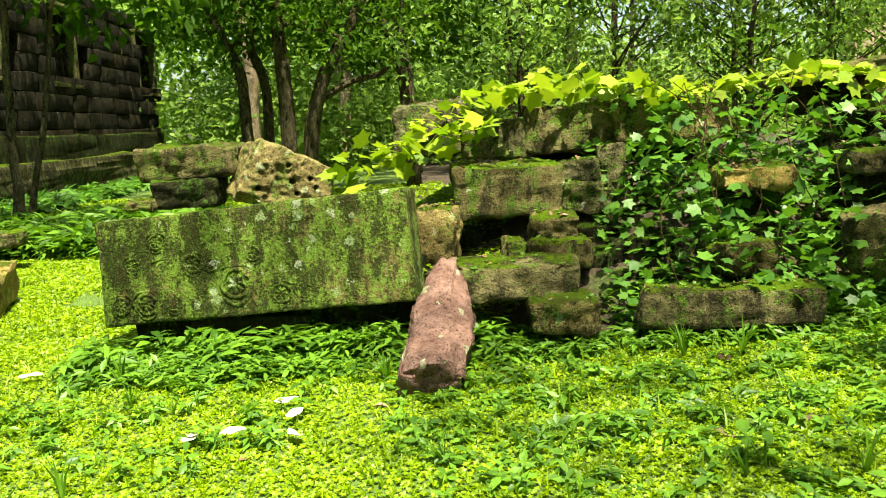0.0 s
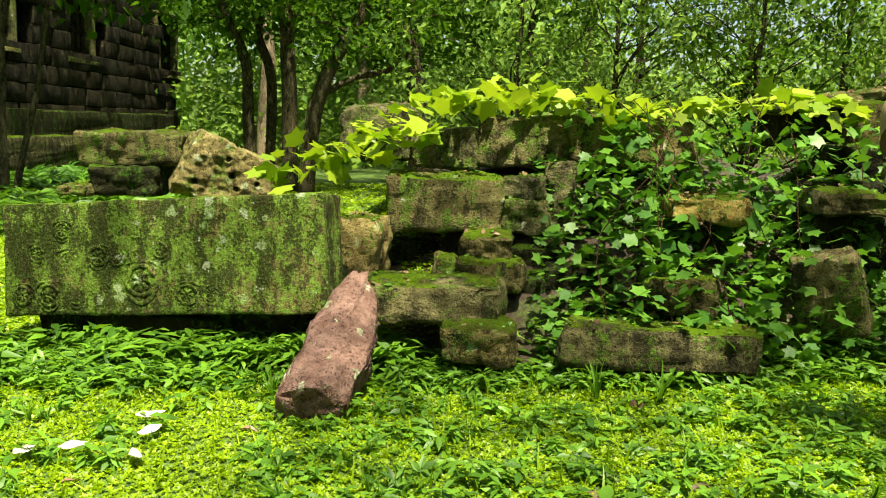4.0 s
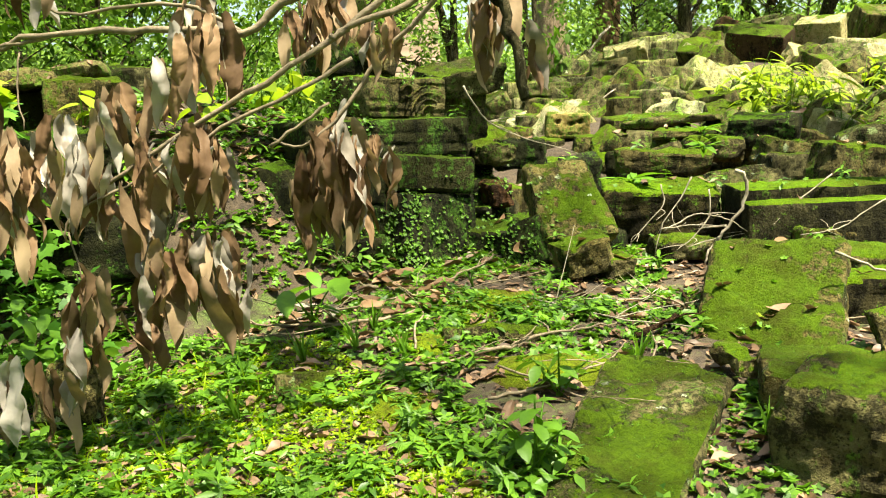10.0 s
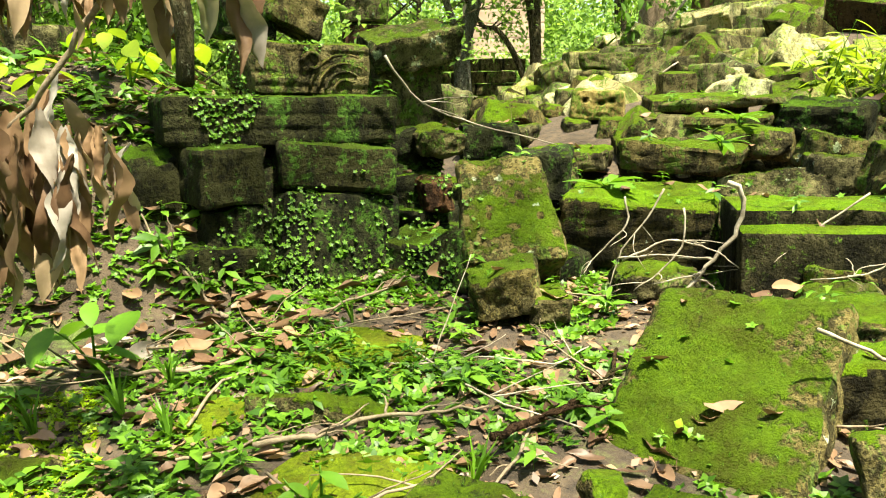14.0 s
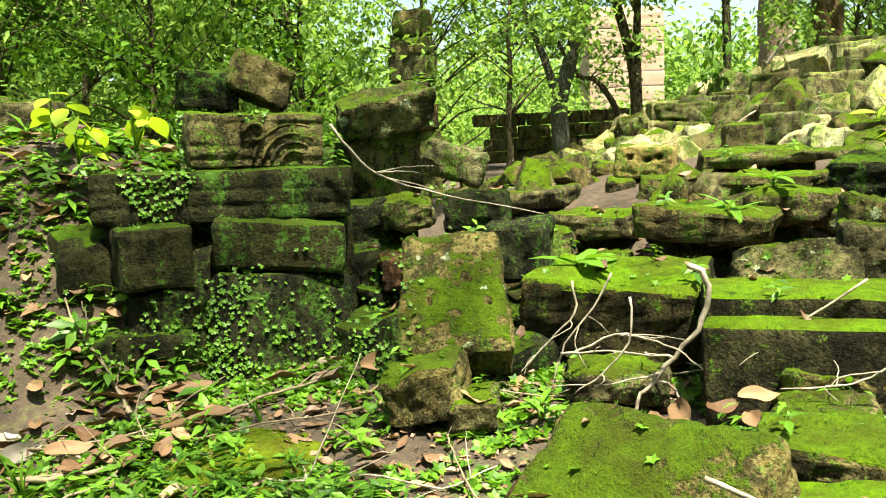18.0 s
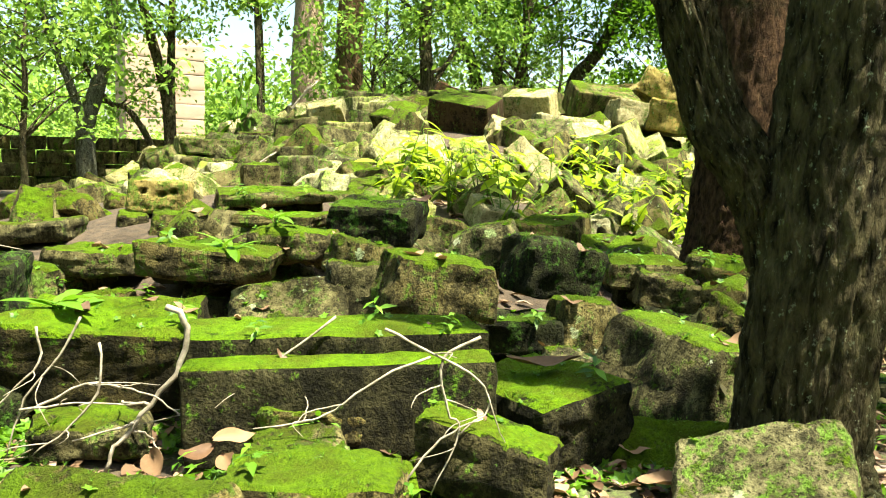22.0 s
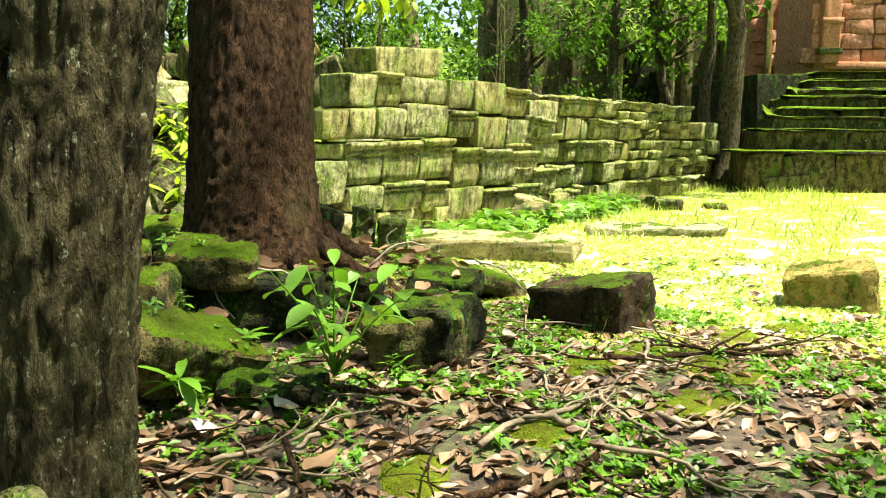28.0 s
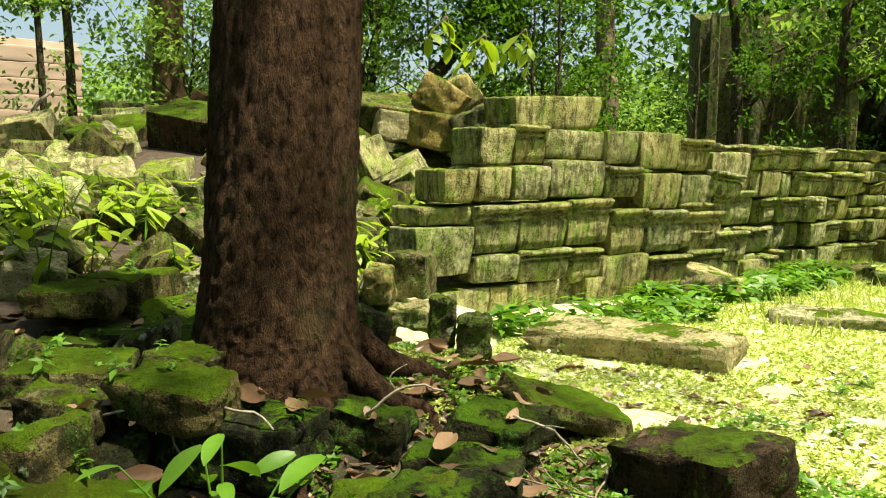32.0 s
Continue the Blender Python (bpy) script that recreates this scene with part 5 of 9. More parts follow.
stone(27.16, 1.56, 0.03, 1.61, 0.8, 0.27, -67, 0, 0, STONE, label="weathered grey sandstone block with lichen spots")
stone(22.78, 4.06, 0.24, 0.49, 0.4, 0.35, -62, 0, 0, STONE, label="weathered grey sandstone block with lichen spots")
stone(23.04, 4.67, 0.32, 0.61, 0.4, 0.24, -62, 0, 0, STONE, label="weathered grey sandstone block with lichen spots")
stone(23.66, 3.39, 0.14, 0.41, 0.35, 0.34, -62, 0, 0, STONE, label="weathered grey sandstone block with lichen spots")

# low mossy stones in the leaf litter
stone(12.18, 1.41, 0.11, 0.57, 0.35, 0.16, -72, 55, 0, STONE_GREEN, label="stone block thickly covered in bright green moss")
stone(12.62, 2.21, 0.08, 0.53, 0.4, 0.2, -62, 75, 0, STONE_GREEN, label="stone block thickly covered in bright green moss")
stone(13.72, 1.64, 0.04, 0.53, 0.4, 0.16, -62, 75, 0, STONE_GREEN, label="stone block thickly covered in bright green moss")

# tumbled wall, near part
wall_block(16.12, 6.81, 0.95, 0.78, 0.55, 0.518, -9, 0, 0, 0)
wall_block(16.87, 6.7, 0.72, 0.65, 0.55, 0.308, -9, 0, 0, 0)
wall_block(17.61, 6.59, 0.71, 0.8, 0.55, 0.388, -9, 0, 0, 1)
wall_block(18.31, 6.48, 0.67, 0.52, 0.55, 0.418, -9, 0, 0, 1)
wall_block(19.01, 6.37, 0.54, 0.88, 0.55, 0.428, -9, 0, 0, 0)
wall_block(19.92, 6.24, 0.5, 0.9, 0.55, 0.408, -9, 0, 0, 1)
wall_block(20.78, 6.11, 0.53, 0.83, 0.55, 0.408, -9, 0, 0, 1)
wall_block(21.33, 6.02, 0.75, 0.83, 0.55, 0.438, -9, 0, 0, 1)
wall_block(16.25, 6.9, 1.32, 0.79, 0.55, 0.198, -9, 0, 0, 0)
wall_block(16.87, 6.7, 1.16, 0.67, 0.55, 0.528, -9, 0, 0, 1)
wall_block(17.57, 6.59, 1.17, 0.75, 0.55, 0.548, -9, 0, 0, 1)
wall_block(18.34, 6.48, 1.2, 0.75, 0.55, 0.548, -9, 0, 0, 1)
wall_block(19.07, 6.37, 1.05, 0.67, 0.55, 0.578, -9, 0, 0, 1)
wall_block(19.82, 6.25, 1.03, 0.78, 0.55, 0.558, -9, 0, 0, 1)
wall_block(20.61, 6.13, 1.03, 0.89, 0.55, 0.488, -9, 0, 0, 1)
wall_block(21.33, 6.02, 1.31, 0.95, 0.55, 0.488, -9, 0, 0, 1)
wall_block(16.31, 6.78, 1.64, 0.45, 0.55, 0.348, -9, 0, 0, 0)
wall_block(16.8, 6.71, 1.66, 0.49, 0.55, 0.368, -9, 0, 0, 0)
wall_block(17.36, 6.62, 1.67, 0.57, 0.55, 0.388, -9, 0, 0, 0)
wall_block(18.1, 6.51, 1.72, 0.95, 0.55, 0.438, -9, 0, 0, 0)
wall_block(18.93, 6.39, 1.68, 0.65, 0.55, 0.378, -9, 0, 0, 1)
wall_block(19.68, 6.27, 1.56, 0.77, 0.55, 0.468, -9, 0, 0, 0)
wall_block(20.45, 6.16, 1.53, 0.72, 0.55, 0.468, -9, 0, 0, 0)
wall_block(16.89, 6.76, 2.07, 0.51, 0.55, 0.418, -9, 0, 0, 0)
wall_block(17.41, 6.68, 2.11, 0.5, 0.55, 0.438, -9, 0, 0, 1)
wall_block(18.18, 6.56, 2.12, 1.16, 0.55, 0.328, -9, 0, 0, 0)
wall_block(18.88, 6.39, 2.1, 0.6, 0.55, 0.388, -9, 0, 0, 0)
wall_block(19.62, 6.28, 2.08, 0.82, 0.55, 0.468, -9, 0, 0, 0)
wall_block(20.38, 6.17, 2.04, 0.73, 0.55, 0.428, -9, 0, 0, 1)
wall_block(21.23, 6.04, 1.82, 0.95, 0.55, 0.548, -9, 0, 0, 0)
wall_block(17.9, 6.67, 2.49, 1.44, 0.55, 0.388, -9, 0, -3, 0)
# ---- tumbled wall ----
def wall_run():
    rng = random.Random(5)
    way = Vector((13.2, -2.0, 0)).normalized()
    base, rz = Vector((15.9, 6.75, 0)), math.degrees(math.atan2(way.y, way.x))
    heights = (0.4, 0.42, 0.4, 0.42, 0.36)
    z = 0.2
    for row, h in enumerate(heights):
        s = (4.4, 4.5, 4.3, 4.5, 5.0)[row]
        end = (14.9, 14.8, 14.5, 14.2, 13.0)[row]
        while s < end:
            w = rng.uniform(0.34, 0.66)
            gap = rng.uniform(0.015, 0.05)
            if not (row == 4 and rng.random() < 0.22):
                p = base + way * (s + w / 2)
                out = rng.gauss(0, 0.045) - 0.02 * row
                if s > 8.2 and rng.random() < 0.5:              # thinner, broken courses further along
                    for k in range(2):
                        q = p + way * rng.gauss(0, 0.04)
                        wall_block(q.x, q.y + 0.25 + rng.gauss(0, 0.07), z + h * (0.25 + 0.5 * k), (w - gap) * rng.uniform(0.75, 1.0), 0.55, h * 0.5 * rng.uniform(0.8, 0.94), rz + rng.gauss(0, 10), rng.gauss(0, 4), rng.gauss(0, 4), rng.random() < 0.4)
                    s += w
                    continue
                wall_block(p.x, p.y + 0.25 + out * 2, z + h / 2 + rng.gauss(0, 0.012), w - gap, 0.55, h * rng.uniform(0.84, 0.96), rz + rng.gauss(0, 8), rng.gauss(0, 3), rng.gauss(0, 3.5), rng.random() < 0.6)
            s += w
        z += h


wall_run()
# ---- rubble on the mound ----
MOUND = (
    (13.05, 14.65, 1.67, 1.04, 0.73, 0.32, -19, 0, 0, STONE_WALL),
    (12.08, 13.50, 1.33, 0.32, 0.40, 0.37, -31, 0, 0, STONE_WALL),
    (13.33, 13.62, 1.79, 0.53, 0.40, 0.25, -25, 0, 0, STONE_MOSSY),
    (11.69, 9.82, 1.37, 0.46, 0.40, 0.34, -41, 0, 0, STONE),
    (10.99, 9.48, 1.30, 0.41, 0.40, 0.30, -25, 0, 0, STONE_MOSSY),
    (10.57, 8.64, 1.11, 1.01, 0.71, 0.21, -26, 3, -2, STONE_MOSSY),
    (14.33, 12.36, 1.98, 0.85, 0.60, 0.23, -27, 0, 0, STONE_WALL),
    (16.6, 14.9, 2.55, 0.70, 0.55, 0.40, -15, 0, -5, STONE_WALL),
    (15.97, 13.54, 2.38, 0.83, 0.58, 0.33, -49, 0, 0, STONE_WALL),
    (17.1, 13.0, 2.62, 0.62, 0.50, 0.40, -10, 8, 0, STONE_MOSSY),
    (15.99, 11.37, 2.29, 1.09, 0.76, 0.60, -69, 18, 10, STONE_BROWN),
    (17.42, 11.97, 2.56, 0.64, 0.45, 0.61, -17, 0, -12, STONE),
    (17.08, 10.88, 2.38, 0.83, 0.58, 0.71, -64, 20, 0, STONE_PALE),
    (18.75, 10.65, 2.62, 1.22, 0.70, 0.55, -34, 24, 6, STONE),
    (17.05, 9.17, 1.80, 0.89, 0.62, 0.52, -75, 14, -22, STONE_WALL),
    (12.13, 7.05, 1.01, 0.44, 0.40, 0.28, -23, 20, 10, STONE_PALE),
)


def mound_blocks():
    for x, y, z, w, d, h, rz, rx, ry, mat in MOUND:
        stone(x, y, z, w, d, h, rz, rx, ry, mat, "rubble_stone", "squared sandstone block lying on the rubble mound", "stone block", 0.03, 13, 0.03, "rubble mound stones", None, False)
    holed = stone(9.66, 9.06, 1.13, 0.56, 0.40, 0.32, -35, 0, 3, STONE_OCHRE, "rubble_stone", "ochre sandstone block with round lifting holes", "stone block", 0.03, 26, 0.03, "rubble mound stones", None, False)
    peg_holes(holed, ((-0.13, 0.05, 0.024), (0.04, 0.03, 0.024), (0.15, 0.06, 0.024)))


def rubble():
    rng = random.Random(11)
    heap = []
    while len(heap) < 430:
        x, y = rng.uniform(8.5, 24), rng.uniform(5.6, 18)
        rise = hill_z(x, y) - ground_z(x, y)
        if rise < 0.12 or (y < 7.4 and x > 14.5) or (x > 17 and y < 8.0):
            continue
        if any(math.hypot(x - q[0], y - q[1]) < 0.25 + q[3] * 0.55 for q in MOUND) or math.hypot(x - 9.66, y - 9.06) < 0.7:
            continue
        big = 1.2 if rise > 0.9 else 0.9
        w, d, h = big * rng.uniform(0.4, 1.0), big * rng.uniform(0.35, 0.7), big * rng.uniform(0.24, 0.45)
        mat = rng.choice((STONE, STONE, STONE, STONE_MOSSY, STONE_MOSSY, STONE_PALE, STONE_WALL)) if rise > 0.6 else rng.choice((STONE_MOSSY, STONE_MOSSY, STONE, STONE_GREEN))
        heap.append((math.hypot(x - 9, y - 3), x, y, w, d, h, rng.uniform(0, 180), rng.gauss(0, 24), rng.gauss(0, 24), mat, rng.uniform(0, 0.2)))
    # Added filler blocks, near-black to stand in for shaded gaps.
    for x, y in ((6.75, 6.3), (7.1, 6.0), (7.4, 6.5), (6.9, 6.9), (7.7, 6.1), (8.0, 6.7), (7.3, 7.3), (6.6, 7.4), (8.4, 7.2), (7.8, 7.6), (7.15, 5.65), (7.6, 5.6), (8.3, 6.0), (6.5, 5.95), (8.8, 6.6), (6.3, 6.7), (7.0, 8.0), (7.7, 8.3), (8.5, 8.0), (6.7, 5.6)):
        heap.append((math.hypot(x - 9, y - 3), x, y, rng.uniform(0.4, 0.7), rng.uniform(0.35, 0.55), rng.uniform(0.28, 0.45), rng.uniform(0, 180), rng.gauss(0, 10), rng.gauss(0, 10), STONE_DARK if y < 7 else STONE_MOSSY, 0.1))
    heap.sort(key=lambda q: q[0])
    for far, x, y, w, d, h, rz, rx, ry, mat, taper in heap[:298]:
        stone(x, y, hill_z(x, y) + h * 0.1, w, d, h, rz, rx, ry, mat, "rubble_stone", "tumbled sandstone block on the rubble mound", "stone block", 0.03, 9, taper, "rubble mound stones")
    verts, faces = [], []
    for far, x, y, w, d, h, rz, rx, ry, mat, taper in heap[298:]:
        SEED[0] += 1
        me = stone_mesh("far_rubble", w, d, h, SEED[0], 0.03, 7, taper)
        m = pose(x, y, hill_z(x, y) + h * 0.2, rx, ry, rz)
        faces += [tuple(k + len(verts) for k in p.vertices) for p in me.polygons]
        verts += [m @ v.co for v in me.vertices]
        bpy.data.meshes.remove(me)
    tagged(mesh_object("far_rubble", verts, faces, STONE, False), "far tumbled sandstone blocks covering the mound", "rubble", kind="stuff")


mound_blocks()
rubble()

# ---- trees ----
CROWN_LEAF = (np.array([(0, 0, 0), (0.45, -0.26, 0.08), (1, 0, -0.12), (0.45, 0.26, 0.08)]), [(0, 1, 2), (0, 2, 3)])


def tree(x, y, r, height, name="tree", bark=None, leaf=None, lean=(0, 0), limbs=6, crown=2.2, leaves=2500, crown_z=0.62, leaf_size=0.16, seed=1, label="slender forest tree with dark bark", z0=None, first=0.45, flare=1.4):
    rng = random.Random(seed)
    z = hill_z(x, y) - 0.1 if z0 is None else z0
    root = tagged(new(name), label, "tree", "forest trees")
    root.matrix_world = pose(x, y, z)
    pts, rad = [], []
    k = 9
    for i in range(k + 1):
        s = i / k
        pts.append((lean[0] * s + rng.gauss(0, 0.04) * height * 0.12 * (i > 0), lean[1] * s + rng.gauss(0, 0.04) * height * 0.12 * (i > 0), height * s))
        rad.append(r * ((1 - 0.75 * s) + (flare - 1) * max(0, 1 - s * 9)))
    tube("trunk", smooth_path(pts, 3), np.interp(np.linspace(0, 1, k * 3 + 1), np.linspace(0, 1, k + 1), rad).tolist(), bark or BARK_DARK, 10, root, 0.12)
    ends = []
    for i in range(limbs):
        s = rng.uniform(first, 0.95)
        a = Vector(np.array([np.interp(s, np.linspace(0, 1, k + 1), [p[j] for p in pts]) for j in range(3)]))
        ang, ln = rng.uniform(0, 6.283), crown * rng.uniform(0.6, 1.1)
        b = a + Vector((math.cos(ang) * ln * 0.5, math.sin(ang) * ln * 0.5, ln * rng.uniform(0.15, 0.5)))
        c = b + Vector((math.cos(ang + 0.4) * ln * 0.5, math.sin(ang + 0.4) * ln * 0.5, ln * rng.uniform(0.0, 0.5)))
        tube("limb", smooth_path([a, b, c], 3), np.linspace(r * 0.42 * (1.1 - s), r * 0.06, 7).tolist(), bark or BARK_DARK, 6, root)
        ends += [b, c, (b + c) / 2]
    if leaves:
        clumps = [rng.choice(ends) + Vector((rng.gauss(0, crown * 0.3), rng.gauss(0, crown * 0.3), rng.gauss(0.2, crown * 0.22))) for _ in range(max(8, leaves // 45))]
        pos = np.array([clumps[i % len(clumps)] + Vector((rng.gauss(0, 0.22), rng.gauss(0, 0.22), rng.gauss(0, 0.16))) * (crown / 2.2) for i in range(leaves)])
        eul = np.array([(rng.gauss(0, 0.6), rng.gauss(0.35, 0.6), rng.uniform(0, 6.283)) for i in range(leaves)])
        ob = scatter("crown", CROWN_LEAF, pos, eul, np.array([leaf_size * rng.uniform(0.6, 1.3) for i in range(leaves)]), leaf or TREE_LEAF)
        ob.parent = root
    return root



def great_trunk(name, pts, radii, material, label, crown_at, seed, plates=0.03, limbs=()):
    """A near trunk with bark in plates and a flared foot."""
    root = tagged(new(name), label, "tree", "forest trees")
    root.matrix_world = pose(*pts[0])
    inv = root.matrix_world.inverted()
    for k, (line, rr) in enumerate(((pts, radii), *limbs)):
        path = smooth_path(line, 44)
        rad = np.interp(np.linspace(0, 1, len(path)), np.linspace(0, 1, len(rr)), rr)
        verts, faces, n = [], [], 120
        for i, p in enumerate(path):
            way = (path[min(i + 1, len(path) - 1)] - path[max(i - 1, 0)]).normalized()
            x = Vector((1, 0, 0)) - way * way.x
            x.normalize()
            y = way.cross(x)
            for j in range(n):
                a = 2 * math.pi * j / n
                u = Vector((math.cos(a) * 9.5 * rad[i] / 0.27, math.sin(a) * 9.5 * rad[i] / 0.27, p.z * 1.7 + seed))
                ridge = 1.3 * min(0.5, abs(noise.noise(u * 1.7)) * 2.0) + 0.8 * noise.noise(u * 4.1) + 0.4 * noise.noise(u * 9.0)
                lump = noise.noise(Vector((math.cos(a), math.sin(a), p.z * 0.8 + seed)))
                r = rad[i] * (1 + 0.1 * lump) + plates * (ridge - 0.3)
                verts.append(inv @ (p + (x * math.cos(a) + y * math.sin(a)) * r))
            if i:
                o = (i - 1) * n
                faces += [(o + q, o + (q + 1) % n, o + n + (q + 1) % n, o + n + q) for q in range(n)]
        ob = mesh_object("trunk" if k == 0 else "fork", verts, faces, material)
        ob.parent = root
    return root


great_trunk("forked_tree", [(9.55, 2.84, 0.1), (9.55, 2.84, 0.45), (9.55, 2.8, 1.0), (9.57, 2.75, 1.6), (9.6, 2.69, 2.2), (9.7, 2.6, 3.6), (9.8, 2.5, 6.5)], [0.36, 0.27, 0.26, 0.27, 0.285, 0.27, 0.2], BARK_DARK, "forked tree trunk with flaking dark bark and lichen", 6, 3.0, 0.024, (([(9.5, 2.9, 1.0), (9.44, 3.0, 1.45), (9.34, 3.17, 1.75), (9.28, 3.27, 2.1), (9.15, 3.45, 2.8), (8.95, 3.7, 4.5)], [0.1, 0.13, 0.115, 0.105, 0.1, 0.08]),))
great = great_trunk("great_tree", [(12.55, 4.6, 0.1), (12.55, 4.6, 0.45), (12.58, 4.62, 0.9), (12.64, 4.66, 1.6), (12.72, 4.7, 2.6), (12.9, 4.75, 4.5), (13.1, 4.8, 9.0)], [0.85, 0.58, 0.48, 0.43, 0.41, 0.38, 0.3], BARK_BROWN, "thick straight tree trunk with red-brown bark", 9, 8.0, 0.018)


def tree_root(tree_ob, foot, reach, seed, material, r=0.12):
    """A surface root running out from a trunk's foot."""
    rng = random.Random(seed)
    ang = reach[0]
    pts = []
    for i in range(6):
        s = i / 5
        ang += rng.gauss(0, 0.12)
        x, y = foot[0] + math.cos(ang) * (0.3 + reach[1] * s), foot[1] + math.sin(ang) * (0.3 + reach[1] * s)
        pts.append((x, y, hill_z(x, y) + 0.32 * (1 - s) ** 3 + 0.03 * (1 - s)))
    path = smooth_path(pts, 4)
    ob = tube("root", path, np.linspace(r, 0.02, len(path)).tolist(), material, 9, None, 0.35)
    ob.parent = tree_ob
    ob.matrix_parent_inverse = tree_ob.matrix_world.inverted()


for i, (ang, ln) in enumerate(((-2.9, 0.7), (-2.2, 0.9), (-1.5, 0.8), (-0.8, 0.9), (0.0, 0.7), (1.2, 0.6), (2.4, 0.6))):
    tree_root(great, (12.55, 4.6), (ang, ln), i, BARK_BROWN)

def shade_crown(tree_ob, centre, spread_xy, spread_z, n, size, seed):
    """Unseen clumps of tree leaves high over the walk, added to cast shade."""
    rng = random.Random(seed)
    spots = [(centre[0] + rng.gauss(0, spread_xy), centre[1] + rng.gauss(0, spread_xy), centre[2] + rng.gauss(0, spread_z)) for _ in range(n // 14)]
    pos = np.array([[c + rng.gauss(0, 0.4) for c in spots[i % len(spots)]] for i in range(n)])
    pos[:, 2] = np.maximum(pos[:, 2], 7.0)
    eul = np.array([(rng.gauss(0, 0.5), rng.gauss(0, 0.5), rng.uniform(0, 6.283)) for _ in range(n)])
    ob = scatter("crown", leaf_shape(1.0, 0.5, 0.1, 0.2, 1), pos, eul, np.array([rng.uniform(*size) for _ in range(n)]), TREE_LEAF)
    ob.parent = tree_ob
    ob.matrix_parent_inverse = tree_ob.matrix_world.inverted()


# Both crowns are added above view to darken the rubble and trunk foot.
shade_crown(great, (12.6, 3.6, 9.2), 1.5, 0.8, 700, (0.3, 0.5), 5)
shade_crown(great, (16.3, 1.1, 9.4), 0.95, 0.6, 320, (0.35, 0.55), 6)

# ---- foot of the tumbled wall ----
def wall_foot():
    rng = random.Random(21)
    way = Vector((13.2, -2.0, 0)).normalized()
    rz = math.degrees(math.atan2(way.y, way.x))
    s = -0.2
    while s < 6.2:
        w = rng.uniform(0.4, 0.75)
        p = Vector((15.9, 6.75, 0)) + way * (s + w / 2)
        wall_block(p.x, p.y + 0.2 + rng.gauss(0, 0.03), 0.3, w - 0.015, 0.6, 0.42, rz + rng.gauss(0, 3), 0, rng.gauss(0, 1.5), 0)
        s += w


wall_foot()

# ---- dead branch with hanging leaves over the path ----
dead_branch = tagged(new("dead_branch"), "broken tree branch with big dry brown leaves hanging", "branch")
limb("bough", [(4.44, 3.59, 2.10), (4.27, 3.69, 1.98), (4.10, 3.79, 1.88), (3.97, 3.86, 1.79), (3.66, 4.08, 1.82), (3.36, 4.28, 1.83), (3.08, 4.47, 1.78), (2.87, 4.63, 1.85), (2.64, 4.80, 1.92)], 0.0202, 0.0086, BOUGH, dead_branch)
limb("bough", [(3.97, 3.86, 1.79), (3.83, 3.98, 1.89), (3.65, 4.10, 1.92), (3.43, 4.25, 1.90), (3.30, 4.34, 1.93)], 0.0101, 0.0058, BOUGH, dead_branch)
limb("bough", [(3.08, 4.47, 1.78), (3.24, 4.36, 1.80), (3.36, 4.29, 1.83)], 0.0086, 0.0072, BOUGH, dead_branch)
limb("bough", [(5.04, 3.87, 2.14), (4.97, 4.01, 1.99), (4.74, 4.24, 1.71), (4.59, 4.30, 1.49), (4.46, 4.36, 1.36), (4.35, 4.43, 1.30), (4.27, 4.49, 1.35)], 0.0144, 0.0058, BOUGH, dead_branch)
limb("bough", [(4.46, 3.54, 1.91), (4.25, 3.66, 1.74), (3.95, 3.83, 1.55), (3.67, 3.99, 1.38), (3.46, 4.10, 1.24), (3.30, 4.19, 1.10), (3.26, 4.20, 1.00)], 0.0144, 0.0050, BOUGH, dead_branch)
limb("bough", [(4.32, 3.60, 1.67), (4.11, 3.72, 1.55), (3.90, 3.84, 1.45), (3.69, 3.96, 1.32), (3.50, 4.07, 1.21), (3.33, 4.17, 1.12), (3.28, 4.19, 1.03)], 0.0101, 0.0043, BOUGH, dead_branch)
limb("bough", [(4.88, 3.29, 2.09), (4.61, 3.46, 1.96), (4.52, 3.50, 1.86), (4.33, 3.61, 1.79), (4.25, 3.66, 1.74)], 0.0158, 0.0115, BOUGH, dead_branch)
limb("bough", [(3.28, 4.19, 1.03), (3.30, 4.15, 0.90), (3.30, 4.12, 0.74)], 0.0043, 0.0029, BOUGH, dead_branch)
limb("bough", [(4.01, 3.75, 1.34), (4.10, 3.70, 1.41), (4.22, 3.63, 1.50)], 0.0086, 0.0058, BOUGH, dead_branch)
limb("bough", [(3.20, 4.39, 1.76), (3.17, 4.37, 1.60), (3.18, 4.33, 1.45)], 0.0043, 0.0029, BOUGH, dead_branch)
limb("bough", [(3.89, 3.91, 1.79), (3.89, 3.88, 1.61), (3.88, 3.86, 1.49)], 0.0043, 0.0029, BOUGH, dead_branch)
limb("bough", [(4.83, 3.52, 2.12), (4.88, 3.45, 1.94), (4.92, 3.39, 1.77), (4.95, 3.32, 1.48)], 0.03, 0.022, BARK_DARK, dead_branch)
hang_leaf(2.98, 4.44, 1.73, 0.26, 4)
hang_leaf(3.03, 4.65, 1.65, 0.31, 0)
hang_leaf(2.97, 4.43, 1.53, 0.26, 2)
hang_leaf(3.01, 4.55, 1.54, 0.37, 2)
hang_leaf(2.98, 4.57, 1.45, 0.35, 4)
hang_leaf(2.99, 4.51, 1.27, 0.23, 5)
hang_leaf(2.96, 4.57, 1.23, 0.26, 5)
hang_leaf(3.00, 4.41, 1.26, 0.35, 2)
hang_leaf(3.05, 4.48, 1.64, 0.36, 1)
hang_leaf(3.09, 4.54, 1.58, 0.26, 1)
hang_leaf(3.05, 4.46, 1.46, 0.23, 4)
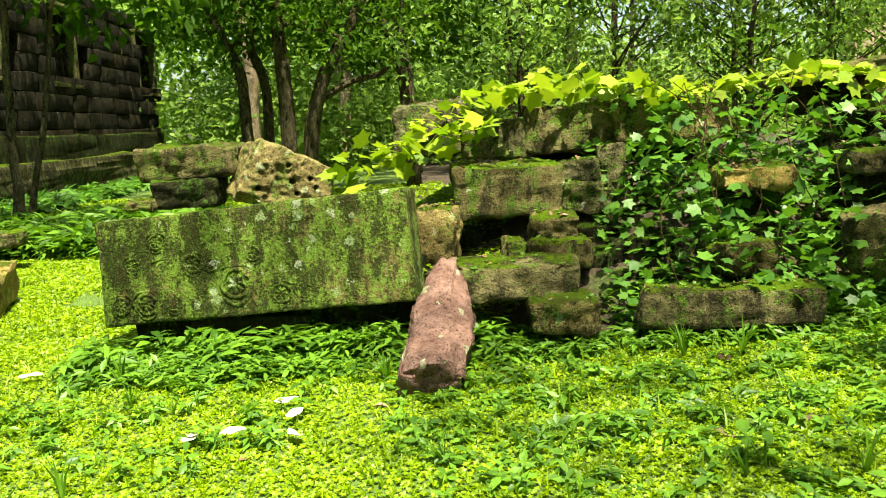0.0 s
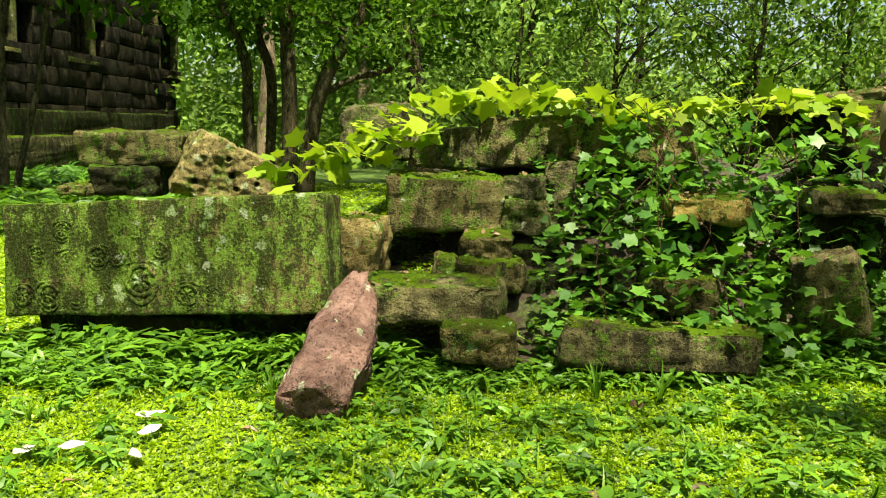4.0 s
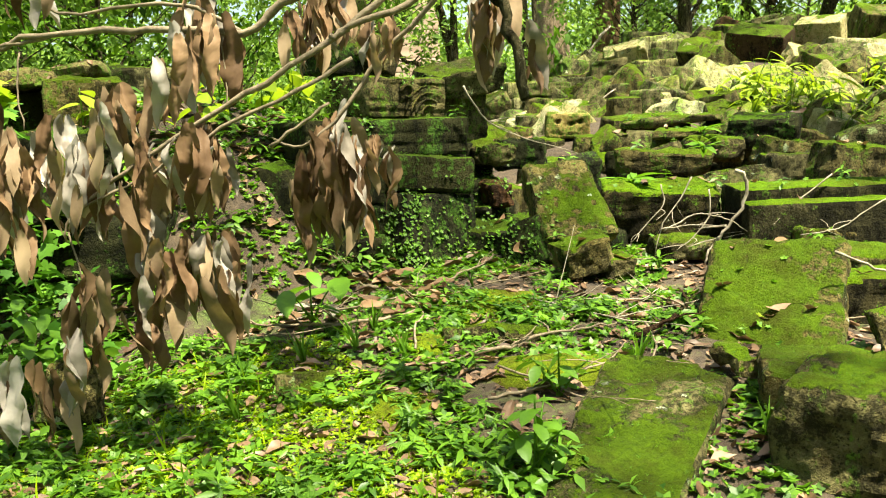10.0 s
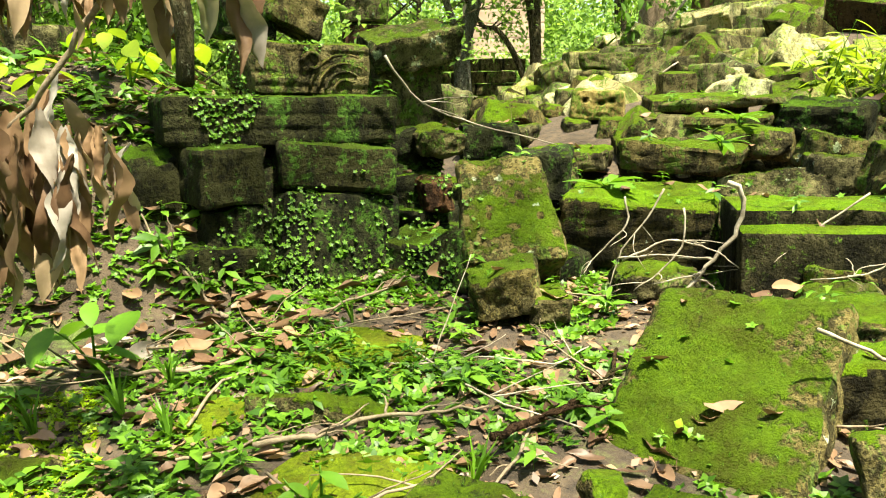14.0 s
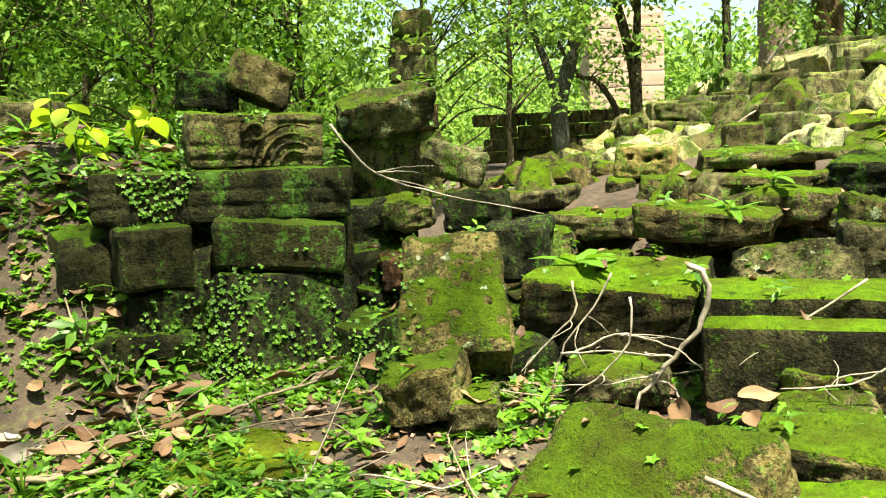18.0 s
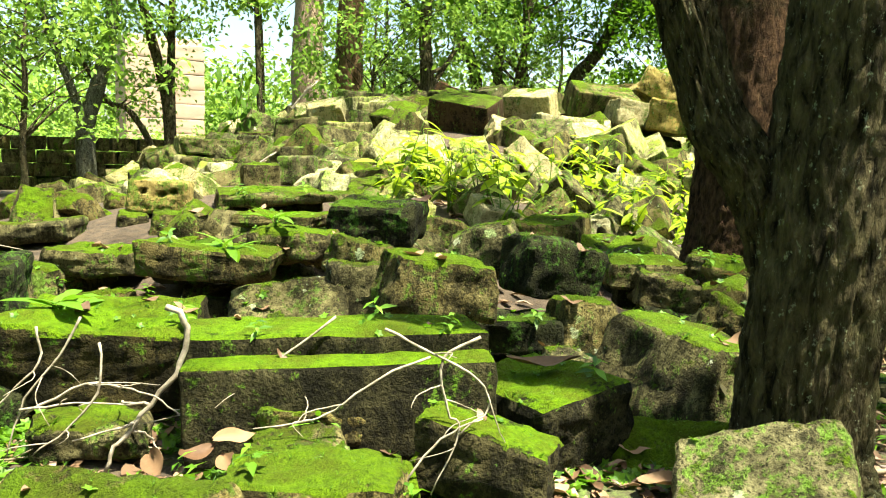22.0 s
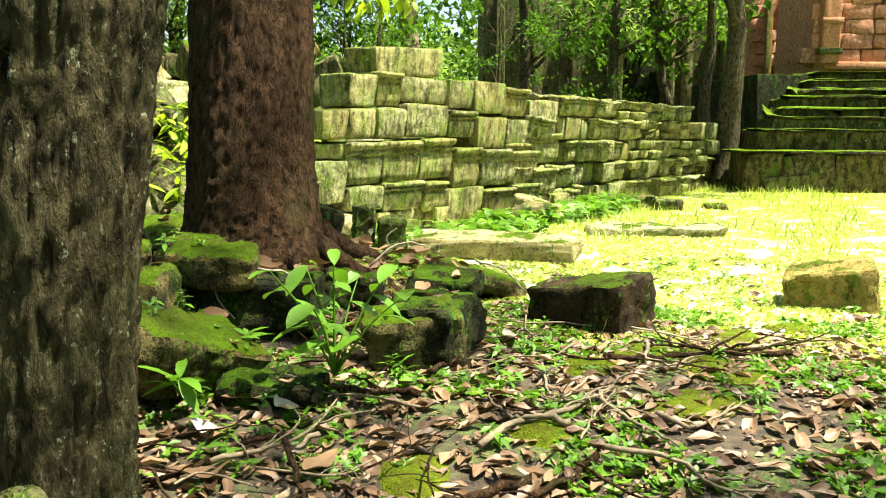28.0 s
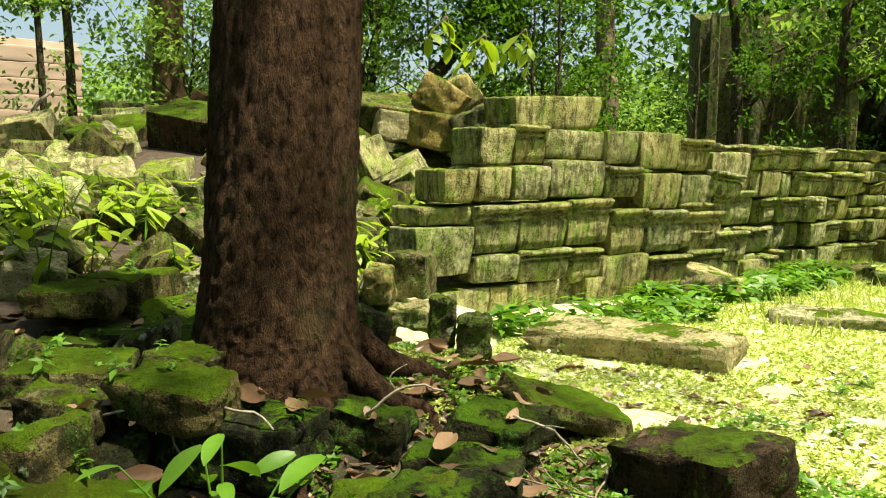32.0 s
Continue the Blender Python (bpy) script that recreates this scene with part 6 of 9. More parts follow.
hang_leaf(3.05, 4.34, 1.38, 0.24, 2)
hang_leaf(3.05, 4.47, 1.37, 0.32, 5)
hang_leaf(3.03, 4.33, 1.27, 0.31, 0)
hang_leaf(2.99, 4.37, 1.26, 0.33, 1)
hang_leaf(3.11, 4.39, 1.45, 0.27, 1)
hang_leaf(3.10, 4.29, 1.39, 0.36, 2)
hang_leaf(3.08, 4.46, 1.35, 0.27, 3)
hang_leaf(3.08, 4.36, 1.34, 0.33, 2)
hang_leaf(3.08, 4.36, 1.23, 0.28, 0)
hang_leaf(3.11, 4.51, 1.19, 0.28, 3)
hang_leaf(3.12, 4.33, 1.09, 0.24, 2)
hang_leaf(3.22, 4.47, 1.43, 0.24, 3)
hang_leaf(3.16, 4.31, 1.38, 0.23, 0)
hang_leaf(3.22, 4.46, 1.34, 0.24, 3)
hang_leaf(3.17, 4.35, 1.32, 0.25, 2)
hang_leaf(3.21, 4.33, 1.32, 0.29, 0)
hang_leaf(3.28, 4.32, 1.50, 0.22, 2)
hang_leaf(3.27, 4.27, 1.50, 0.22, 1)
hang_leaf(3.35, 4.37, 1.50, 0.22, 5)
hang_leaf(3.31, 4.28, 1.50, 0.22, 3)
hang_leaf(3.34, 4.21, 1.41, 0.36, 5)
hang_leaf(3.32, 4.19, 1.38, 0.30, 5)
hang_leaf(3.36, 4.21, 1.39, 0.35, 3)
hang_leaf(3.33, 4.11, 1.27, 0.23, 3)
hang_leaf(3.33, 4.27, 1.23, 0.24, 0)
hang_leaf(3.41, 4.16, 1.31, 0.31, 4)
hang_leaf(3.47, 4.26, 1.28, 0.25, 0)
hang_leaf(3.41, 4.16, 1.31, 0.31, 2)
hang_leaf(3.44, 4.09, 1.30, 0.31, 5)
hang_leaf(3.48, 4.30, 1.55, 0.27, 3)
hang_leaf(3.47, 4.21, 1.53, 0.22, 3)
hang_leaf(3.45, 4.09, 1.54, 0.27, 5)
hang_leaf(3.52, 4.13, 1.61, 0.27, 1)
hang_leaf(3.50, 4.13, 1.60, 0.23, 2)
hang_leaf(3.55, 4.12, 1.61, 0.27, 1)
hang_leaf(3.55, 4.13, 1.59, 0.24, 3)
hang_leaf(3.55, 4.03, 1.38, 0.23, 2)
hang_leaf(3.59, 4.04, 1.39, 0.37, 1)
hang_leaf(3.60, 4.07, 1.35, 0.25, 4)
hang_leaf(3.60, 4.10, 1.31, 0.26, 1)
hang_leaf(3.60, 4.12, 1.34, 0.31, 3)
hang_leaf(3.55, 4.03, 1.33, 0.30, 1)
hang_leaf(3.56, 4.10, 1.11, 0.27, 3)
hang_leaf(3.57, 4.06, 1.11, 0.27, 5)
hang_leaf(3.52, 4.06, 1.11, 0.27, 1)
hang_leaf(3.55, 4.04, 1.11, 0.26, 3)
hang_leaf(3.53, 3.94, 0.91, 0.24, 4)
hang_leaf(3.50, 3.93, 0.86, 0.25, 5)
hang_leaf(3.53, 4.06, 0.87, 0.37, 4)
hang_leaf(3.54, 4.06, 0.71, 0.25, 1)
hang_leaf(3.56, 4.10, 0.75, 0.35, 1)
hang_leaf(3.57, 3.98, 1.38, 0.19, 1)
hang_leaf(3.62, 4.16, 1.37, 0.19, 2)
hang_leaf(3.61, 4.04, 1.37, 0.19, 3)
hang_leaf(3.73, 3.97, 1.70, 0.26, 4)
hang_leaf(3.71, 4.17, 1.71, 0.26, 4)
hang_leaf(3.66, 4.04, 1.71, 0.27, 3)
hang_leaf(3.84, 4.09, 2.02, 0.29, 3)
hang_leaf(3.82, 4.01, 1.98, 0.35, 0)
hang_leaf(3.89, 4.09, 1.95, 0.24, 3)
hang_leaf(3.81, 4.10, 1.92, 0.35, 3)
hang_leaf(3.78, 3.94, 1.82, 0.26, 2)
hang_leaf(3.73, 3.94, 1.79, 0.23, 4)
hang_leaf(3.73, 4.01, 1.84, 0.35, 5)
hang_leaf(3.83, 3.95, 1.98, 0.26, 4)
hang_leaf(3.90, 4.01, 1.97, 0.23, 5)
hang_leaf(3.86, 4.05, 1.95, 0.33, 1)
hang_leaf(3.86, 4.07, 1.95, 0.36, 5)
hang_leaf(3.82, 3.93, 1.84, 0.24, 2)
hang_leaf(3.85, 3.93, 1.86, 0.30, 4)
hang_leaf(3.76, 3.96, 1.48, 0.31, 1)
hang_leaf(3.73, 3.87, 1.45, 0.28, 1)
hang_leaf(3.75, 4.01, 1.42, 0.23, 0)
hang_leaf(3.67, 3.94, 1.39, 0.26, 3)
hang_leaf(3.77, 4.08, 1.45, 0.38, 4)
hang_leaf(3.71, 3.99, 1.35, 0.27, 4)
hang_leaf(3.82, 4.04, 1.43, 0.27, 3)
hang_leaf(3.82, 4.01, 1.43, 0.34, 3)
hang_leaf(3.82, 3.96, 1.38, 0.27, 4)
hang_leaf(3.76, 3.87, 1.42, 0.35, 0)
hang_leaf(3.85, 4.04, 1.39, 0.32, 4)
hang_leaf(3.84, 4.00, 1.43, 0.37, 2)
hang_leaf(3.81, 3.88, 1.35, 0.19, 3)
hang_leaf(3.89, 3.95, 1.34, 0.19, 5)
hang_leaf(3.83, 3.83, 1.35, 0.19, 2)
hang_leaf(3.82, 3.91, 1.34, 0.19, 1)
hang_leaf(3.63, 4.03, 0.93, 0.24, 4)
hang_leaf(3.57, 3.89, 0.95, 0.24, 4)
hang_leaf(3.64, 3.97, 0.94, 0.24, 5)
hang_leaf(3.62, 3.96, 0.94, 0.24, 1)
hang_leaf(3.68, 3.94, 1.03, 0.25, 2)
hang_leaf(3.74, 3.88, 1.00, 0.27, 3)
hang_leaf(3.66, 3.85, 1.00, 0.25, 4)
hang_leaf(3.73, 3.97, 0.96, 0.26, 1)
hang_leaf(3.71, 3.96, 1.02, 0.37, 2)
hang_leaf(3.74, 3.98, 1.01, 0.37, 5)
hang_leaf(3.86, 3.95, 0.99, 0.27, 1)
hang_leaf(3.79, 3.81, 0.98, 0.23, 3)
hang_leaf(3.83, 3.91, 0.98, 0.31, 5)
hang_leaf(3.81, 3.93, 0.99, 0.36, 1)
hang_leaf(3.79, 3.89, 0.97, 0.33, 5)
hang_leaf(3.81, 3.97, 0.88, 0.27, 1)
hang_leaf(3.79, 3.73, 0.90, 0.31, 1)
hang_leaf(3.90, 3.83, 0.88, 0.31, 5)
hang_leaf(3.89, 3.87, 0.87, 0.31, 1)
hang_leaf(3.82, 3.80, 0.86, 0.28, 4)
hang_leaf(3.87, 3.85, 1.86, 0.34, 1)
hang_leaf(3.93, 4.06, 1.86, 0.28, 5)
hang_leaf(3.96, 3.97, 1.83, 0.28, 2)
hang_leaf(3.30, 4.06, 0.92, 0.25, 2)
hang_leaf(3.30, 4.13, 0.86, 0.27, 5)
hang_leaf(3.29, 4.15, 0.86, 0.30, 1)
hang_leaf(3.33, 4.12, 0.85, 0.38, 0)
hang_leaf(3.35, 4.19, 0.76, 0.29, 4)
hang_leaf(3.31, 4.17, 0.69, 0.25, 0)
hang_leaf(3.26, 4.08, 0.65, 0.34, 3)
hang_leaf(3.23, 4.06, 0.63, 0.26, 5)
hang_leaf(3.23, 4.05, 0.59, 0.22, 1)
hang_leaf(3.26, 4.22, 0.60, 0.32, 5)
hang_leaf(3.00, 4.33, 0.51, 0.32, 3)
hang_leaf(3.03, 4.26, 0.53, 0.36, 5)
hang_leaf(2.97, 4.32, 0.42, 0.23, 1)
hang_leaf(3.11, 4.17, 0.53, 0.23, 1)
hang_leaf(3.14, 4.29, 0.44, 0.24, 1)
hang_leaf(3.15, 4.30, 0.48, 0.33, 1)
hang_leaf(2.88, 4.49, 0.47, 0.31, 2)
hang_leaf(2.85, 4.40, 0.36, 0.32, 0)
hang_leaf(2.84, 4.40, 0.34, 0.36, 4)
hang_leaf(4.40, 4.44, 1.94, 0.22, 4)
hang_leaf(4.42, 4.46, 1.95, 0.22, 1)
hang_leaf(4.52, 4.59, 1.97, 0.22, 1)
hang_leaf(4.42, 4.52, 1.95, 0.22, 1)
hang_leaf(4.48, 4.42, 2.00, 0.30, 2)
hang_leaf(4.48, 4.49, 2.01, 0.30, 1)
hang_leaf(4.49, 4.51, 2.01, 0.31, 5)
hang_leaf(4.50, 4.53, 1.98, 0.27, 1)
hang_leaf(4.52, 4.38, 2.11, 0.32, 2)
hang_leaf(4.60, 4.52, 2.09, 0.31, 5)
hang_leaf(4.64, 4.54, 2.05, 0.28, 3)
hang_leaf(4.56, 4.47, 1.98, 0.25, 3)
hang_leaf(4.56, 4.49, 2.06, 0.37, 3)
hang_leaf(4.52, 4.42, 1.98, 0.34, 4)
hang_leaf(4.68, 4.45, 2.13, 0.29, 5)
hang_leaf(4.61, 4.39, 2.12, 0.29, 2)
hang_leaf(4.71, 4.46, 2.14, 0.29, 1)
hang_leaf(4.59, 4.33, 2.11, 0.29, 0)
hang_leaf(4.36, 4.36, 1.27, 0.36, 2)
hang_leaf(4.39, 4.54, 1.22, 0.28, 4)
hang_leaf(4.41, 4.48, 1.19, 0.27, 1)
hang_leaf(4.36, 4.47, 1.13, 0.25, 0)
hang_leaf(4.35, 4.39, 1.12, 0.31, 4)
hang_leaf(4.34, 4.41, 1.16, 0.36, 2)
hang_leaf(4.45, 4.39, 1.39, 0.30, 1)
hang_leaf(4.39, 4.32, 1.38, 0.28, 2)
hang_leaf(4.45, 4.38, 1.31, 0.24, 4)
hang_leaf(4.47, 4.48, 1.29, 0.34, 4)
hang_leaf(4.50, 4.43, 1.27, 0.36, 4)
hang_leaf(4.45, 4.37, 1.23, 0.36, 4)
hang_leaf(4.42, 4.43, 1.21, 0.36, 4)
hang_leaf(4.60, 4.37, 1.52, 0.27, 5)
hang_leaf(4.57, 4.41, 1.46, 0.33, 2)
hang_leaf(4.55, 4.45, 1.43, 0.36, 1)
hang_leaf(4.57, 4.41, 1.32, 0.30, 4)
hang_leaf(4.48, 4.28, 1.32, 0.34, 4)
hang_leaf(4.54, 4.43, 1.18, 0.24, 5)
hang_leaf(4.50, 4.35, 1.25, 0.38, 4)
hang_leaf(4.50, 4.34, 1.17, 0.34, 0)
hang_leaf(4.56, 4.25, 1.40, 0.34, 5)
hang_leaf(4.62, 4.28, 1.34, 0.31, 5)
hang_leaf(4.66, 4.33, 1.34, 0.36, 1)
hang_leaf(4.59, 4.28, 1.25, 0.27, 2)
hang_leaf(4.63, 4.31, 1.21, 0.26, 5)
hang_leaf(4.59, 4.28, 1.13, 0.26, 5)
hang_leaf(4.62, 4.33, 1.15, 0.32, 2)
hang_leaf(4.63, 4.22, 1.25, 0.37, 2)
hang_leaf(4.61, 4.22, 1.20, 0.31, 5)
hang_leaf(4.56, 4.23, 1.18, 0.33, 0)
hang_leaf(4.61, 4.23, 1.18, 0.36, 2)
hang_leaf(4.70, 4.29, 1.34, 0.19, 4)
hang_leaf(4.73, 4.30, 1.34, 0.19, 3)
hang_leaf(4.72, 4.30, 1.34, 0.19, 1)
hang_leaf(4.80, 4.27, 1.28, 0.25, 3)
hang_leaf(4.75, 4.20, 1.28, 0.31, 2)
hang_leaf(4.77, 4.22, 1.28, 0.31, 4)
hang_leaf(4.80, 4.38, 1.90, 0.22, 1)
hang_leaf(4.84, 4.30, 1.89, 0.22, 4)
hang_leaf(4.70, 4.25, 1.88, 0.22, 2)
hang_leaf(4.70, 4.21, 1.88, 0.22, 5)
hang_leaf(4.72, 4.33, 1.89, 0.22, 2)
hang_leaf(4.79, 4.21, 1.91, 0.19, 4)
hang_leaf(4.75, 4.17, 1.91, 0.19, 4)
hang_leaf(4.85, 4.30, 1.92, 0.19, 2)
hang_leaf(4.87, 3.59, 1.88, 0.31, 1)
hang_leaf(4.94, 3.61, 1.88, 0.27, 5)
hang_leaf(5.01, 3.65, 1.87, 0.27, 3)
hang_leaf(4.98, 3.70, 1.89, 0.30, 1)
hang_leaf(4.91, 3.58, 1.88, 0.31, 1)
hang_leaf(4.95, 3.66, 2.02, 0.29, 5)
hang_leaf(4.94, 3.53, 2.01, 0.29, 4)
hang_leaf(4.96, 3.59, 2.02, 0.29, 1)
hang_leaf(4.92, 3.53, 2.00, 0.29, 2)
hang_leaf(5.12, 3.53, 1.81, 0.29, 2)
hang_leaf(5.05, 3.44, 1.80, 0.28, 5)
hang_leaf(5.07, 3.42, 1.74, 0.23, 0)
hang_leaf(5.07, 3.61, 1.92, 0.22, 0)
hang_leaf(4.99, 3.55, 1.91, 0.22, 4)
hang_leaf(4.92, 3.50, 1.90, 0.22, 1)
hang_leaf(3.09, 4.63, 2.13, 0.24, 3)
hang_leaf(3.09, 4.58, 2.12, 0.30, 1)
hang_leaf(3.02, 4.48, 2.05, 0.24, 5)
hang_leaf(3.09, 4.67, 2.12, 0.33, 2)
hang_leaf(3.07, 4.51, 2.08, 0.32, 1)
hang_leaf(2.99, 4.50, 2.06, 0.24, 1)
hang_leaf(3.03, 4.58, 2.08, 0.24, 1)
hang_leaf(3.02, 4.67, 2.09, 0.24, 3)
hang_leaf(3.26, 4.41, 2.10, 0.24, 0)
hang_leaf(3.31, 4.51, 2.11, 0.24, 3)
hang_leaf(3.29, 4.36, 2.09, 0.24, 1)
hang_leaf(3.30, 4.41, 2.10, 0.24, 5)
hang_leaf(2.07, 3.75, 1.79, 0.29, 2)
hang_leaf(2.09, 3.78, 1.80, 0.36, 1)
hang_leaf(2.04, 3.81, 1.76, 0.29, 2)
hang_leaf(2.02, 3.78, 1.80, 0.38, 4)
hang_leaf(2.06, 3.81, 1.71, 0.26, 3)
hang_leaf(2.04, 3.71, 1.69, 0.28, 2)
hang_leaf(2.12, 3.81, 1.74, 0.26, 3)
hang_leaf(2.08, 3.65, 1.72, 0.27, 4)
hang_leaf(2.06, 3.65, 1.70, 0.26, 2)
hang_leaf(2.10, 3.72, 1.73, 0.29, 5)
hang_leaf(2.12, 3.65, 1.88, 0.30, 4)
hang_leaf(2.14, 3.63, 1.83, 0.27, 3)
hang_leaf(2.14, 3.68, 1.82, 0.30, 4)
hang_leaf(2.17, 3.80, 1.82, 0.30, 5)
hang_leaf(2.13, 3.75, 1.76, 0.29, 4)
hang_leaf(2.22, 3.77, 1.88, 0.36, 2)
hang_leaf(2.17, 3.62, 1.82, 0.29, 1)
hang_leaf(2.16, 3.68, 1.77, 0.26, 5)
hang_leaf(2.20, 3.75, 1.77, 0.29, 3)
hang_leaf(2.24, 3.70, 1.79, 0.35, 4)
hang_leaf(2.18, 3.57, 1.72, 0.33, 5)
hang_leaf(2.14, 3.57, 1.50, 0.38, 2)
hang_leaf(2.21, 3.69, 1.47, 0.34, 4)
hang_leaf(2.17, 3.55, 1.40, 0.23, 1)
hang_leaf(2.22, 3.70, 1.35, 0.25, 4)
hang_leaf(2.16, 3.55, 1.37, 0.32, 1)
hang_leaf(2.23, 3.68, 1.65, 0.30, 0)
hang_leaf(2.23, 3.63, 1.61, 0.30, 2)
hang_leaf(2.24, 3.66, 1.55, 0.35, 0)
hang_leaf(2.29, 3.67, 1.49, 0.34, 3)
hang_leaf(2.23, 3.63, 1.48, 0.35, 3)
hang_leaf(2.23, 3.53, 1.37, 0.27, 5)
hang_leaf(2.31, 3.60, 1.89, 0.20, 0)
hang_leaf(2.35, 3.55, 1.88, 0.20, 4)
hang_leaf(2.35, 3.67, 1.90, 0.20, 3)
hang_leaf(2.33, 3.51, 1.64, 0.30, 1)
hang_leaf(2.34, 3.64, 1.64, 0.30, 1)
hang_leaf(2.34, 3.70, 1.64, 0.28, 3)
hang_leaf(2.32, 3.54, 1.64, 0.30, 2)
hang_leaf(2.41, 3.63, 1.57, 0.25, 1)
hang_leaf(2.44, 3.62, 1.52, 0.29, 2)
hang_leaf(2.38, 3.57, 1.47, 0.23, 5)
hang_leaf(2.36, 3.47, 1.47, 0.30, 2)
hang_leaf(2.41, 3.54, 1.50, 0.35, 3)
hang_leaf(2.45, 3.54, 2.13, 0.27, 3)
hang_leaf(2.50, 3.60, 2.11, 0.22, 5)
hang_leaf(2.49, 3.65, 2.15, 0.38, 5)
hang_leaf(2.45, 3.55, 2.08, 0.31, 1)
hang_leaf(2.44, 3.52, 2.12, 0.38, 3)
hang_leaf(2.53, 3.44, 2.12, 0.30, 1)
hang_leaf(2.58, 3.55, 2.15, 0.30, 2)
hang_leaf(2.58, 3.50, 2.14, 0.30, 2)
hang_leaf(2.55, 3.46, 2.13, 0.30, 1)
hang_leaf(2.63, 3.40, 2.12, 0.34, 4)
hang_leaf(2.61, 3.40, 2.10, 0.28, 2)
hang_leaf(2.66, 3.49, 2.12, 0.31, 0)
hang_leaf(2.65, 3.57, 2.15, 0.34, 4)
hang_leaf(2.80, 3.54, 2.18, 0.32, 4)
hang_leaf(2.76, 3.54, 2.18, 0.30, 5)
hang_leaf(2.79, 3.50, 2.18, 0.32, 1)
hang_leaf(2.73, 3.48, 2.10, 0.22, 4)
hang_leaf(2.78, 3.44, 2.11, 0.26, 2)

def limp_leaves():
    """More leaves tucked in among the hanging ones."""
    rng = random.Random(77)
    shape = dry_shape(0.4, 0.27, 45, 9, 1.0, 5)
    pos, eul, size = [], [], []
    for x, y, z, s in LIMP:
        for k in range(rng.choice((0, 1, 1))):
            a = s * rng.uniform(0.75, 1.1)
            pos.append((x + rng.gauss(0, 0.05), y + rng.gauss(0, 0.05), z - a * 0.5 - rng.uniform(-0.02, 0.12)))
            eul.append((rng.uniform(-1.5, 1.5), math.pi / 2 + rng.gauss(0, 0.14), rng.uniform(0, 6.283)))
            size.append(a)
    ob = scatter("leaf_mass", shape, np.array(pos), np.array(eul), np.array(size), DRY_MANY)
    ob.parent = dead_branch
    tagged(ob, "dense dry brown leaves hanging in bunches", kind="stuff")


limp_leaves()

# ---- dead twigs and roots ----
dead_twig([(7.65, 4.62, 0.93), (7.71, 4.57, 0.84), (7.66, 4.57, 0.65), (7.54, 4.62, 0.50), (7.46, 4.66, 0.38), (7.41, 4.67, 0.28)], 0.01445, 0.0077, TWIG, "pale forked dead branch leaning on the stones")
dead_twig([(7.24, 4.93, 0.84), (7.24, 4.90, 0.70), (7.13, 4.95, 0.57), (7.02, 5.00, 0.43)], 0.008075, 0.0028, TWIG, "grey dead twig lying over the stones")
dead_twig([(7.35, 4.74, 0.90), (7.28, 4.77, 0.75), (7.16, 4.82, 0.58), (7.09, 4.83, 0.36)], 0.008075, 0.0028, TWIG, "grey dead twig lying over the stones")
dead_twig([(7.37, 4.60, 0.82), (7.35, 4.58, 0.63), (7.25, 4.63, 0.49), (7.14, 4.68, 0.40)], 0.008075, 0.0028, TWIG, "grey dead twig lying over the stones")
dead_twig([(7.16, 4.81, 0.53), (7.35, 4.71, 0.63), (7.49, 4.61, 0.61), (7.59, 4.55, 0.56), (7.68, 4.47, 0.46)], 0.008075, 0.0028, TWIG, "grey dead twig lying over the stones")
dead_twig([(7.14, 4.82, 0.54), (7.31, 4.72, 0.56), (7.53, 4.58, 0.55)], 0.008075, 0.0028, TWIG, "grey dead twig lying over the stones")
dead_twig([(8.39, 3.55, 0.89), (8.26, 3.62, 0.81), (8.26, 3.59, 0.62), (8.30, 3.56, 0.54), (8.19, 3.59, 0.31)], 0.00935, 0.0028, TWIG, "grey dead twig lying over the stones")
dead_twig([(8.39, 3.83, 0.76), (8.21, 3.93, 0.68), (8.05, 4.01, 0.56), (7.95, 4.07, 0.52), (7.78, 4.17, 0.50)], 0.008075, 0.0028, TWIG, "grey dead twig lying over the stones")
dead_twig([(8.26, 4.29, 0.86), (8.07, 4.38, 0.71), (7.86, 4.49, 0.54), (7.72, 4.56, 0.42)], 0.00765, 0.0028, TWIG, "grey dead twig lying over the stones")
dead_twig([(8.09, 3.75, 0.92), (8.23, 3.64, 0.83), (8.37, 3.54, 0.73), (8.40, 3.51, 0.62), (8.29, 3.56, 0.53)], 0.0085, 0.0028, TWIG, "grey dead twig lying over the stones")
dead_twig([(8.04, 3.63, 0.33), (8.18, 3.57, 0.51), (8.26, 3.52, 0.57), (8.34, 3.48, 0.60)], 0.0068, 0.0028, TWIG, "grey dead twig lying over the stones")
dead_twig([(6.99, 3.36, 0.59), (7.16, 3.28, 0.51), (7.32, 3.20, 0.41), (7.40, 3.13, 0.24), (7.40, 3.10, 0.10)], 0.0119, 0.0028, TWIG, "grey dead twig lying over the stones")
dead_twig([(7.42, 3.17, 0.44), (7.49, 3.12, 0.33), (7.49, 3.09, 0.18), (7.32, 3.15, 0.15)], 0.0068, 0.0028, TWIG, "grey dead twig lying over the stones")
dead_twig([(6.31, 6.05, 1.60), (6.43, 6.07, 1.43), (6.60, 6.09, 1.29), (6.94, 6.16, 1.17), (7.61, 6.31, 1.00)], 0.0119, 0.0028, TWIG, "grey dead twig lying over the stones")
dead_twig([(4.45, 7.28, 0.15), (4.70, 6.86, 0.16), (4.97, 6.20, 0.17), (5.19, 5.32, 0.19)], 0.00765, 0.0028, TWIG, "grey dead twig lying over the stones")
dead_twig([(5.91, 5.48, 0.23), (5.96, 4.99, 0.23), (6.00, 4.41, 0.23), (6.08, 3.99, 0.23), (6.23, 3.66, 0.24)], 0.01105, 0.0028, TWIG, "grey dead twig lying over the stones")
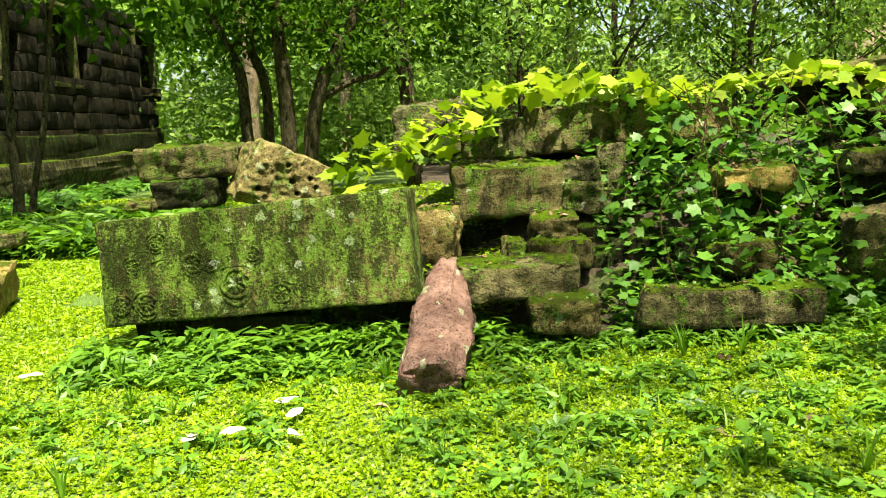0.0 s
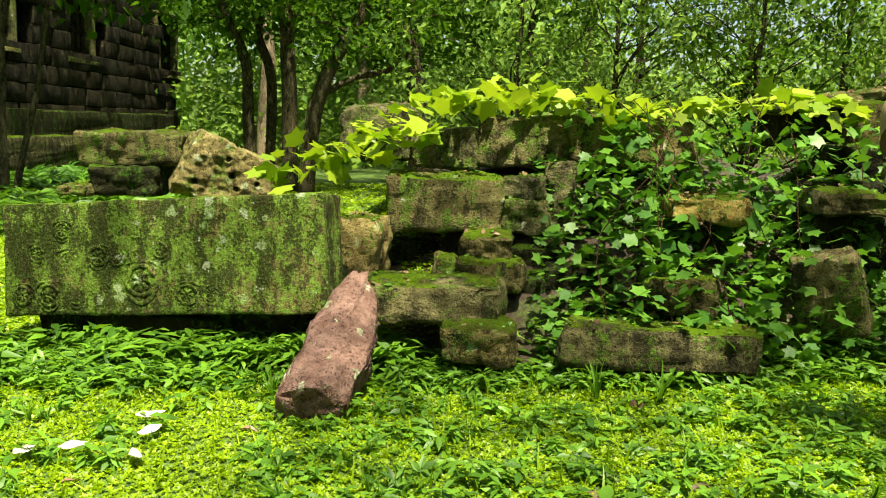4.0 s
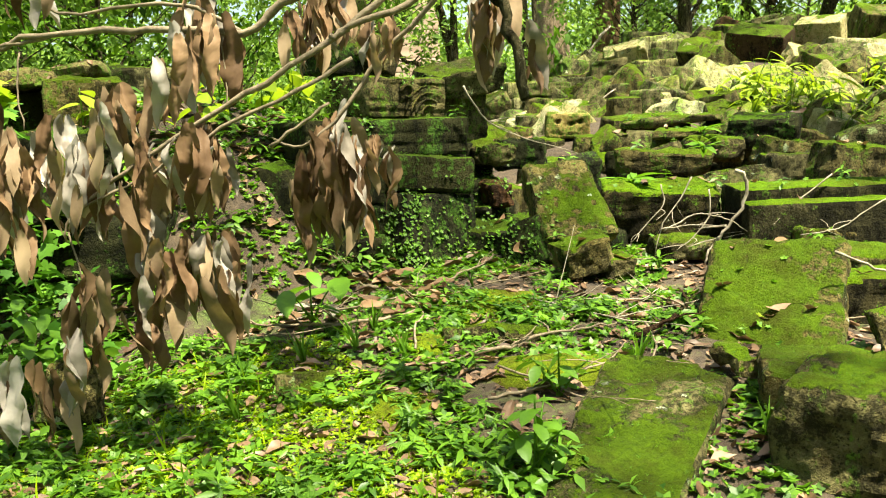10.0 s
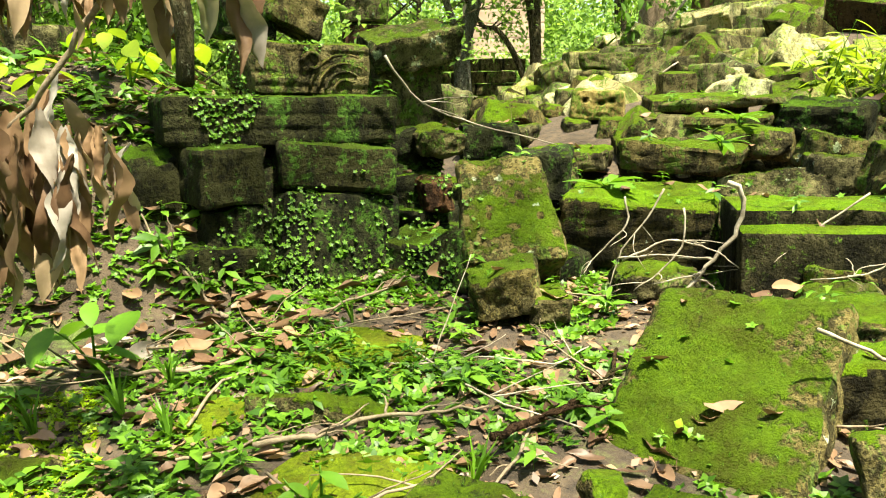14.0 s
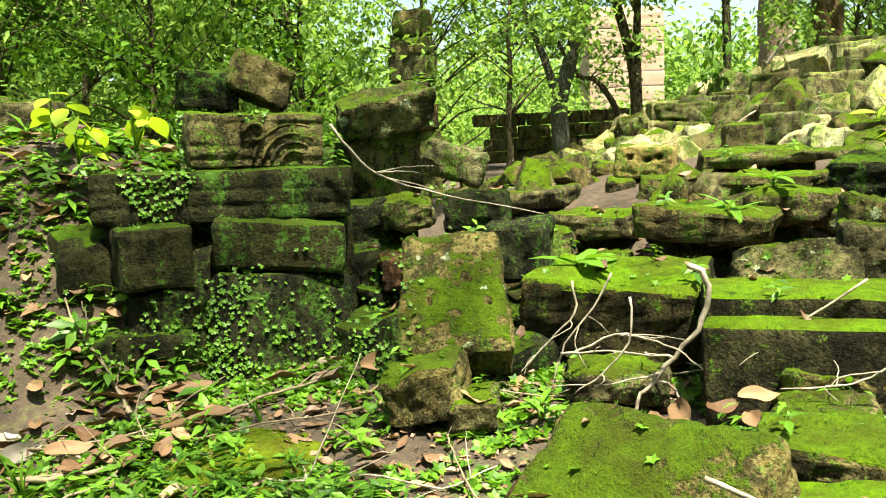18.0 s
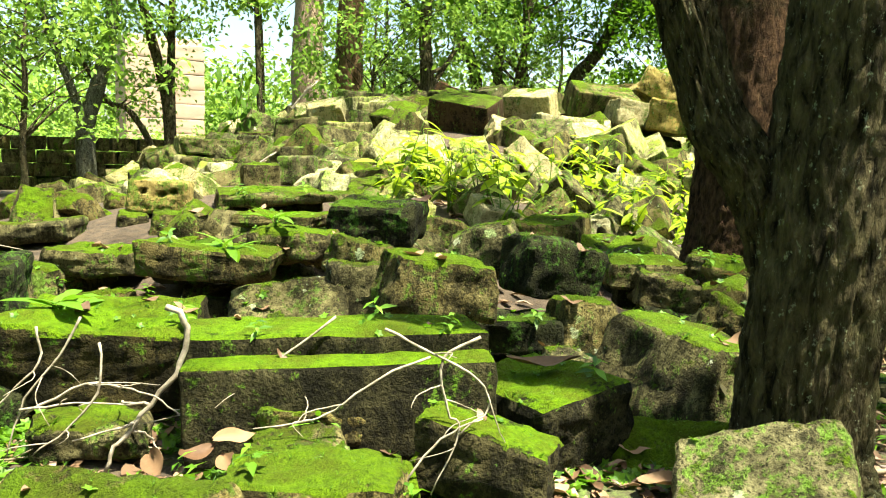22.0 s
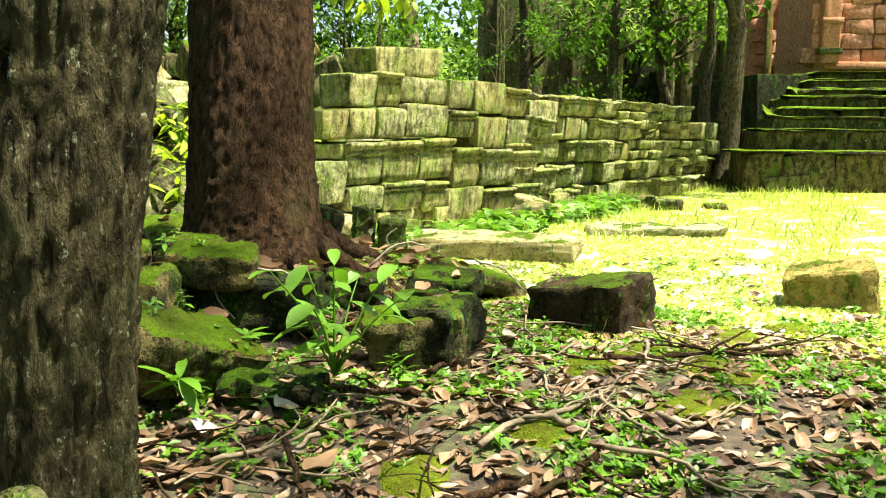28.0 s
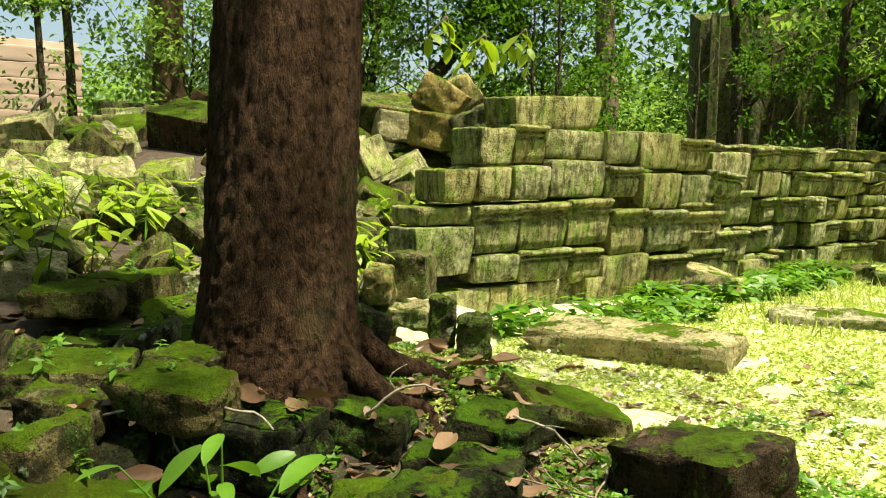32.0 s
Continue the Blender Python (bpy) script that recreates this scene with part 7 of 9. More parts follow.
dead_twig([(4.70, 5.29, 0.16), (4.98, 5.45, 0.18), (5.33, 5.61, 0.19), (5.83, 5.71, 0.22), (6.03, 5.76, 0.23)], 0.01105, 0.0028, TWIG, "grey dead twig lying over the stones")
dead_twig([(5.91, 3.73, 0.23), (6.12, 3.81, 0.23), (6.31, 3.87, 0.24), (6.58, 4.03, 0.24), (6.82, 4.34, 0.25)], 0.017, 0.0084, BARK_BROWN, "brown root on the leafy ground")
dead_twig([(5.63, 5.12, 0.21), (5.78, 4.69, 0.22), (6.03, 4.54, 0.23), (6.22, 4.51, 0.24), (6.46, 4.30, 0.24), (6.71, 4.40, 0.25)], 0.0085, 0.0028, TWIG, "grey dead twig lying over the stones")
dead_twig([(10.68, 4.09, 0.30), (10.33, 3.49, 0.30), (10.09, 2.99, 0.30), (9.89, 2.62, 0.30)], 0.0149982, 0.0035, BARK_BROWN, "thin root or twig lying in the leaf litter")
dead_twig([(10.35, 2.33, 0.30), (10.63, 2.28, 0.30), (10.93, 2.25, 0.30), (11.21, 2.22, 0.31)], 0.00757714, 0.0035, BARK_BROWN, "thin root or twig lying in the leaf litter")
dead_twig([(13.02, 1.93, 0.31), (12.94, 1.57, 0.31), (12.71, 1.32, 0.31)], 0.00884001, 0.0035, BOUGH, "thin root or twig lying in the leaf litter")
dead_twig([(10.95, 1.63, 0.30), (10.77, 1.37, 0.30), (10.72, 1.16, 0.30)], 0.00929179, 0.0035, BARK_BROWN, "thin root or twig lying in the leaf litter")
dead_twig([(10.88, 2.20, 0.30), (10.60, 2.09, 0.30), (10.42, 1.96, 0.30)], 0.00775942, 0.0035, BARK_BROWN, "thin root or twig lying in the leaf litter")
dead_twig([(10.28, 2.87, 0.30), (10.46, 2.78, 0.30), (10.71, 2.72, 0.30), (11.15, 2.88, 0.31)], 0.0129886, 0.0035, BOUGH, "thin root or twig lying in the leaf litter")
dead_twig([(12.04, 1.94, 0.31), (11.61, 1.93, 0.31), (11.66, 2.04, 0.31)], 0.0116768, 0.0035, BOUGH, "thin root or twig lying in the leaf litter")
dead_twig([(11.64, 1.48, 0.31), (11.56, 1.29, 0.31), (11.97, 1.20, 0.31)], 0.0151716, 0.0035, BOUGH, "thin root or twig lying in the leaf litter")
dead_twig([(10.31, 2.67, 0.30), (10.40, 2.36, 0.30), (10.61, 2.33, 0.30)], 0.00786854, 0.0035, BOUGH, "thin root or twig lying in the leaf litter")
dead_twig([(11.54, 2.29, 0.31), (11.36, 2.07, 0.31), (11.48, 1.92, 0.31)], 0.0077592, 0.0035, BARK_BROWN, "thin root or twig lying in the leaf litter")
dead_twig([(10.05, 2.82, 0.30), (10.18, 2.81, 0.30), (10.18, 2.57, 0.30)], 0.00764412, 0.0035, BOUGH, "thin root or twig lying in the leaf litter")
dead_twig([(13.53, 1.28, 0.30), (13.47, 1.04, 0.30), (13.83, 0.89, 0.30)], 0.00812289, 0.0035, BARK_BROWN, "thin root or twig lying in the leaf litter")
dead_twig([(12.14, 2.23, 0.31), (11.67, 2.01, 0.31), (11.64, 1.88, 0.31)], 0.011228, 0.0035, BOUGH, "thin root or twig lying in the leaf litter")
dead_twig([(10.60, 2.77, 0.30), (10.25, 2.42, 0.30), (10.07, 2.25, 0.30)], 0.015073, 0.0035, BARK_BROWN, "thin root or twig lying in the leaf litter")
dead_twig([(11.12, 1.56, 0.31), (11.16, 1.34, 0.31), (11.00, 1.14, 0.31), (10.92, 0.95, 0.30)], 0.0135768, 0.0035, BOUGH, "thin root or twig lying in the leaf litter")
dead_twig([(11.76, 3.88, 0.75), (11.86, 3.74, 0.72), (11.93, 3.62, 0.55)], 0.0102, 0.0042, TWIG, "grey dead twig lying over the stones")
dead_twig([(11.39, 4.35, 0.69), (11.57, 4.13, 0.75), (11.60, 4.05, 0.58), (11.64, 3.97, 0.47)], 0.0102, 0.0042, TWIG, "grey dead twig lying over the stones")
dead_twig([(12.55, 2.84, 0.78), (12.65, 2.70, 0.72), (12.72, 2.57, 0.58)], 0.0102, 0.0042, TWIG, "grey dead twig lying over the stones")
dead_twig([(13.30, 2.14, 0.31), (13.13, 1.65, 0.31), (12.84, 1.19, 0.31)], 0.0102, 0.0042, TWIG, "grey dead twig lying over the stones")
dead_twig([(12.15, 3.36, 0.75), (12.27, 3.23, 0.89), (12.37, 3.09, 0.88)], 0.0102, 0.0042, TWIG, "grey dead twig lying over the stones")
dead_twig([(11.44, 11.14, 1.09), (11.71, 11.01, 1.35), (12.04, 10.83, 1.58)], 0.0255, 0.0105, TWIG, "grey dead twig lying over the stones")
dead_twig([(14.83, 15.11, 2.09), (15.14, 15.00, 2.63), (15.43, 14.86, 2.96)], 0.034, 0.014, TWIG, "grey dead twig lying over the stones")

def ground_twigs(n, x0, x1, y0, y1, seed, reach, thick, material, label):
    """Crooked sticks and thin roots lying on the soil."""
    rng = random.Random(seed)
    for _ in range(n):
        x, y, a = rng.uniform(x0, x1), rng.uniform(y0, y1), rng.uniform(0, 6.283)
        ln, pts = rng.uniform(*reach), []
        for k in range(5):
            pts.append((x, y, hill_z(x, y) + 0.03 + rng.uniform(0, 0.03)))
            a += rng.gauss(0, 0.3)
            x, y = x + math.cos(a) * ln / 4, y + math.sin(a) * ln / 4
        r = rng.uniform(*thick)
        dead_twig(pts, r, r * 0.35, material, label)


ground_twigs(16, 9.9, 13.6, 0.9, 2.9, 81, (0.4, 1.1), (0.008, 0.018), BOUGH, "grey crooked stick lying in the leaf litter")
ground_twigs(14, 9.9, 13.6, 0.9, 2.9, 82, (0.5, 1.3), (0.01, 0.022), BARK_BROWN, "brown thin root running through the leaf litter")
ground_twigs(16, 4.4, 6.7, 3.4, 5.6, 83, (0.5, 1.3), (0.006, 0.013), BOUGH, "thin brown twig lying on the leafy ground")

# ---- tall trees behind ----
tree(-0.7, 26.7, 0.2, 11, "forest_tree", BARK_DARK, TREE_LEAF, (-0.6, -0.1), 9, 3.2, 2600, leaf_size=0.3, seed=352, label="slender forest tree with dark bark", first=0.55)
tree(2.9, 29.6, 0.2, 10, "forest_tree", BARK_DARK, TREE_LEAF, (0.0, 0.0), 9, 3.2, 2600, leaf_size=0.3, seed=353, label="slender forest tree with dark bark", first=0.55)
tree(4.5, 27.9, 0.15, 10, "forest_tree", BARK_DARK, TREE_LEAF, (0.5, 0.1), 9, 3.2, 2600, leaf_size=0.3, seed=354, label="slender forest tree with dark bark", first=0.55)
tree(7.3, 32.6, 0.2, 10, "forest_tree", BARK_DARK, TREE_LEAF, (0.3, 0.1), 9, 3.2, 2600, leaf_size=0.3, seed=355, label="slender forest tree with dark bark", first=0.55)
tree(3.6, 22.1, 0.16, 9, "forest_tree", BARK_DARK, TREE_LEAF, (0.2, 0.0), 9, 3.2, 2600, leaf_size=0.3, seed=356, label="slender forest tree with dark bark", first=0.55)
tree(-7.9, 14.7, 0.1, 7, "forest_tree", BARK_DARK, TREE_LEAF, (0.4, 0.1), 9, 3.2, 2600, leaf_size=0.3, seed=357, label="slender forest tree with dark bark", first=0.55)
tree(-7.8, 15.0, 0.07, 6, "forest_tree", BARK_DARK, TREE_LEAF, (1.2, 0.3), 9, 3.2, 2600, leaf_size=0.3, seed=358, label="slender forest tree with dark bark", first=0.55)
tree(22.5, 19.6, 0.3, 9, "forest_tree", BARK_DARK, PALED_LEAF, (0.0, -0.0), 9, 3.2, 2600, leaf_size=0.2, seed=362, label="slender forest tree with dark bark", first=0.35)
tree(26.9, 20.4, 0.25, 9, "forest_tree", BARK_DARK, PALED_LEAF, (0.7, -0.4), 9, 3.2, 2600, leaf_size=0.2, seed=364, label="slender forest tree with dark bark", first=0.35)
tree(31.5, 7.7, 0.2, 9, "forest_tree", BARK_DARK, TREE_LEAF, (0.0, -0.0), 9, 3.2, 1000, leaf_size=0.3, seed=366, label="slender forest tree with dark bark", first=0.35)
tree(33.4, 6.3, 0.2, 9, "forest_tree", BARK_DARK, PALED_LEAF, (-0.8, 1.4), 9, 3.2, 1000, leaf_size=0.3, seed=367, label="slender forest tree with dark bark", first=0.35)
tree(30.0, 4.3, 0.34, 9, "forest_tree", BARK_DARK, TREE_LEAF, (0.1, -0.2), 9, 3.2, 1000, leaf_size=0.3, seed=368, label="slender forest tree with dark bark", first=0.35)
tree(31.7, 5.2, 0.2, 8, "forest_tree", BARK_DARK, PALED_LEAF, (0.0, -0.0), 9, 3.2, 1000, leaf_size=0.3, seed=369, label="slender forest tree with dark bark", first=0.35)
tree(34.2, 11.2, 0.25, 9, "forest_tree", BARK_DARK, TREE_LEAF, (-0.4, 0.7), 9, 3.2, 1000, leaf_size=0.3, seed=370, label="slender forest tree with dark bark", first=0.35)
tree(41.2, 8.1, 0.25, 9, "forest_tree", BARK_DARK, TREE_LEAF, (-0.6, 0.8), 9, 3.2, 1000, leaf_size=0.3, seed=372, label="slender forest tree with dark bark", first=0.35)
tree(41.5, 11.0, 0.25, 9, "forest_tree", BARK_DARK, TREE_LEAF, (0.1, -0.2), 9, 3.2, 1000, leaf_size=0.3, seed=373, label="slender forest tree with dark bark", first=0.35)
tree(4.6, 12.8, 0.07, 4.4, "leafy_bush", BARK_DARK, TREE_LEAF, (0.2, 0.1), 34, 2.0, 4200, leaf_size=0.13, seed=70, label="twiggy bush with small green leaves", first=0.06)
tree(6.6, 14.2, 0.07, 4.8, "leafy_bush", BARK_DARK, PALED_LEAF, (0.2, 0.1), 34, 2.0, 4200, leaf_size=0.13, seed=69, label="twiggy bush with small green leaves", first=0.06)
tree(5.6, 16, 0.07, 6.4, "leafy_bush", BARK_DARK, PALED_LEAF, (0.2, 0.1), 34, 2.0, 4200, leaf_size=0.13, seed=68, label="twiggy bush with small green leaves", first=0.06)
tree(3.4, 15.4, 0.07, 6.4, "leafy_bush", BARK_DARK, PALED_LEAF, (0.2, 0.1), 34, 2.0, 4200, leaf_size=0.13, seed=67, label="twiggy bush with small green leaves", first=0.06)
tree(2.6, 13.6, 0.07, 4.6, "leafy_bush", BARK_DARK, PALED_LEAF, (0.2, 0.1), 34, 2.0, 4200, leaf_size=0.13, seed=73, label="twiggy bush with small green leaves", first=0.06)
tree(8.2, 13.4, 0.07, 3.6, "leafy_bush", BARK_DARK, PALED_LEAF, (0.2, 0.1), 34, 2.0, 4200, leaf_size=0.13, seed=74, label="twiggy bush with small green leaves", first=0.06)
tree(1, 13.2, 0.07, 4.4, "leafy_bush", BARK_DARK, PALED_LEAF, (0.2, 0.1), 34, 2.0, 4200, leaf_size=0.13, seed=75, label="twiggy bush with small green leaves", first=0.06)
tree(23.5, 10.5, 0.07, 4.5, "leafy_bush", BARK_DARK, TREE_LEAF, (0.2, 0.1), 16, 1.6, 1100, leaf_size=0.13, seed=77, label="twiggy bush with small green leaves", first=0.06)
tree(26.5, 9, 0.07, 4.5, "leafy_bush", BARK_DARK, TREE_LEAF, (0.2, 0.1), 16, 1.6, 1100, leaf_size=0.13, seed=78, label="twiggy bush with small green leaves", first=0.06)
tree(29.5, 8.6, 0.07, 4.8, "leafy_bush", BARK_DARK, TREE_LEAF, (0.2, 0.1), 16, 1.6, 1100, leaf_size=0.13, seed=79, label="twiggy bush with small green leaves", first=0.06)
tree(23.8, 23.2, 0.09, 7.5, "leafy_bush", BARK_DARK, PALED_LEAF, (0.3, 0.2), 34, 2.6, 3000, leaf_size=0.19, seed=401, label="small bushy forest tree with fresh green leaves", first=0.2)
tree(26.4, 19.3, 0.09, 7.5, "leafy_bush", BARK_DARK, PALED_LEAF, (0.3, 0.2), 34, 2.6, 3000, leaf_size=0.19, seed=402, label="small bushy forest tree with fresh green leaves", first=0.2)
tree(26.3, 25.2, 0.09, 9, "leafy_bush", BARK_DARK, PALED_LEAF, (0.3, 0.2), 34, 2.6, 3000, leaf_size=0.19, seed=405, label="small bushy forest tree with fresh green leaves", first=0.2)
tree(21.0, 20.3, 0.09, 5.5, "leafy_bush", BARK_DARK, PALED_LEAF, (0.3, 0.2), 34, 2.6, 3000, leaf_size=0.19, seed=406, label="small bushy forest tree with fresh green leaves", first=0.2)
tree(31.8, 22.3, 0.09, 9, "leafy_bush", BARK_DARK, PALED_LEAF, (0.3, 0.2), 34, 2.6, 3000, leaf_size=0.19, seed=407, label="small bushy forest tree with fresh green leaves", first=0.2)
tree(12.1, 21.5, 0.09, 6.5, "leafy_bush", BARK_DARK, PALED_LEAF, (0.3, 0.2), 34, 2.6, 3000, leaf_size=0.19, seed=408, label="small bushy forest tree with fresh green leaves", first=0.2)
tree(27.5, 14.2, 0.09, 6.0, "leafy_bush", BARK_DARK, TREE_LEAF, (0.3, 0.2), 34, 2.4, 3600, leaf_size=0.19, seed=411, label="small bushy forest tree with dark green leaves", first=0.25)
tree(30.5, 16.0, 0.09, 7.0, "leafy_bush", BARK_DARK, TREE_LEAF, (0.3, 0.2), 34, 2.6, 3600, leaf_size=0.2, seed=412, label="small bushy forest tree with dark green leaves", first=0.25)
tree(-6.2, 29.4, 0.3, 16, "tall_tree", BARK_PALE, TREE_LEAF, (0.0, 0.0), 9, 3.2, 2600, leaf_size=0.3, seed=92, label="tall straight tree with pale smooth bark", first=0.6)
tree(-4.2, 42.4, 0.4, 18, "tall_tree", BARK_PALE, TREE_LEAF, (0.0, 0.0), 9, 3.2, 2600, leaf_size=0.3, seed=93, label="tall straight tree with pale smooth bark", first=0.6)
tree(21.1, 21.7, 0.52, 16, "tall_tree", BARK_TAN, TREE_LEAF, (0.2, -0.1), 9, 3.2, 2600, leaf_size=0.3, seed=94, label="tall straight tree with tan smooth bark", first=0.6)
tree(26.4, 31.4, 0.9, 18, "tall_tree", BARK_PALE, TREE_LEAF, (0.0, -0.0), 9, 3.2, 2600, leaf_size=0.3, seed=95, label="tall straight tree with pale smooth bark", first=0.6)
tree(31.3, 14.4, 0.38, 16, "tall_tree", BARK_PALE, TREE_LEAF, (0.0, -0.0), 9, 3.2, 2600, leaf_size=0.3, seed=96, label="tall straight tree with pale smooth bark", first=0.6)
tree(-3.3, 33.9, 0.26, 16, "tall_tree", BARK_PALE, TREE_LEAF, (0.0, -0.0), 9, 3.2, 2600, leaf_size=0.3, seed=97, label="tall straight tree with pale smooth bark", first=0.6)

def crooked_tree(stems, leaf, seed, label, crown=1.5, leaves=1500, leaf_size=0.2, bark=None, lift=1.0):
    """A tree of bending stems: each stem a tapering part, leafy at the ends."""
    bark = bark or BARK_DARK
    root = tagged(new("crooked_tree"), label, "tree", "forest trees")
    rng = random.Random(seed)
    base = Vector(stems[0][0][0])
    base.z = hill_z(base.x, base.y)
    root.matrix_world = pose(*base)
    inv = root.matrix_world.inverted()
    ends = []
    for k, (pts, r0, r1) in enumerate(stems):
        pts = [Vector(p) for p in pts]
        if k == 0 or pts[0].z < 1.0:
            pts[0].z = hill_z(pts[0].x, pts[0].y) - 0.1
        top = pts[-1] + (pts[-1] - pts[-2]) * 1.6 + Vector((0, 0, lift))
        path = smooth_path([inv @ p for p in pts + [top]], 5)
        tube("stem" if k else "trunk", path, np.linspace(r0, r1, len(path)).tolist(), bark, 9, root, 0.15)
        for q in range(5):
            p = path[rng.randrange(len(path) // 2, len(path))]
            way = Vector((rng.gauss(0, 1), rng.gauss(0, 1), rng.uniform(-0.1, 0.7))).normalized()
            tip = p + way * crown * rng.uniform(0.5, 1.0)
            tube("limb", smooth_path([p, (p + tip) / 2 + Vector((0, 0, 0.1)), tip], 3), np.linspace(r1 * 0.5, 0.012, 7).tolist(), bark, 5, root)
            ends += [tip, (p + tip) / 2]
    spots = [rng.choice(ends) + Vector((rng.gauss(0, 0.3), rng.gauss(0, 0.3), rng.gauss(0.1, 0.25))) * crown for _ in range(max(6, leaves // 40))]
    pos = np.array([spots[i % len(spots)] + Vector((rng.gauss(0, 0.18), rng.gauss(0, 0.18), rng.gauss(0, 0.12))) * crown for i in range(leaves)])
    eul = np.array([(rng.gauss(0, 0.6), rng.gauss(0.35, 0.6), rng.uniform(0, 6.283)) for i in range(leaves)])
    scatter("crown", CROWN_LEAF, pos, eul, np.array([leaf_size * rng.uniform(0.6, 1.3) for i in range(leaves)]), leaf).parent = root
    return root


# a clump of bending dark stems behind the block pile
crooked_tree([([(-4.46, 19.58, 0), (-4.59, 19.55, 1.52), (-4.63, 19.54, 2.84), (-5.0, 19.46, 3.75), (-5.3, 19.38, 4.78)], 0.15, 0.08),
              ([(-4.23, 20.03, 0), (-4.15, 20.05, 2.46), (-4.44, 19.99, 3.52), (-4.23, 20.03, 4.43), (-4.16, 20.05, 5.21)], 0.13, 0.07)], TREE_LEAF, 1, "forest tree with two bending dark stems")
crooked_tree([([(-3.57, 19.24, 0), (-3.58, 19.24, 2.02), (-3.62, 19.23, 3.17), (-3.66, 19.22, 4.29), (-3.73, 19.21, 5.4)], 0.19, 0.12)], TREE_LEAF, 2, "straight dark-barked forest tree")
crooked_tree([([(-3.14, 18.8, 0), (-2.98, 18.82, 1.49), (-2.65, 18.87, 2.61), (-2.31, 18.9, 3.21), (-1.88, 18.94, 3.92), (-1.52, 18.97, 4.86)], 0.19, 0.1),
              ([(-2.69, 18.86, 2.18), (-2.0, 18.93, 2.53), (-1.33, 18.98, 2.69), (-0.96, 18.99, 3.17), (-0.85, 19.0, 3.64)], 0.08, 0.045)], TREE_LEAF, 3, "leaning dark forest tree with a bent side limb")
crooked_tree([([(-0.72, 21.0, 0), (-0.82, 21.0, 2.81), (-1.03, 20.99, 3.61), (-1.37, 20.98, 4.16), (-1.91, 20.95, 4.84)], 0.2, 0.12)], TREE_LEAF, 4, "dark forest tree bending over at the top", 1.8, 2400)
# thin trees against the bright gap behind the rubble
crooked_tree([([(14.45, 23.88, 0), (14.38, 23.9, 2.03), (14.61, 23.82, 2.96), (14.91, 23.7, 4.18), (15.13, 23.61, 5.98)], 0.27, 0.13),
              ([(14.4, 23.9, 2.1), (14.0, 24.0, 3.4), (13.5, 24.1, 4.8)], 0.13, 0.06)], PALED_LEAF, 5, "forest tree with lichen-pale bark and fresh leaves", 2.2, 3000, 0.2, BARK_LICHEN)
crooked_tree([([(16.35, 23.07, 0), (16.3, 23.09, 2.57), (16.1, 23.19, 3.81), (15.82, 23.32, 5.03), (15.62, 23.41, 6.25)], 0.17, 0.09),
              ([(16.4, 23.0, 0), (16.36, 23.06, 2.88), (16.38, 23.05, 4.4), (16.42, 23.03, 6.18)], 0.13, 0.08),
              ([(16.14, 23.17, 1.03), (15.75, 23.35, 2.05), (15.33, 23.53, 2.69), (14.9, 23.71, 2.87)], 0.1, 0.05)], PALED_LEAF, 6, "dark slender tree with an arching side stem", 1.9, 2400, 0.18)
crooked_tree([([(17.46, 20.2, 0), (17.39, 20.25, 3.21), (17.34, 20.28, 4.82), (17.3, 20.3, 5.88)], 0.09, 0.05)], PALED_LEAF, 7, "thin young tree with fresh leaves", 1.2, 900, 0.2)
crooked_tree([([(19.57, 23.7, 0), (19.49, 23.74, 4.48), (19.42, 23.79, 6.12), (19.35, 23.83, 7.09)], 0.13, 0.09)], PALED_LEAF, 8, "slender dark tree behind the mound", 1.8, 1800, 0.24)
crooked_tree([([(27.6, 22.4, 0), (27.53, 22.48, 3.5), (27.37, 22.65, 4.99), (26.91, 23.09, 6.15), (27.04, 22.97, 7.32), (27.23, 22.78, 8.29)], 0.24, 0.13),
              ([(27.95, 22.05, 0), (28.0, 22.0, 3.8), (28.05, 21.94, 5.41), (28.03, 21.96, 6.18), (27.68, 22.33, 6.76), (27.38, 22.64, 7.91)], 0.2, 0.1)], TREE_LEAF, 9, "crooked dark forest tree behind the mound", 2.4, 3600, 0.22)
crooked_tree([([(28.0, 19.0, 0), (28.13, 18.79, 3.81), (28.5, 18.31, 4.82), (28.65, 18.11, 5.18), (28.94, 17.71, 6.25), (29.01, 17.61, 7.49)], 0.26, 0.12)], TREE_LEAF, 10, "leaning dark forest tree behind the mound", 2.4, 3600, 0.22)

# ---- temple ruins ----
GALLERY = ((-11.57, 14.69), (-11.25, 34.2))
gallery_wall(*GALLERY)
stepped_base((28.58, 3.65), (32.22, -3.17))
brick_tower((34.99, 2.79), (38.63, -4.03), 3.2, 9.0)
brick_tower((40.04, 5.16), (40.90, 3.55), 0.2, 9.0, True)
dark_shrine((39.08, 15.54), (44.09, 6.18))
brick_tower((26.69, 51.00), (31.19, 50.11), 0.0, 8.5, False, BRICK_PALE)
stone_pier((7.72, 11.60), (8.00, 11.54))
low_wall((13.42, 26.59), (17.06, 25.87))

# ---- far woods ----
def leaf_cloud(name, material, centres, per, spread_xy, spread_z, size, label):
    c = np.repeat(np.array(centres), per, axis=0)
    n = len(c)
    pos = c + np.stack((nrng.normal(0, spread_xy, n), nrng.normal(0, spread_xy, n), nrng.normal(0, spread_z, n)), 1)
    pos[:, 2] = np.maximum(pos[:, 2], 0.05)
    eul = np.stack((nrng.normal(0.6, 0.6, n), nrng.normal(0, 0.6, n), nrng.uniform(0, 6.283, n)), 1)
    scatter(name, CROWN_LEAF, pos, eul, nrng.uniform(*size, n), material, label, "woods")


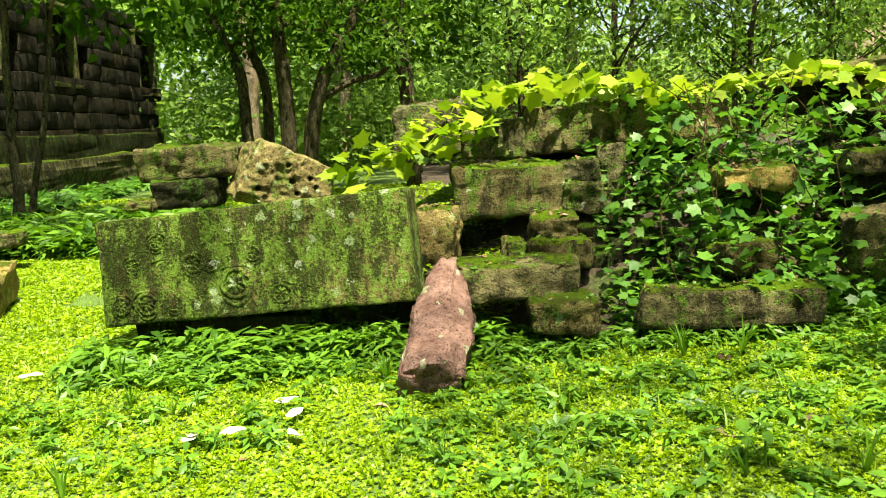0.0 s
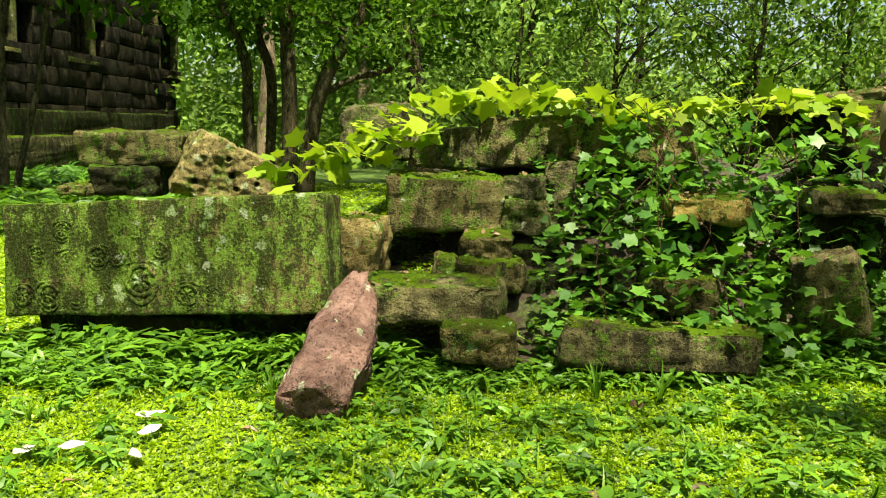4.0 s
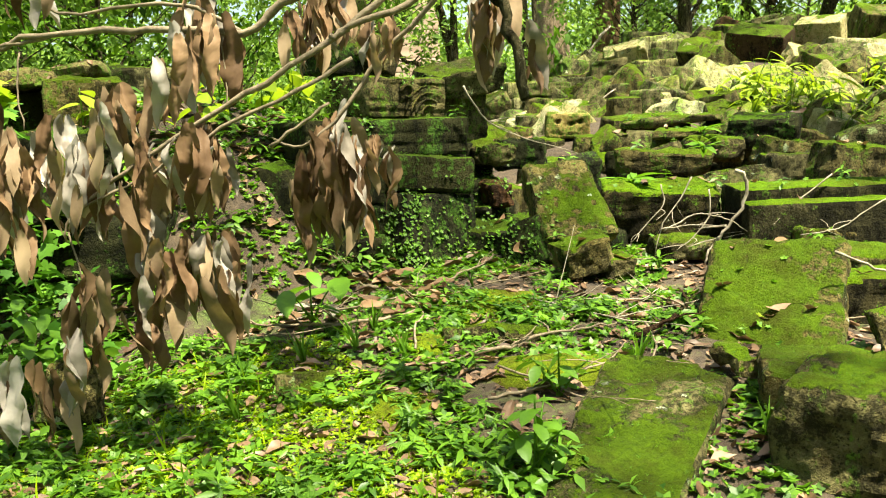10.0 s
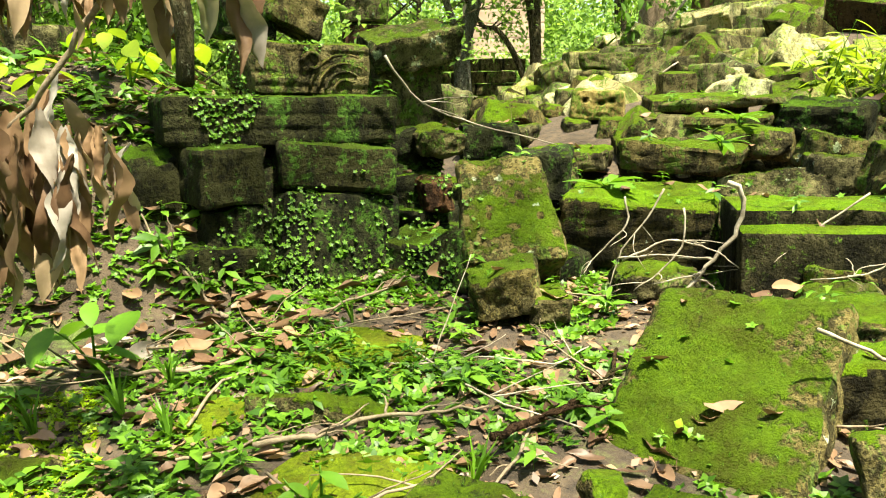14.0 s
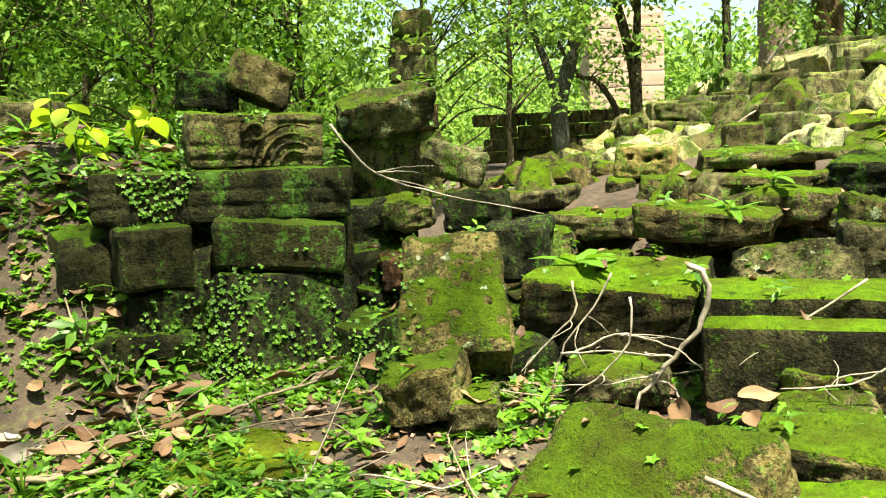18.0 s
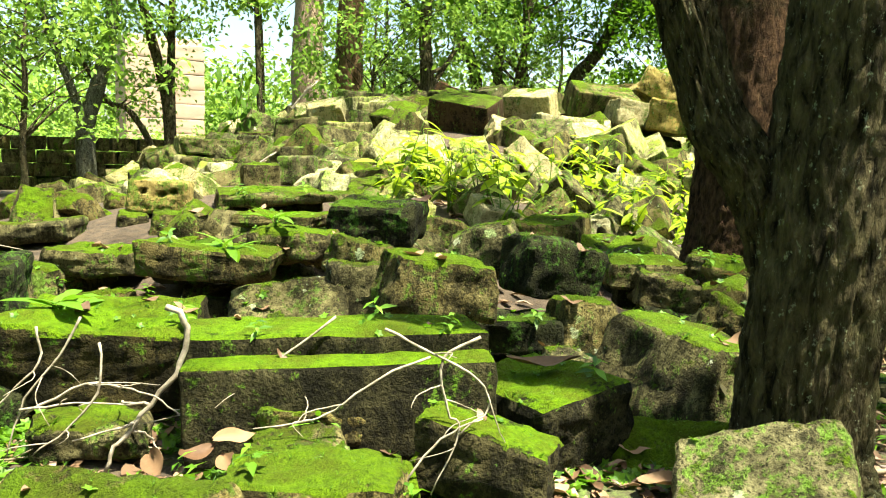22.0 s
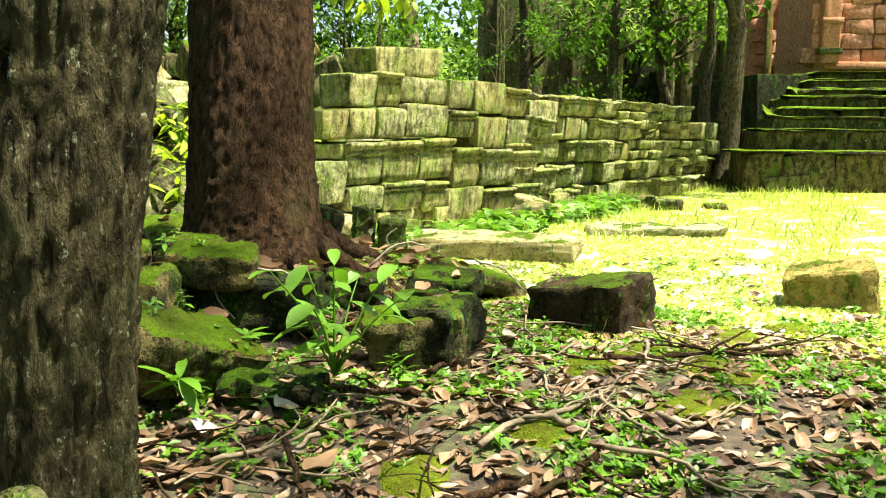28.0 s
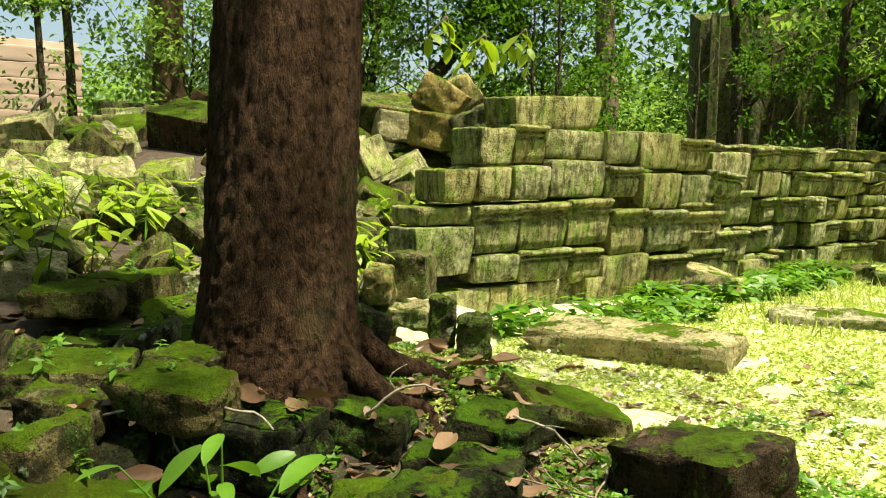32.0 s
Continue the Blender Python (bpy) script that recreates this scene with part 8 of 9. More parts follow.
def ring(n, h0, h1, d0, d1, z0, z1, seed):
    """Middles at compass headings (degrees from +y towards +x) round the walk."""
    rng = random.Random(seed)
    out = []
    for _ in range(n):
        h, d = radians(rng.uniform(h0, h1)), rng.uniform(d0, d1)
        x, y = 5 + math.sin(h) * d, 2 + math.cos(h) * d
        from_start = math.degrees(math.atan2(x, y))
        if -47 < from_start < -16 and math.hypot(x, y) < 44:      # keeps the gallery wall in the open
            continue
        out.append((5 + math.sin(h) * d, 2 + math.cos(h) * d, rng.uniform(z0, z1)))
    return out


leaf_cloud("understory", PALED_LEAF, ring(620, -40, 6, 29, 40, 0.2, 3.4, 1), 46, 0.7, 0.5, (0.2, 0.4), "bright leafy understory behind the ruins")
leaf_cloud("understory", PALED_LEAF, ring(150, 40, 66, 36, 46, 0.3, 5.0, 2), 60, 0.8, 0.5, (0.16, 0.32), "sunlit leafy understory behind the ruins")
leaf_cloud("understory", PALED_LEAF, ring(210, 66, 100, 46, 54, 0.3, 6.0, 12), 60, 0.8, 0.5, (0.2, 0.36), "sunlit leafy understory beyond the shrine")
leaf_cloud("understory", PALED_LEAF, ring(420, 2, 48, 36, 50, 0.2, 2.2, 3), 70, 0.8, 0.5, (0.16, 0.32), "pale leafy understory beyond the rubble")
leaf_cloud("dense_woods", TREE_LEAF, ring(560, -60, 0, 30, 46, 4.5, 15.0, 4), 45, 1.1, 0.8, (0.4, 0.7), "dense forest behind the ruins")
leaf_cloud("dense_woods", PALED_LEAF, ring(420, -90, 4, 46, 60, 1.0, 15.0, 8), 90, 1.6, 1.1, (0.4, 0.7), "sunny forest further behind the ruins")
leaf_cloud("dense_woods", PALED_LEAF, ring(230, 60, 105, 48, 58, 2.0, 14.0, 15), 45, 1.2, 0.9, (0.4, 0.7), "sunlit forest behind the temple")
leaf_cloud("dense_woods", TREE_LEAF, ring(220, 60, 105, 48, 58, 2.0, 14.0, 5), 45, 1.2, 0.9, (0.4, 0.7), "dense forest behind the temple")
leaf_cloud("far_woods", PALED_LEAF, ring(500, -95, 8, 62, 85, 0.5, 15.0, 6), 130, 2.2, 1.6, (0.55, 0.95), "distant green forest with haze in its leaf colour")
leaf_cloud("far_woods", PALED_LEAF, ring(420, 8, 120, 62, 85, 0.5, 7.5, 9), 150, 2.2, 1.4, (0.45, 0.8), "distant green forest with haze in its leaf colour")
leaf_cloud("behind_woods", TREE_LEAF, ring(500, 110, 270, 24, 40, 0.5, 12.0, 7), 40, 1.8, 1.2, (0.7, 1.1), "forest on the other side of the path")

# ---- plants on the ground ----
nrng = np.random.default_rng(7)


def heights(x, y, fn=hill_z):
    return np.array([fn(a, b) for a, b in zip(x, y)])


BIT = (np.array([(0, 0, 0), (0.45, -0.32, 0.1), (1, 0, 0.02), (0.45, 0.32, 0.1)]), [(0, 1, 2, 3)])
BLADE = (np.array([(0, -0.04, 0), (0, 0.04, 0), (0.1, 0.035, 0.5), (0.1, -0.035, 0.5), (0.38, 0.0, 0.95)]), [(0, 1, 2, 3), (3, 2, 4)])
SPRIG = join_shapes([turned(BIT, (0, -0.25, a), 1.0) for a in (0, 1.4, 2.6, 3.9, 5.2)])


def weed_shape(leaves, tall, width, seed):
    rng = random.Random(seed)
    out = [(np.array([(-0.012, 0, 0), (0.012, 0, 0), (0.008, 0, tall), (-0.008, 0, tall)]), [(0, 1, 2, 3)])]
    sh = leaf_shape(1.0, width, 0.12, 0.3, 2)
    for i in range(leaves):
        z = tall * (0.25 + 0.75 * i / max(1, leaves - 1))
        out.append(turned(sh, (rng.gauss(0, 0.25), rng.uniform(-0.5, 0.15), i * 2.4 + rng.uniform(-0.4, 0.4)), rng.uniform(0.55, 1.0) * (0.75 if i > leaves - 3 else 1.0), (0, 0, z)))
    return join_shapes(out)


def spread(n, x0, x1, y0, y1, scale=1.2, cut=0.0, seed=0.0, keep=None):
    x, y = nrng.uniform(x0, x1, n), nrng.uniform(y0, y1, n)
    ok = np.array([noise.noise((a * scale, b * scale, seed)) > cut and (keep is None or keep(a, b)) for a, b in zip(x, y)])
    return x[ok], y[ok]


def plant_bed(name, shape, xy, lift, tilt, size, material, label, category="plants"):
    x, y = xy
    n = len(x)
    pos = np.stack((x, y, heights(x, y) + lift), 1)
    eul = np.stack((nrng.normal(0, tilt, n), nrng.normal(0, tilt, n), nrng.uniform(0, 6.283, n)), 1)
    return scatter(name, shape, pos, eul, nrng.uniform(*size, n), material, label, category)


# lawn: fine near the path, coarser further off
plant_bed("lawn_leaves", SPRIG, spread(110000, -5.5, 4.6, 2.2, 6.2, 1.0, -0.65, 0.0, lambda a, b: a < -0.8 or b < 5.0), 0.012, 0.4, (0.008, 0.024), GRASS, "short yellow-green lawn of tiny creeping leaves", "lawn")
plant_bed("lawn_leaves", SPRIG, spread(60000, -9, 0, 5.5, 12, 0.7, -0.85), 0.013, 0.4, (0.014, 0.036), GRASS, "short lawn of creeping leaves further off", "lawn")
plant_bed("lawn_leaves", SPRIG, spread(26000, -20, 0, 8, 22, 0.7, -0.6, 0.0, lambda a, b: a < -8.5 or b > 11.5), 0.015, 0.35, (0.035, 0.075), GRASS, "short lawn of creeping leaves further off", "lawn")
plant_bed("lawn_grass", BLADE, spread(9000, -8, 4.4, 2.2, 9, 0.9, -0.2, 0.0, lambda a, b: a < -0.8 or b < 5.0), 0.0, 0.3, (0.05, 0.14), GRASS, "thin grass blades in the lawn", "grass")
# Clearing grass takes the pale colour that stands in for full sun.
plant_bed("clearing_grass", SPRIG, spread(100000, 12.8, 30, -0.5, 5.6, 1.9, -0.28), 0.012, 0.45, (0.011, 0.03), PALE_GRASS, "low grass coloured pale for the sun on the clearing", "grass")
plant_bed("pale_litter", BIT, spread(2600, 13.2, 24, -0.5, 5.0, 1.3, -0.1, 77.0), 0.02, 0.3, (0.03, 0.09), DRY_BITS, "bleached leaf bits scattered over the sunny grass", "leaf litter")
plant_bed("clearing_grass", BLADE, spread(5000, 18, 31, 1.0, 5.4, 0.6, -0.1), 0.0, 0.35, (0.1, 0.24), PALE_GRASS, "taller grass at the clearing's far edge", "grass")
plant_bed("lawn_leaves", SPRIG, spread(16000, -10, 4.6, -5, 2.3, 0.8, -0.5), 0.012, 0.4, (0.03, 0.06), GRASS, "short lawn of creeping leaves behind the path", "lawn")
plant_bed("path_creepers", SPRIG, spread(9000, 3.0, 15.0, -5, 0.7, 1.2, -0.1, 6.0), 0.012, 0.4, (0.03, 0.06), WEED, "small creeping weeds behind the path", "weeds")
# low creeping weeds over the shaded ground
plant_bed("path_creepers", SPRIG, spread(26000, 2.6, 14.2, 0.6, 5.6, 1.3, -0.03, 5.0, lambda a, b: a < 8.2 or b > 3.4 or noise.noise((a * 1.7, b * 1.7, 71.0)) > (0.06 if a < 11.0 else -0.12)), 0.015, 0.4, (0.02, 0.05), WEED, "small creeping weeds on the leafy path", "weeds")
for i, (n, box, size, cut) in enumerate(((420, (-3.2, 4.2, 3.2, 5.3), (0.06, 0.14), -0.1), (520, (-3.0, 2.6, 4.7, 5.4), (0.06, 0.15), -0.5), (800, (2.4, 6.4, 2.4, 5.4), (0.05, 0.13), 0.05), (160, (6.0, 12.5, 2.0, 4.6), (0.06, 0.13), 0.15), (160, (15.5, 24, 4.6, 5.7), (0.12, 0.3), 0.0), (150, (11, 17, 0.5, 3.4), (0.06, 0.12), 0.1))):
    for k in range(2):
        plant_bed("weeds", weed_shape(7 + 3 * k, 0.8, 0.42 - 0.14 * k, i * 3 + k), spread(n, *box, 1.4, cut, i + 9.0), 0.0, 0.22, size, WEED, "leafy green weeds growing low on the ground", "weeds")
x, y = spread(1300, -11.2, -4.2, 10.0, 15.5, 0.6, -0.15, 39.0, lambda a, b: b > 10.3 - 0.35 * (a + 4.2))
plant_bed("gallery_weeds", weed_shape(10, 0.9, 0.3, 41), (x, y), 0.0, 0.25, (0.16, 0.46), WEED, "tall green weeds in front of the gallery", "weeds")
x, y = spread(420, -3.1, -0.2, 5.0, 5.55, 2.2, -0.12, 33.0)
plant_bed("slab_weeds", weed_shape(9, 0.9, 0.34, 34), (x, y), 0.0, 0.22, (0.09, 0.24), WEED, "leafy weeds along the foot of the carved slab", "weeds")
x, y = spread(700, -0.9, 3.2, 2.4, 4.9, 1.2, -0.3, 36.0)
plant_bed("weeds", weed_shape(8, 0.7, 0.45, 37), (x, y), 0.0, 0.3, (0.045, 0.11), WEED, "leafy green weeds in the shaded grass", "weeds")
plant_bed("grass_tuft", join_shapes([turned(BLADE, (0.25 * math.sin(a), 0.0, a), 1.0) for a in np.linspace(0, 6, 9)]), spread(90, -4, 6.5, 2.6, 5.4, 1.0, 0.0, 2.0), 0.0, 0.15, (0.1, 0.26), WEED, "tufts of longer grass", "grass")

# ---- fallen leaves ----
def shady(a, b):
    """Litter lies under the trees and thins out towards the sunny grass."""
    return a < 13.4 + 0.9 * noise.noise((a, b, 3.0)) or noise.noise((a * 3, b * 3, 9.0)) > 0.38


for i, (n, box, size, cut) in enumerate(((3200, (2.6, 10.5, 1.6, 5.4), (0.03, 0.15), -0.35), (4800, (8.5, 15.5, 0.6, 4.4), (0.03, 0.16), -0.6), (600, (3.2, 6.2, 5.4, 8.2), (0.08, 0.22), -0.4), (900, (7.0, 13.0, 4.2, 8.0), (0.08, 0.2), -0.2), (160, (14, 17, 0.5, 4.5), (0.08, 0.16), 0.1), (60, (-4, 3, 3.0, 5.0), (0.07, 0.15), 0.1))):
    for k in range(4):
        plant_bed("leaf_litter", dry_shape((0.22, 0.08, -0.12, 0.12)[k], (0.36, 0.5, 0.42, 0.26)[k], i * 4 + k, 5, 0.8), spread(n // 4, *box, 1.1, cut, i + 20.0 + k, shady if box[0] < 14 else None), 0.014, 0.12, size, LITTER, "brown fallen leaves scattered on the soil", "leaf litter")
plant_bed("leaf_litter", dry_shape(0.4, 0.4, 70, 3, 1.0), spread(1500, 3.0, 15.0, -5, 0.8, 1.0, -0.3, 28.0), 0.018, 0.27, (0.08, 0.2), LITTER, "brown fallen leaves behind the path", "leaf litter")
plant_bed("leaf_crumbs", BIT, spread(16000, 2.8, 15.0, 0.6, 5.4, 1.6, -0.4, 44.0, shady), 0.01, 0.4, (0.012, 0.05), LITTER, "crumbled leaf bits and twigs on the soil", "leaf litter")
plant_bed("bank_creepers", SPRIG, spread(9000, 2.6, 6.3, 5.3, 8.4, 1.5, -0.12, 35.0), 0.012, 0.4, (0.015, 0.04), WEED, "small creeping weeds and moss on the earth bank", "weeds")
plant_bed("bank_weeds", weed_shape(8, 0.7, 0.4, 91), spread(700, 3.2, 6.4, 5.6, 8.2, 1.6, -0.05, 31.0), 0.0, 0.3, (0.06, 0.16), WEED, "leafy weeds on the earth bank", "weeds")

# ---- shade: unseen leaf canopy, added overhead ----
def canopy():
    n = 60000
    x, y, z = nrng.uniform(-34, 36, n), nrng.uniform(-14, 34, n), nrng.uniform(8.0, 11.5, n)
    k = sun_way / sun_way.z
    tx, ty = x - k.x * (z - 0.5), y - k.y * (z - 0.5)      # where this leaf's shadow falls
    # Leaves stay only where shade is wanted; gaps let sun onto chosen patches.
    ok = []
    for a, b in zip(tx, ty):
        w = 0.9 * noise.noise((a * 0.5, b * 0.5, 1.0))
        lit = (a < -0.95 + w and 0.5 < b < 11 + w) or (-1.6 < a < 3.0 + w and 6.4 < b < 8) or (a > 13.4 + w and -1.5 + w < b < 6.4 + w) or (a > 23 and b < 17) or (13.2 < a < 21 and 7.0 + w < b < 11.8)
        if 7.3 < a < 15.0 and 2.8 < b < 12 and not (a > 10.2 and b < 5.6):   # broken shade over the rubble
            lit = lit or noise.noise((a * 1.1, b * 1.1, 8.0)) > -0.34
        lit = lit or (6.5 < a < 9.9 and 2.7 < b < 4.9)         # the near stones and the beam
        if 0.7 < a < 3.0 + w and 2.2 < b < 4.7:                # a sunny patch of weeds beside the lawn
            lit = lit or noise.noise((a * 1.1, b * 1.1, 8.0)) > 0.28
        if 3.2 < a < 6.3 and 1.6 < b < 4.4:                    # even shade over the path
            ok.append(True)
            continue
        if 3.7 < a < 6.7 and 4.9 < b < 8 or 0.5 < a < 3.6 and 4.9 < b < 6.3 or -3.1 < a < -0.75 and 5.1 < b < 6.1 or 10.2 < a < 13.9 and 2.4 < b < 5.4:          # deep shade of the pier and the pile
            ok.append(True)
            continue
        ok.append((not lit and noise.noise((a * 0.35, b * 0.35, 4.0)) > -0.36) or nrng.random() < 0.03)
    ok = np.array(ok)
    pos = np.stack((x, y, z), 1)[ok]
    m = len(pos)
    eul = np.stack((nrng.normal(0, 0.5, m), nrng.normal(0, 0.5, m), nrng.uniform(0, 6.283, m)), 1)
    scatter("tree_canopy", leaf_shape(1.0, 0.6, 0.1, 0.2, 1), pos, eul, nrng.uniform(0.35, 0.75, m), TREE_LEAF, "unseen leaf layer added overhead to shape sun and shade", "tree canopy")


canopy()

# ---- vines over the block pile ----
LOBED = lobed_shape(5)


def vines():
    root = tagged(new("climbing_vine"), "yellow-green lobed vine climbing over the block pile", "vine")
    rng = random.Random(8)
    k = 0
    def leaf_mass(name, pts, size, tilt, mat):
        p = np.array(pts)
        n = len(p)
        eul = np.stack((nrng.normal(tilt, 0.45, n), nrng.normal(0.2, 0.4, n), nrng.uniform(0, 6.283, n)), 1)
        ob = scatter(name, LOBED, p, eul, nrng.uniform(*size, n), mat)
        ob.parent = root
    top = []
    for i in range(250):
        x = rng.uniform(-0.75, 3.2)
        y = 6.65 + rng.gauss(0, 0.22)
        z = 1.72 + 0.06 * math.sin(x * 3) - 0.35 * max(0, -x) + rng.gauss(0, 0.045)
        top.append((x, y, z))
    leaf_mass("crest_leaves", top, (0.1, 0.2), 0.0, VINE_LEAF)
    fall = []
    for i in range(70):
        s = rng.random()
        fall.append((-1.35 + 1.25 * s + rng.gauss(0, 0.1), 6.25 + rng.gauss(0, 0.12), 1.12 + 0.35 * s + rng.gauss(0, 0.07)))
    leaf_mass("trailing_leaves", fall, (0.1, 0.2), 0.2, VINE_LEAF)
    side = []
    for i in range(820):
        x = rng.uniform(0.95, 3.3)
        s = rng.random()
        side.append((x + 0.25 * (1 - s), 4.95 + 1.5 * s ** 1.1 + rng.gauss(0, 0.14), 0.25 + 1.35 * s + rng.gauss(0, 0.07)))
    leaf_mass("curtain_leaves", side, (0.06, 0.13), -0.35, VINE_DARK)
    hug = []
    for i in range(2400):
        x, y = rng.uniform(0.65, 3.5), rng.uniform(4.95, 6.7)
        hug.append((x, y, hill_z(x, y) + rng.uniform(0.02, 0.26)))
    leaf_mass("creeping_leaves", hug, (0.045, 0.11), 0.0, VINE_DARK)
    for i in range(10):
        x = rng.uniform(0.9, 3.0)
        pts = [(x, 6.5, 1.75), (x + rng.uniform(-0.3, 0.3), 6.0, 1.35), (x + rng.uniform(-0.4, 0.4), 5.5, 0.8), (x + rng.uniform(-0.5, 0.5), 5.1, 0.3)]
        tube("stem", smooth_path(pts, 3), [0.004] * 10, BARK_BROWN, 5, root)


vines()

from mathutils.bvhtree import BVHTree


# ---- broad-leaved seedlings, sprigs and ferns ----
BROAD = leaf_shape(1.0, 0.5, 0.1, 0.22, 5)
MIDDLE = leaf_shape(1.0, 0.36, 0.1, 0.25, 5)
NARROW = leaf_shape(1.0, 0.26, 0.1, 0.3, 4)


def leafy(name, base, stems, label, category, leaf, shape, size, mat, seed, droop=0.2, per=6, group=""):
    """A plant: each stem a part, each leaf a part."""
    root = tagged(new(name), label, category, group)
    root.matrix_world = pose(*base)
    rng = random.Random(seed)
    me = bpy.data.meshes.new(leaf)
    me.from_pydata(shape[0].tolist(), [], shape[1])
    me.materials.append(mat)
    me.shade_smooth()
    for tip in stems:
        mid = Vector(tip) * 0.5 + Vector((0, 0, abs(tip[2]) * 0.12))
        path = smooth_path([(0, 0, 0), mid, tip], 4)
        tube("stem", path, np.linspace(0.008, 0.003, len(path)).tolist(), BOUGH if droop > 0.5 else WEED, 5, root)
        for k in range(per):
            p = path[max(1, int((len(path) - 1) * (0.3 + 0.7 * k / max(1, per - 1))))]
            ob = new(leaf, me)
            ob.parent = root
            s = size * rng.uniform(0.6, 1.1)
            ob.matrix_local = pose(p.x, p.y, p.z, 0, 0, k * 137.5 + rng.uniform(-30, 30)) @ pose(0, 0, 0, rng.gauss(0, 12), math.degrees(droop) + rng.gauss(0, 14), 0) @ Matrix.Diagonal((s, s, s, 1))
    return root


SPEAR = leaf_shape(1.0, 0.4, 0.12, 0.3, 7)
leafy("broadleaf_seedling", (11.12, 2.88, 0.42), [(0.0, 0.0, 0.6), (0.28, -0.16, 0.5), (-0.26, 0.16, 0.52), (0.36, 0.1, 0.42), (-0.3, -0.1, 0.4), (0.12, -0.32, 0.4), (0.05, 0.2, 0.5)], "bright green seedling with broad pointed leaves", "seedling", "leaf", SPEAR, 0.21, WEED, 1, 0.08, 5)
leafy("broadleaf_seedling", (1.15, 2.55, -0.03), [(0.0, 0.0, 0.16), (0.1, 0.06, 0.12), (-0.1, 0.02, 0.1)], "young broad-leaved plant low in the grass", "seedling", "leaf", BROAD, 0.13, WEED, 2, 0.15, 4)
leafy("broadleaf_seedling", (0.7, 2.9, -0.03), [(0.0, 0.0, 0.2), (-0.08, 0.06, 0.15)], "young broad-leaved plant low in the grass", "seedling", "leaf", BROAD, 0.12, WEED, 3, 0.1, 4)
leafy("broadleaf_seedling", (4.75, 3.05, 0.05), [(0.0, 0.0, 0.3), (0.12, 0.1, 0.25), (-0.12, 0.05, 0.22), (0.05, -0.12, 0.2)], "blue-green broad-leaved seedling on the path", "seedling", "leaf", BROAD, 0.12, WEED, 4, 0.2, 7)
leafy("broadleaf_seedling", (5.25, 3.55, 0.08), [(0.0, 0.0, 0.26), (0.1, -0.1, 0.2), (-0.1, 0.08, 0.2)], "blue-green broad-leaved seedling on the path", "seedling", "leaf", BROAD, 0.11, WEED, 5, 0.2, 7)
leafy("broadleaf_seedling", (5.75, 2.35, 0.0), [(0.0, 0.0, 0.2), (0.1, 0.0, 0.16), (-0.08, 0.08, 0.16)], "blue-green broad-leaved seedling beside a mossy block", "seedling", "leaf", BROAD, 0.12, WEED, 6, 0.2, 6)
leafy("broadleaf_seedling", (4.6, 5.05, 0.25), [(0.0, 0.0, 0.3), (0.18, 0.0, 0.24), (-0.16, -0.05, 0.22)], "large-leaved green seedling by the earth bank", "seedling", "leaf", BROAD, 0.26, WEED, 7, 0.2, 3)
leafy("broadleaf_seedling", (3.1, 4.9, 0.1), [(0.0, 0.0, 0.55), (0.1, 0.05, 0.45), (-0.1, 0.0, 0.4)], "upright leafy weed beside the pile", "seedling", "leaf", BROAD, 0.16, WEED, 8, 0.1, 8)
for i, (x, y, z) in enumerate(((4.9, 6.6, 1.55), (5.2, 6.75, 1.6), (4.4, 6.5, 1.45), (4.1, 6.7, 1.5), (4.7, 7.0, 1.7), (3.7, 6.9, 1.5))):
    leafy("bank_seedling", (x, y, z - 0.1), [(0.0, 0.0, 0.3), (0.12, -0.08, 0.22)], "bright seedling with broad leaves on the earth bank", "seedling", "leaf", BROAD, 0.22, VINE_LEAF, 30 + i, 0.2, 4, "bank seedlings")
for i, (x, y, z, s) in enumerate(((8.55, 5.75, 0.95, 0.22), (7.55, 5.55, 0.75, 0.26), (9.3, 6.45, 1.05, 0.2), (10.6, 3.35, 0.4, 0.2), (11.2, 3.5, 0.45, 0.16), (7.0, 4.7, 0.3, 0.14), (8.1, 4.2, 0.4, 0.12))):
    leafy("fern", (x, y, z), [(0.0, 0.0, 0.08), (0.04, 0.03, 0.07), (-0.04, 0.02, 0.07)], "small green fern rooted between the stones", "fern", "frond", NARROW, s, WEED, 50 + i, -0.35, 4, "ferns")
for i, (x, y, z, n) in enumerate(((14.8, 4.97, 2.64, 5), (15.1, 4.8, 2.7, 5), (14.5, 5.1, 2.75, 4), (11.2, 6.4, 3.15, 6), (11.5, 6.9, 3.0, 6), (11.9, 6.2, 3.3, 5))):
    leafy("hanging_sprig", (x, y, z + 0.25), [(0.05, 0.0, -0.28), (-0.12, 0.1, -0.2)], "sprig of fresh tree leaves hanging into view", "sprig", "leaf", BROAD, 0.2 if i < 3 else 0.24, VINE_LEAF if i < 3 else TREE_LEAF, 70 + i, 0.75, n, "hanging sprigs")

# ---- saplings on the mound ----
rng_sap = random.Random(6)
for i in range(46):
    x, y = rng_sap.gauss(14.2, 1.5), rng_sap.gauss(8.0, 0.75)
    t = rng_sap.uniform(0.45, 1.0)
    leafy("sapling", (x, y, hill_z(x, y)), [(rng_sap.gauss(0, 0.2), rng_sap.gauss(0, 0.2), t * rng_sap.uniform(0.6, 1.0)) for _ in range(3)], "bright green sapling growing among the rubble", "sapling", "leaf", MIDDLE, rng_sap.uniform(0.17, 0.3), VINE_LEAF, 200 + i, 0.25, 6, "mound saplings")

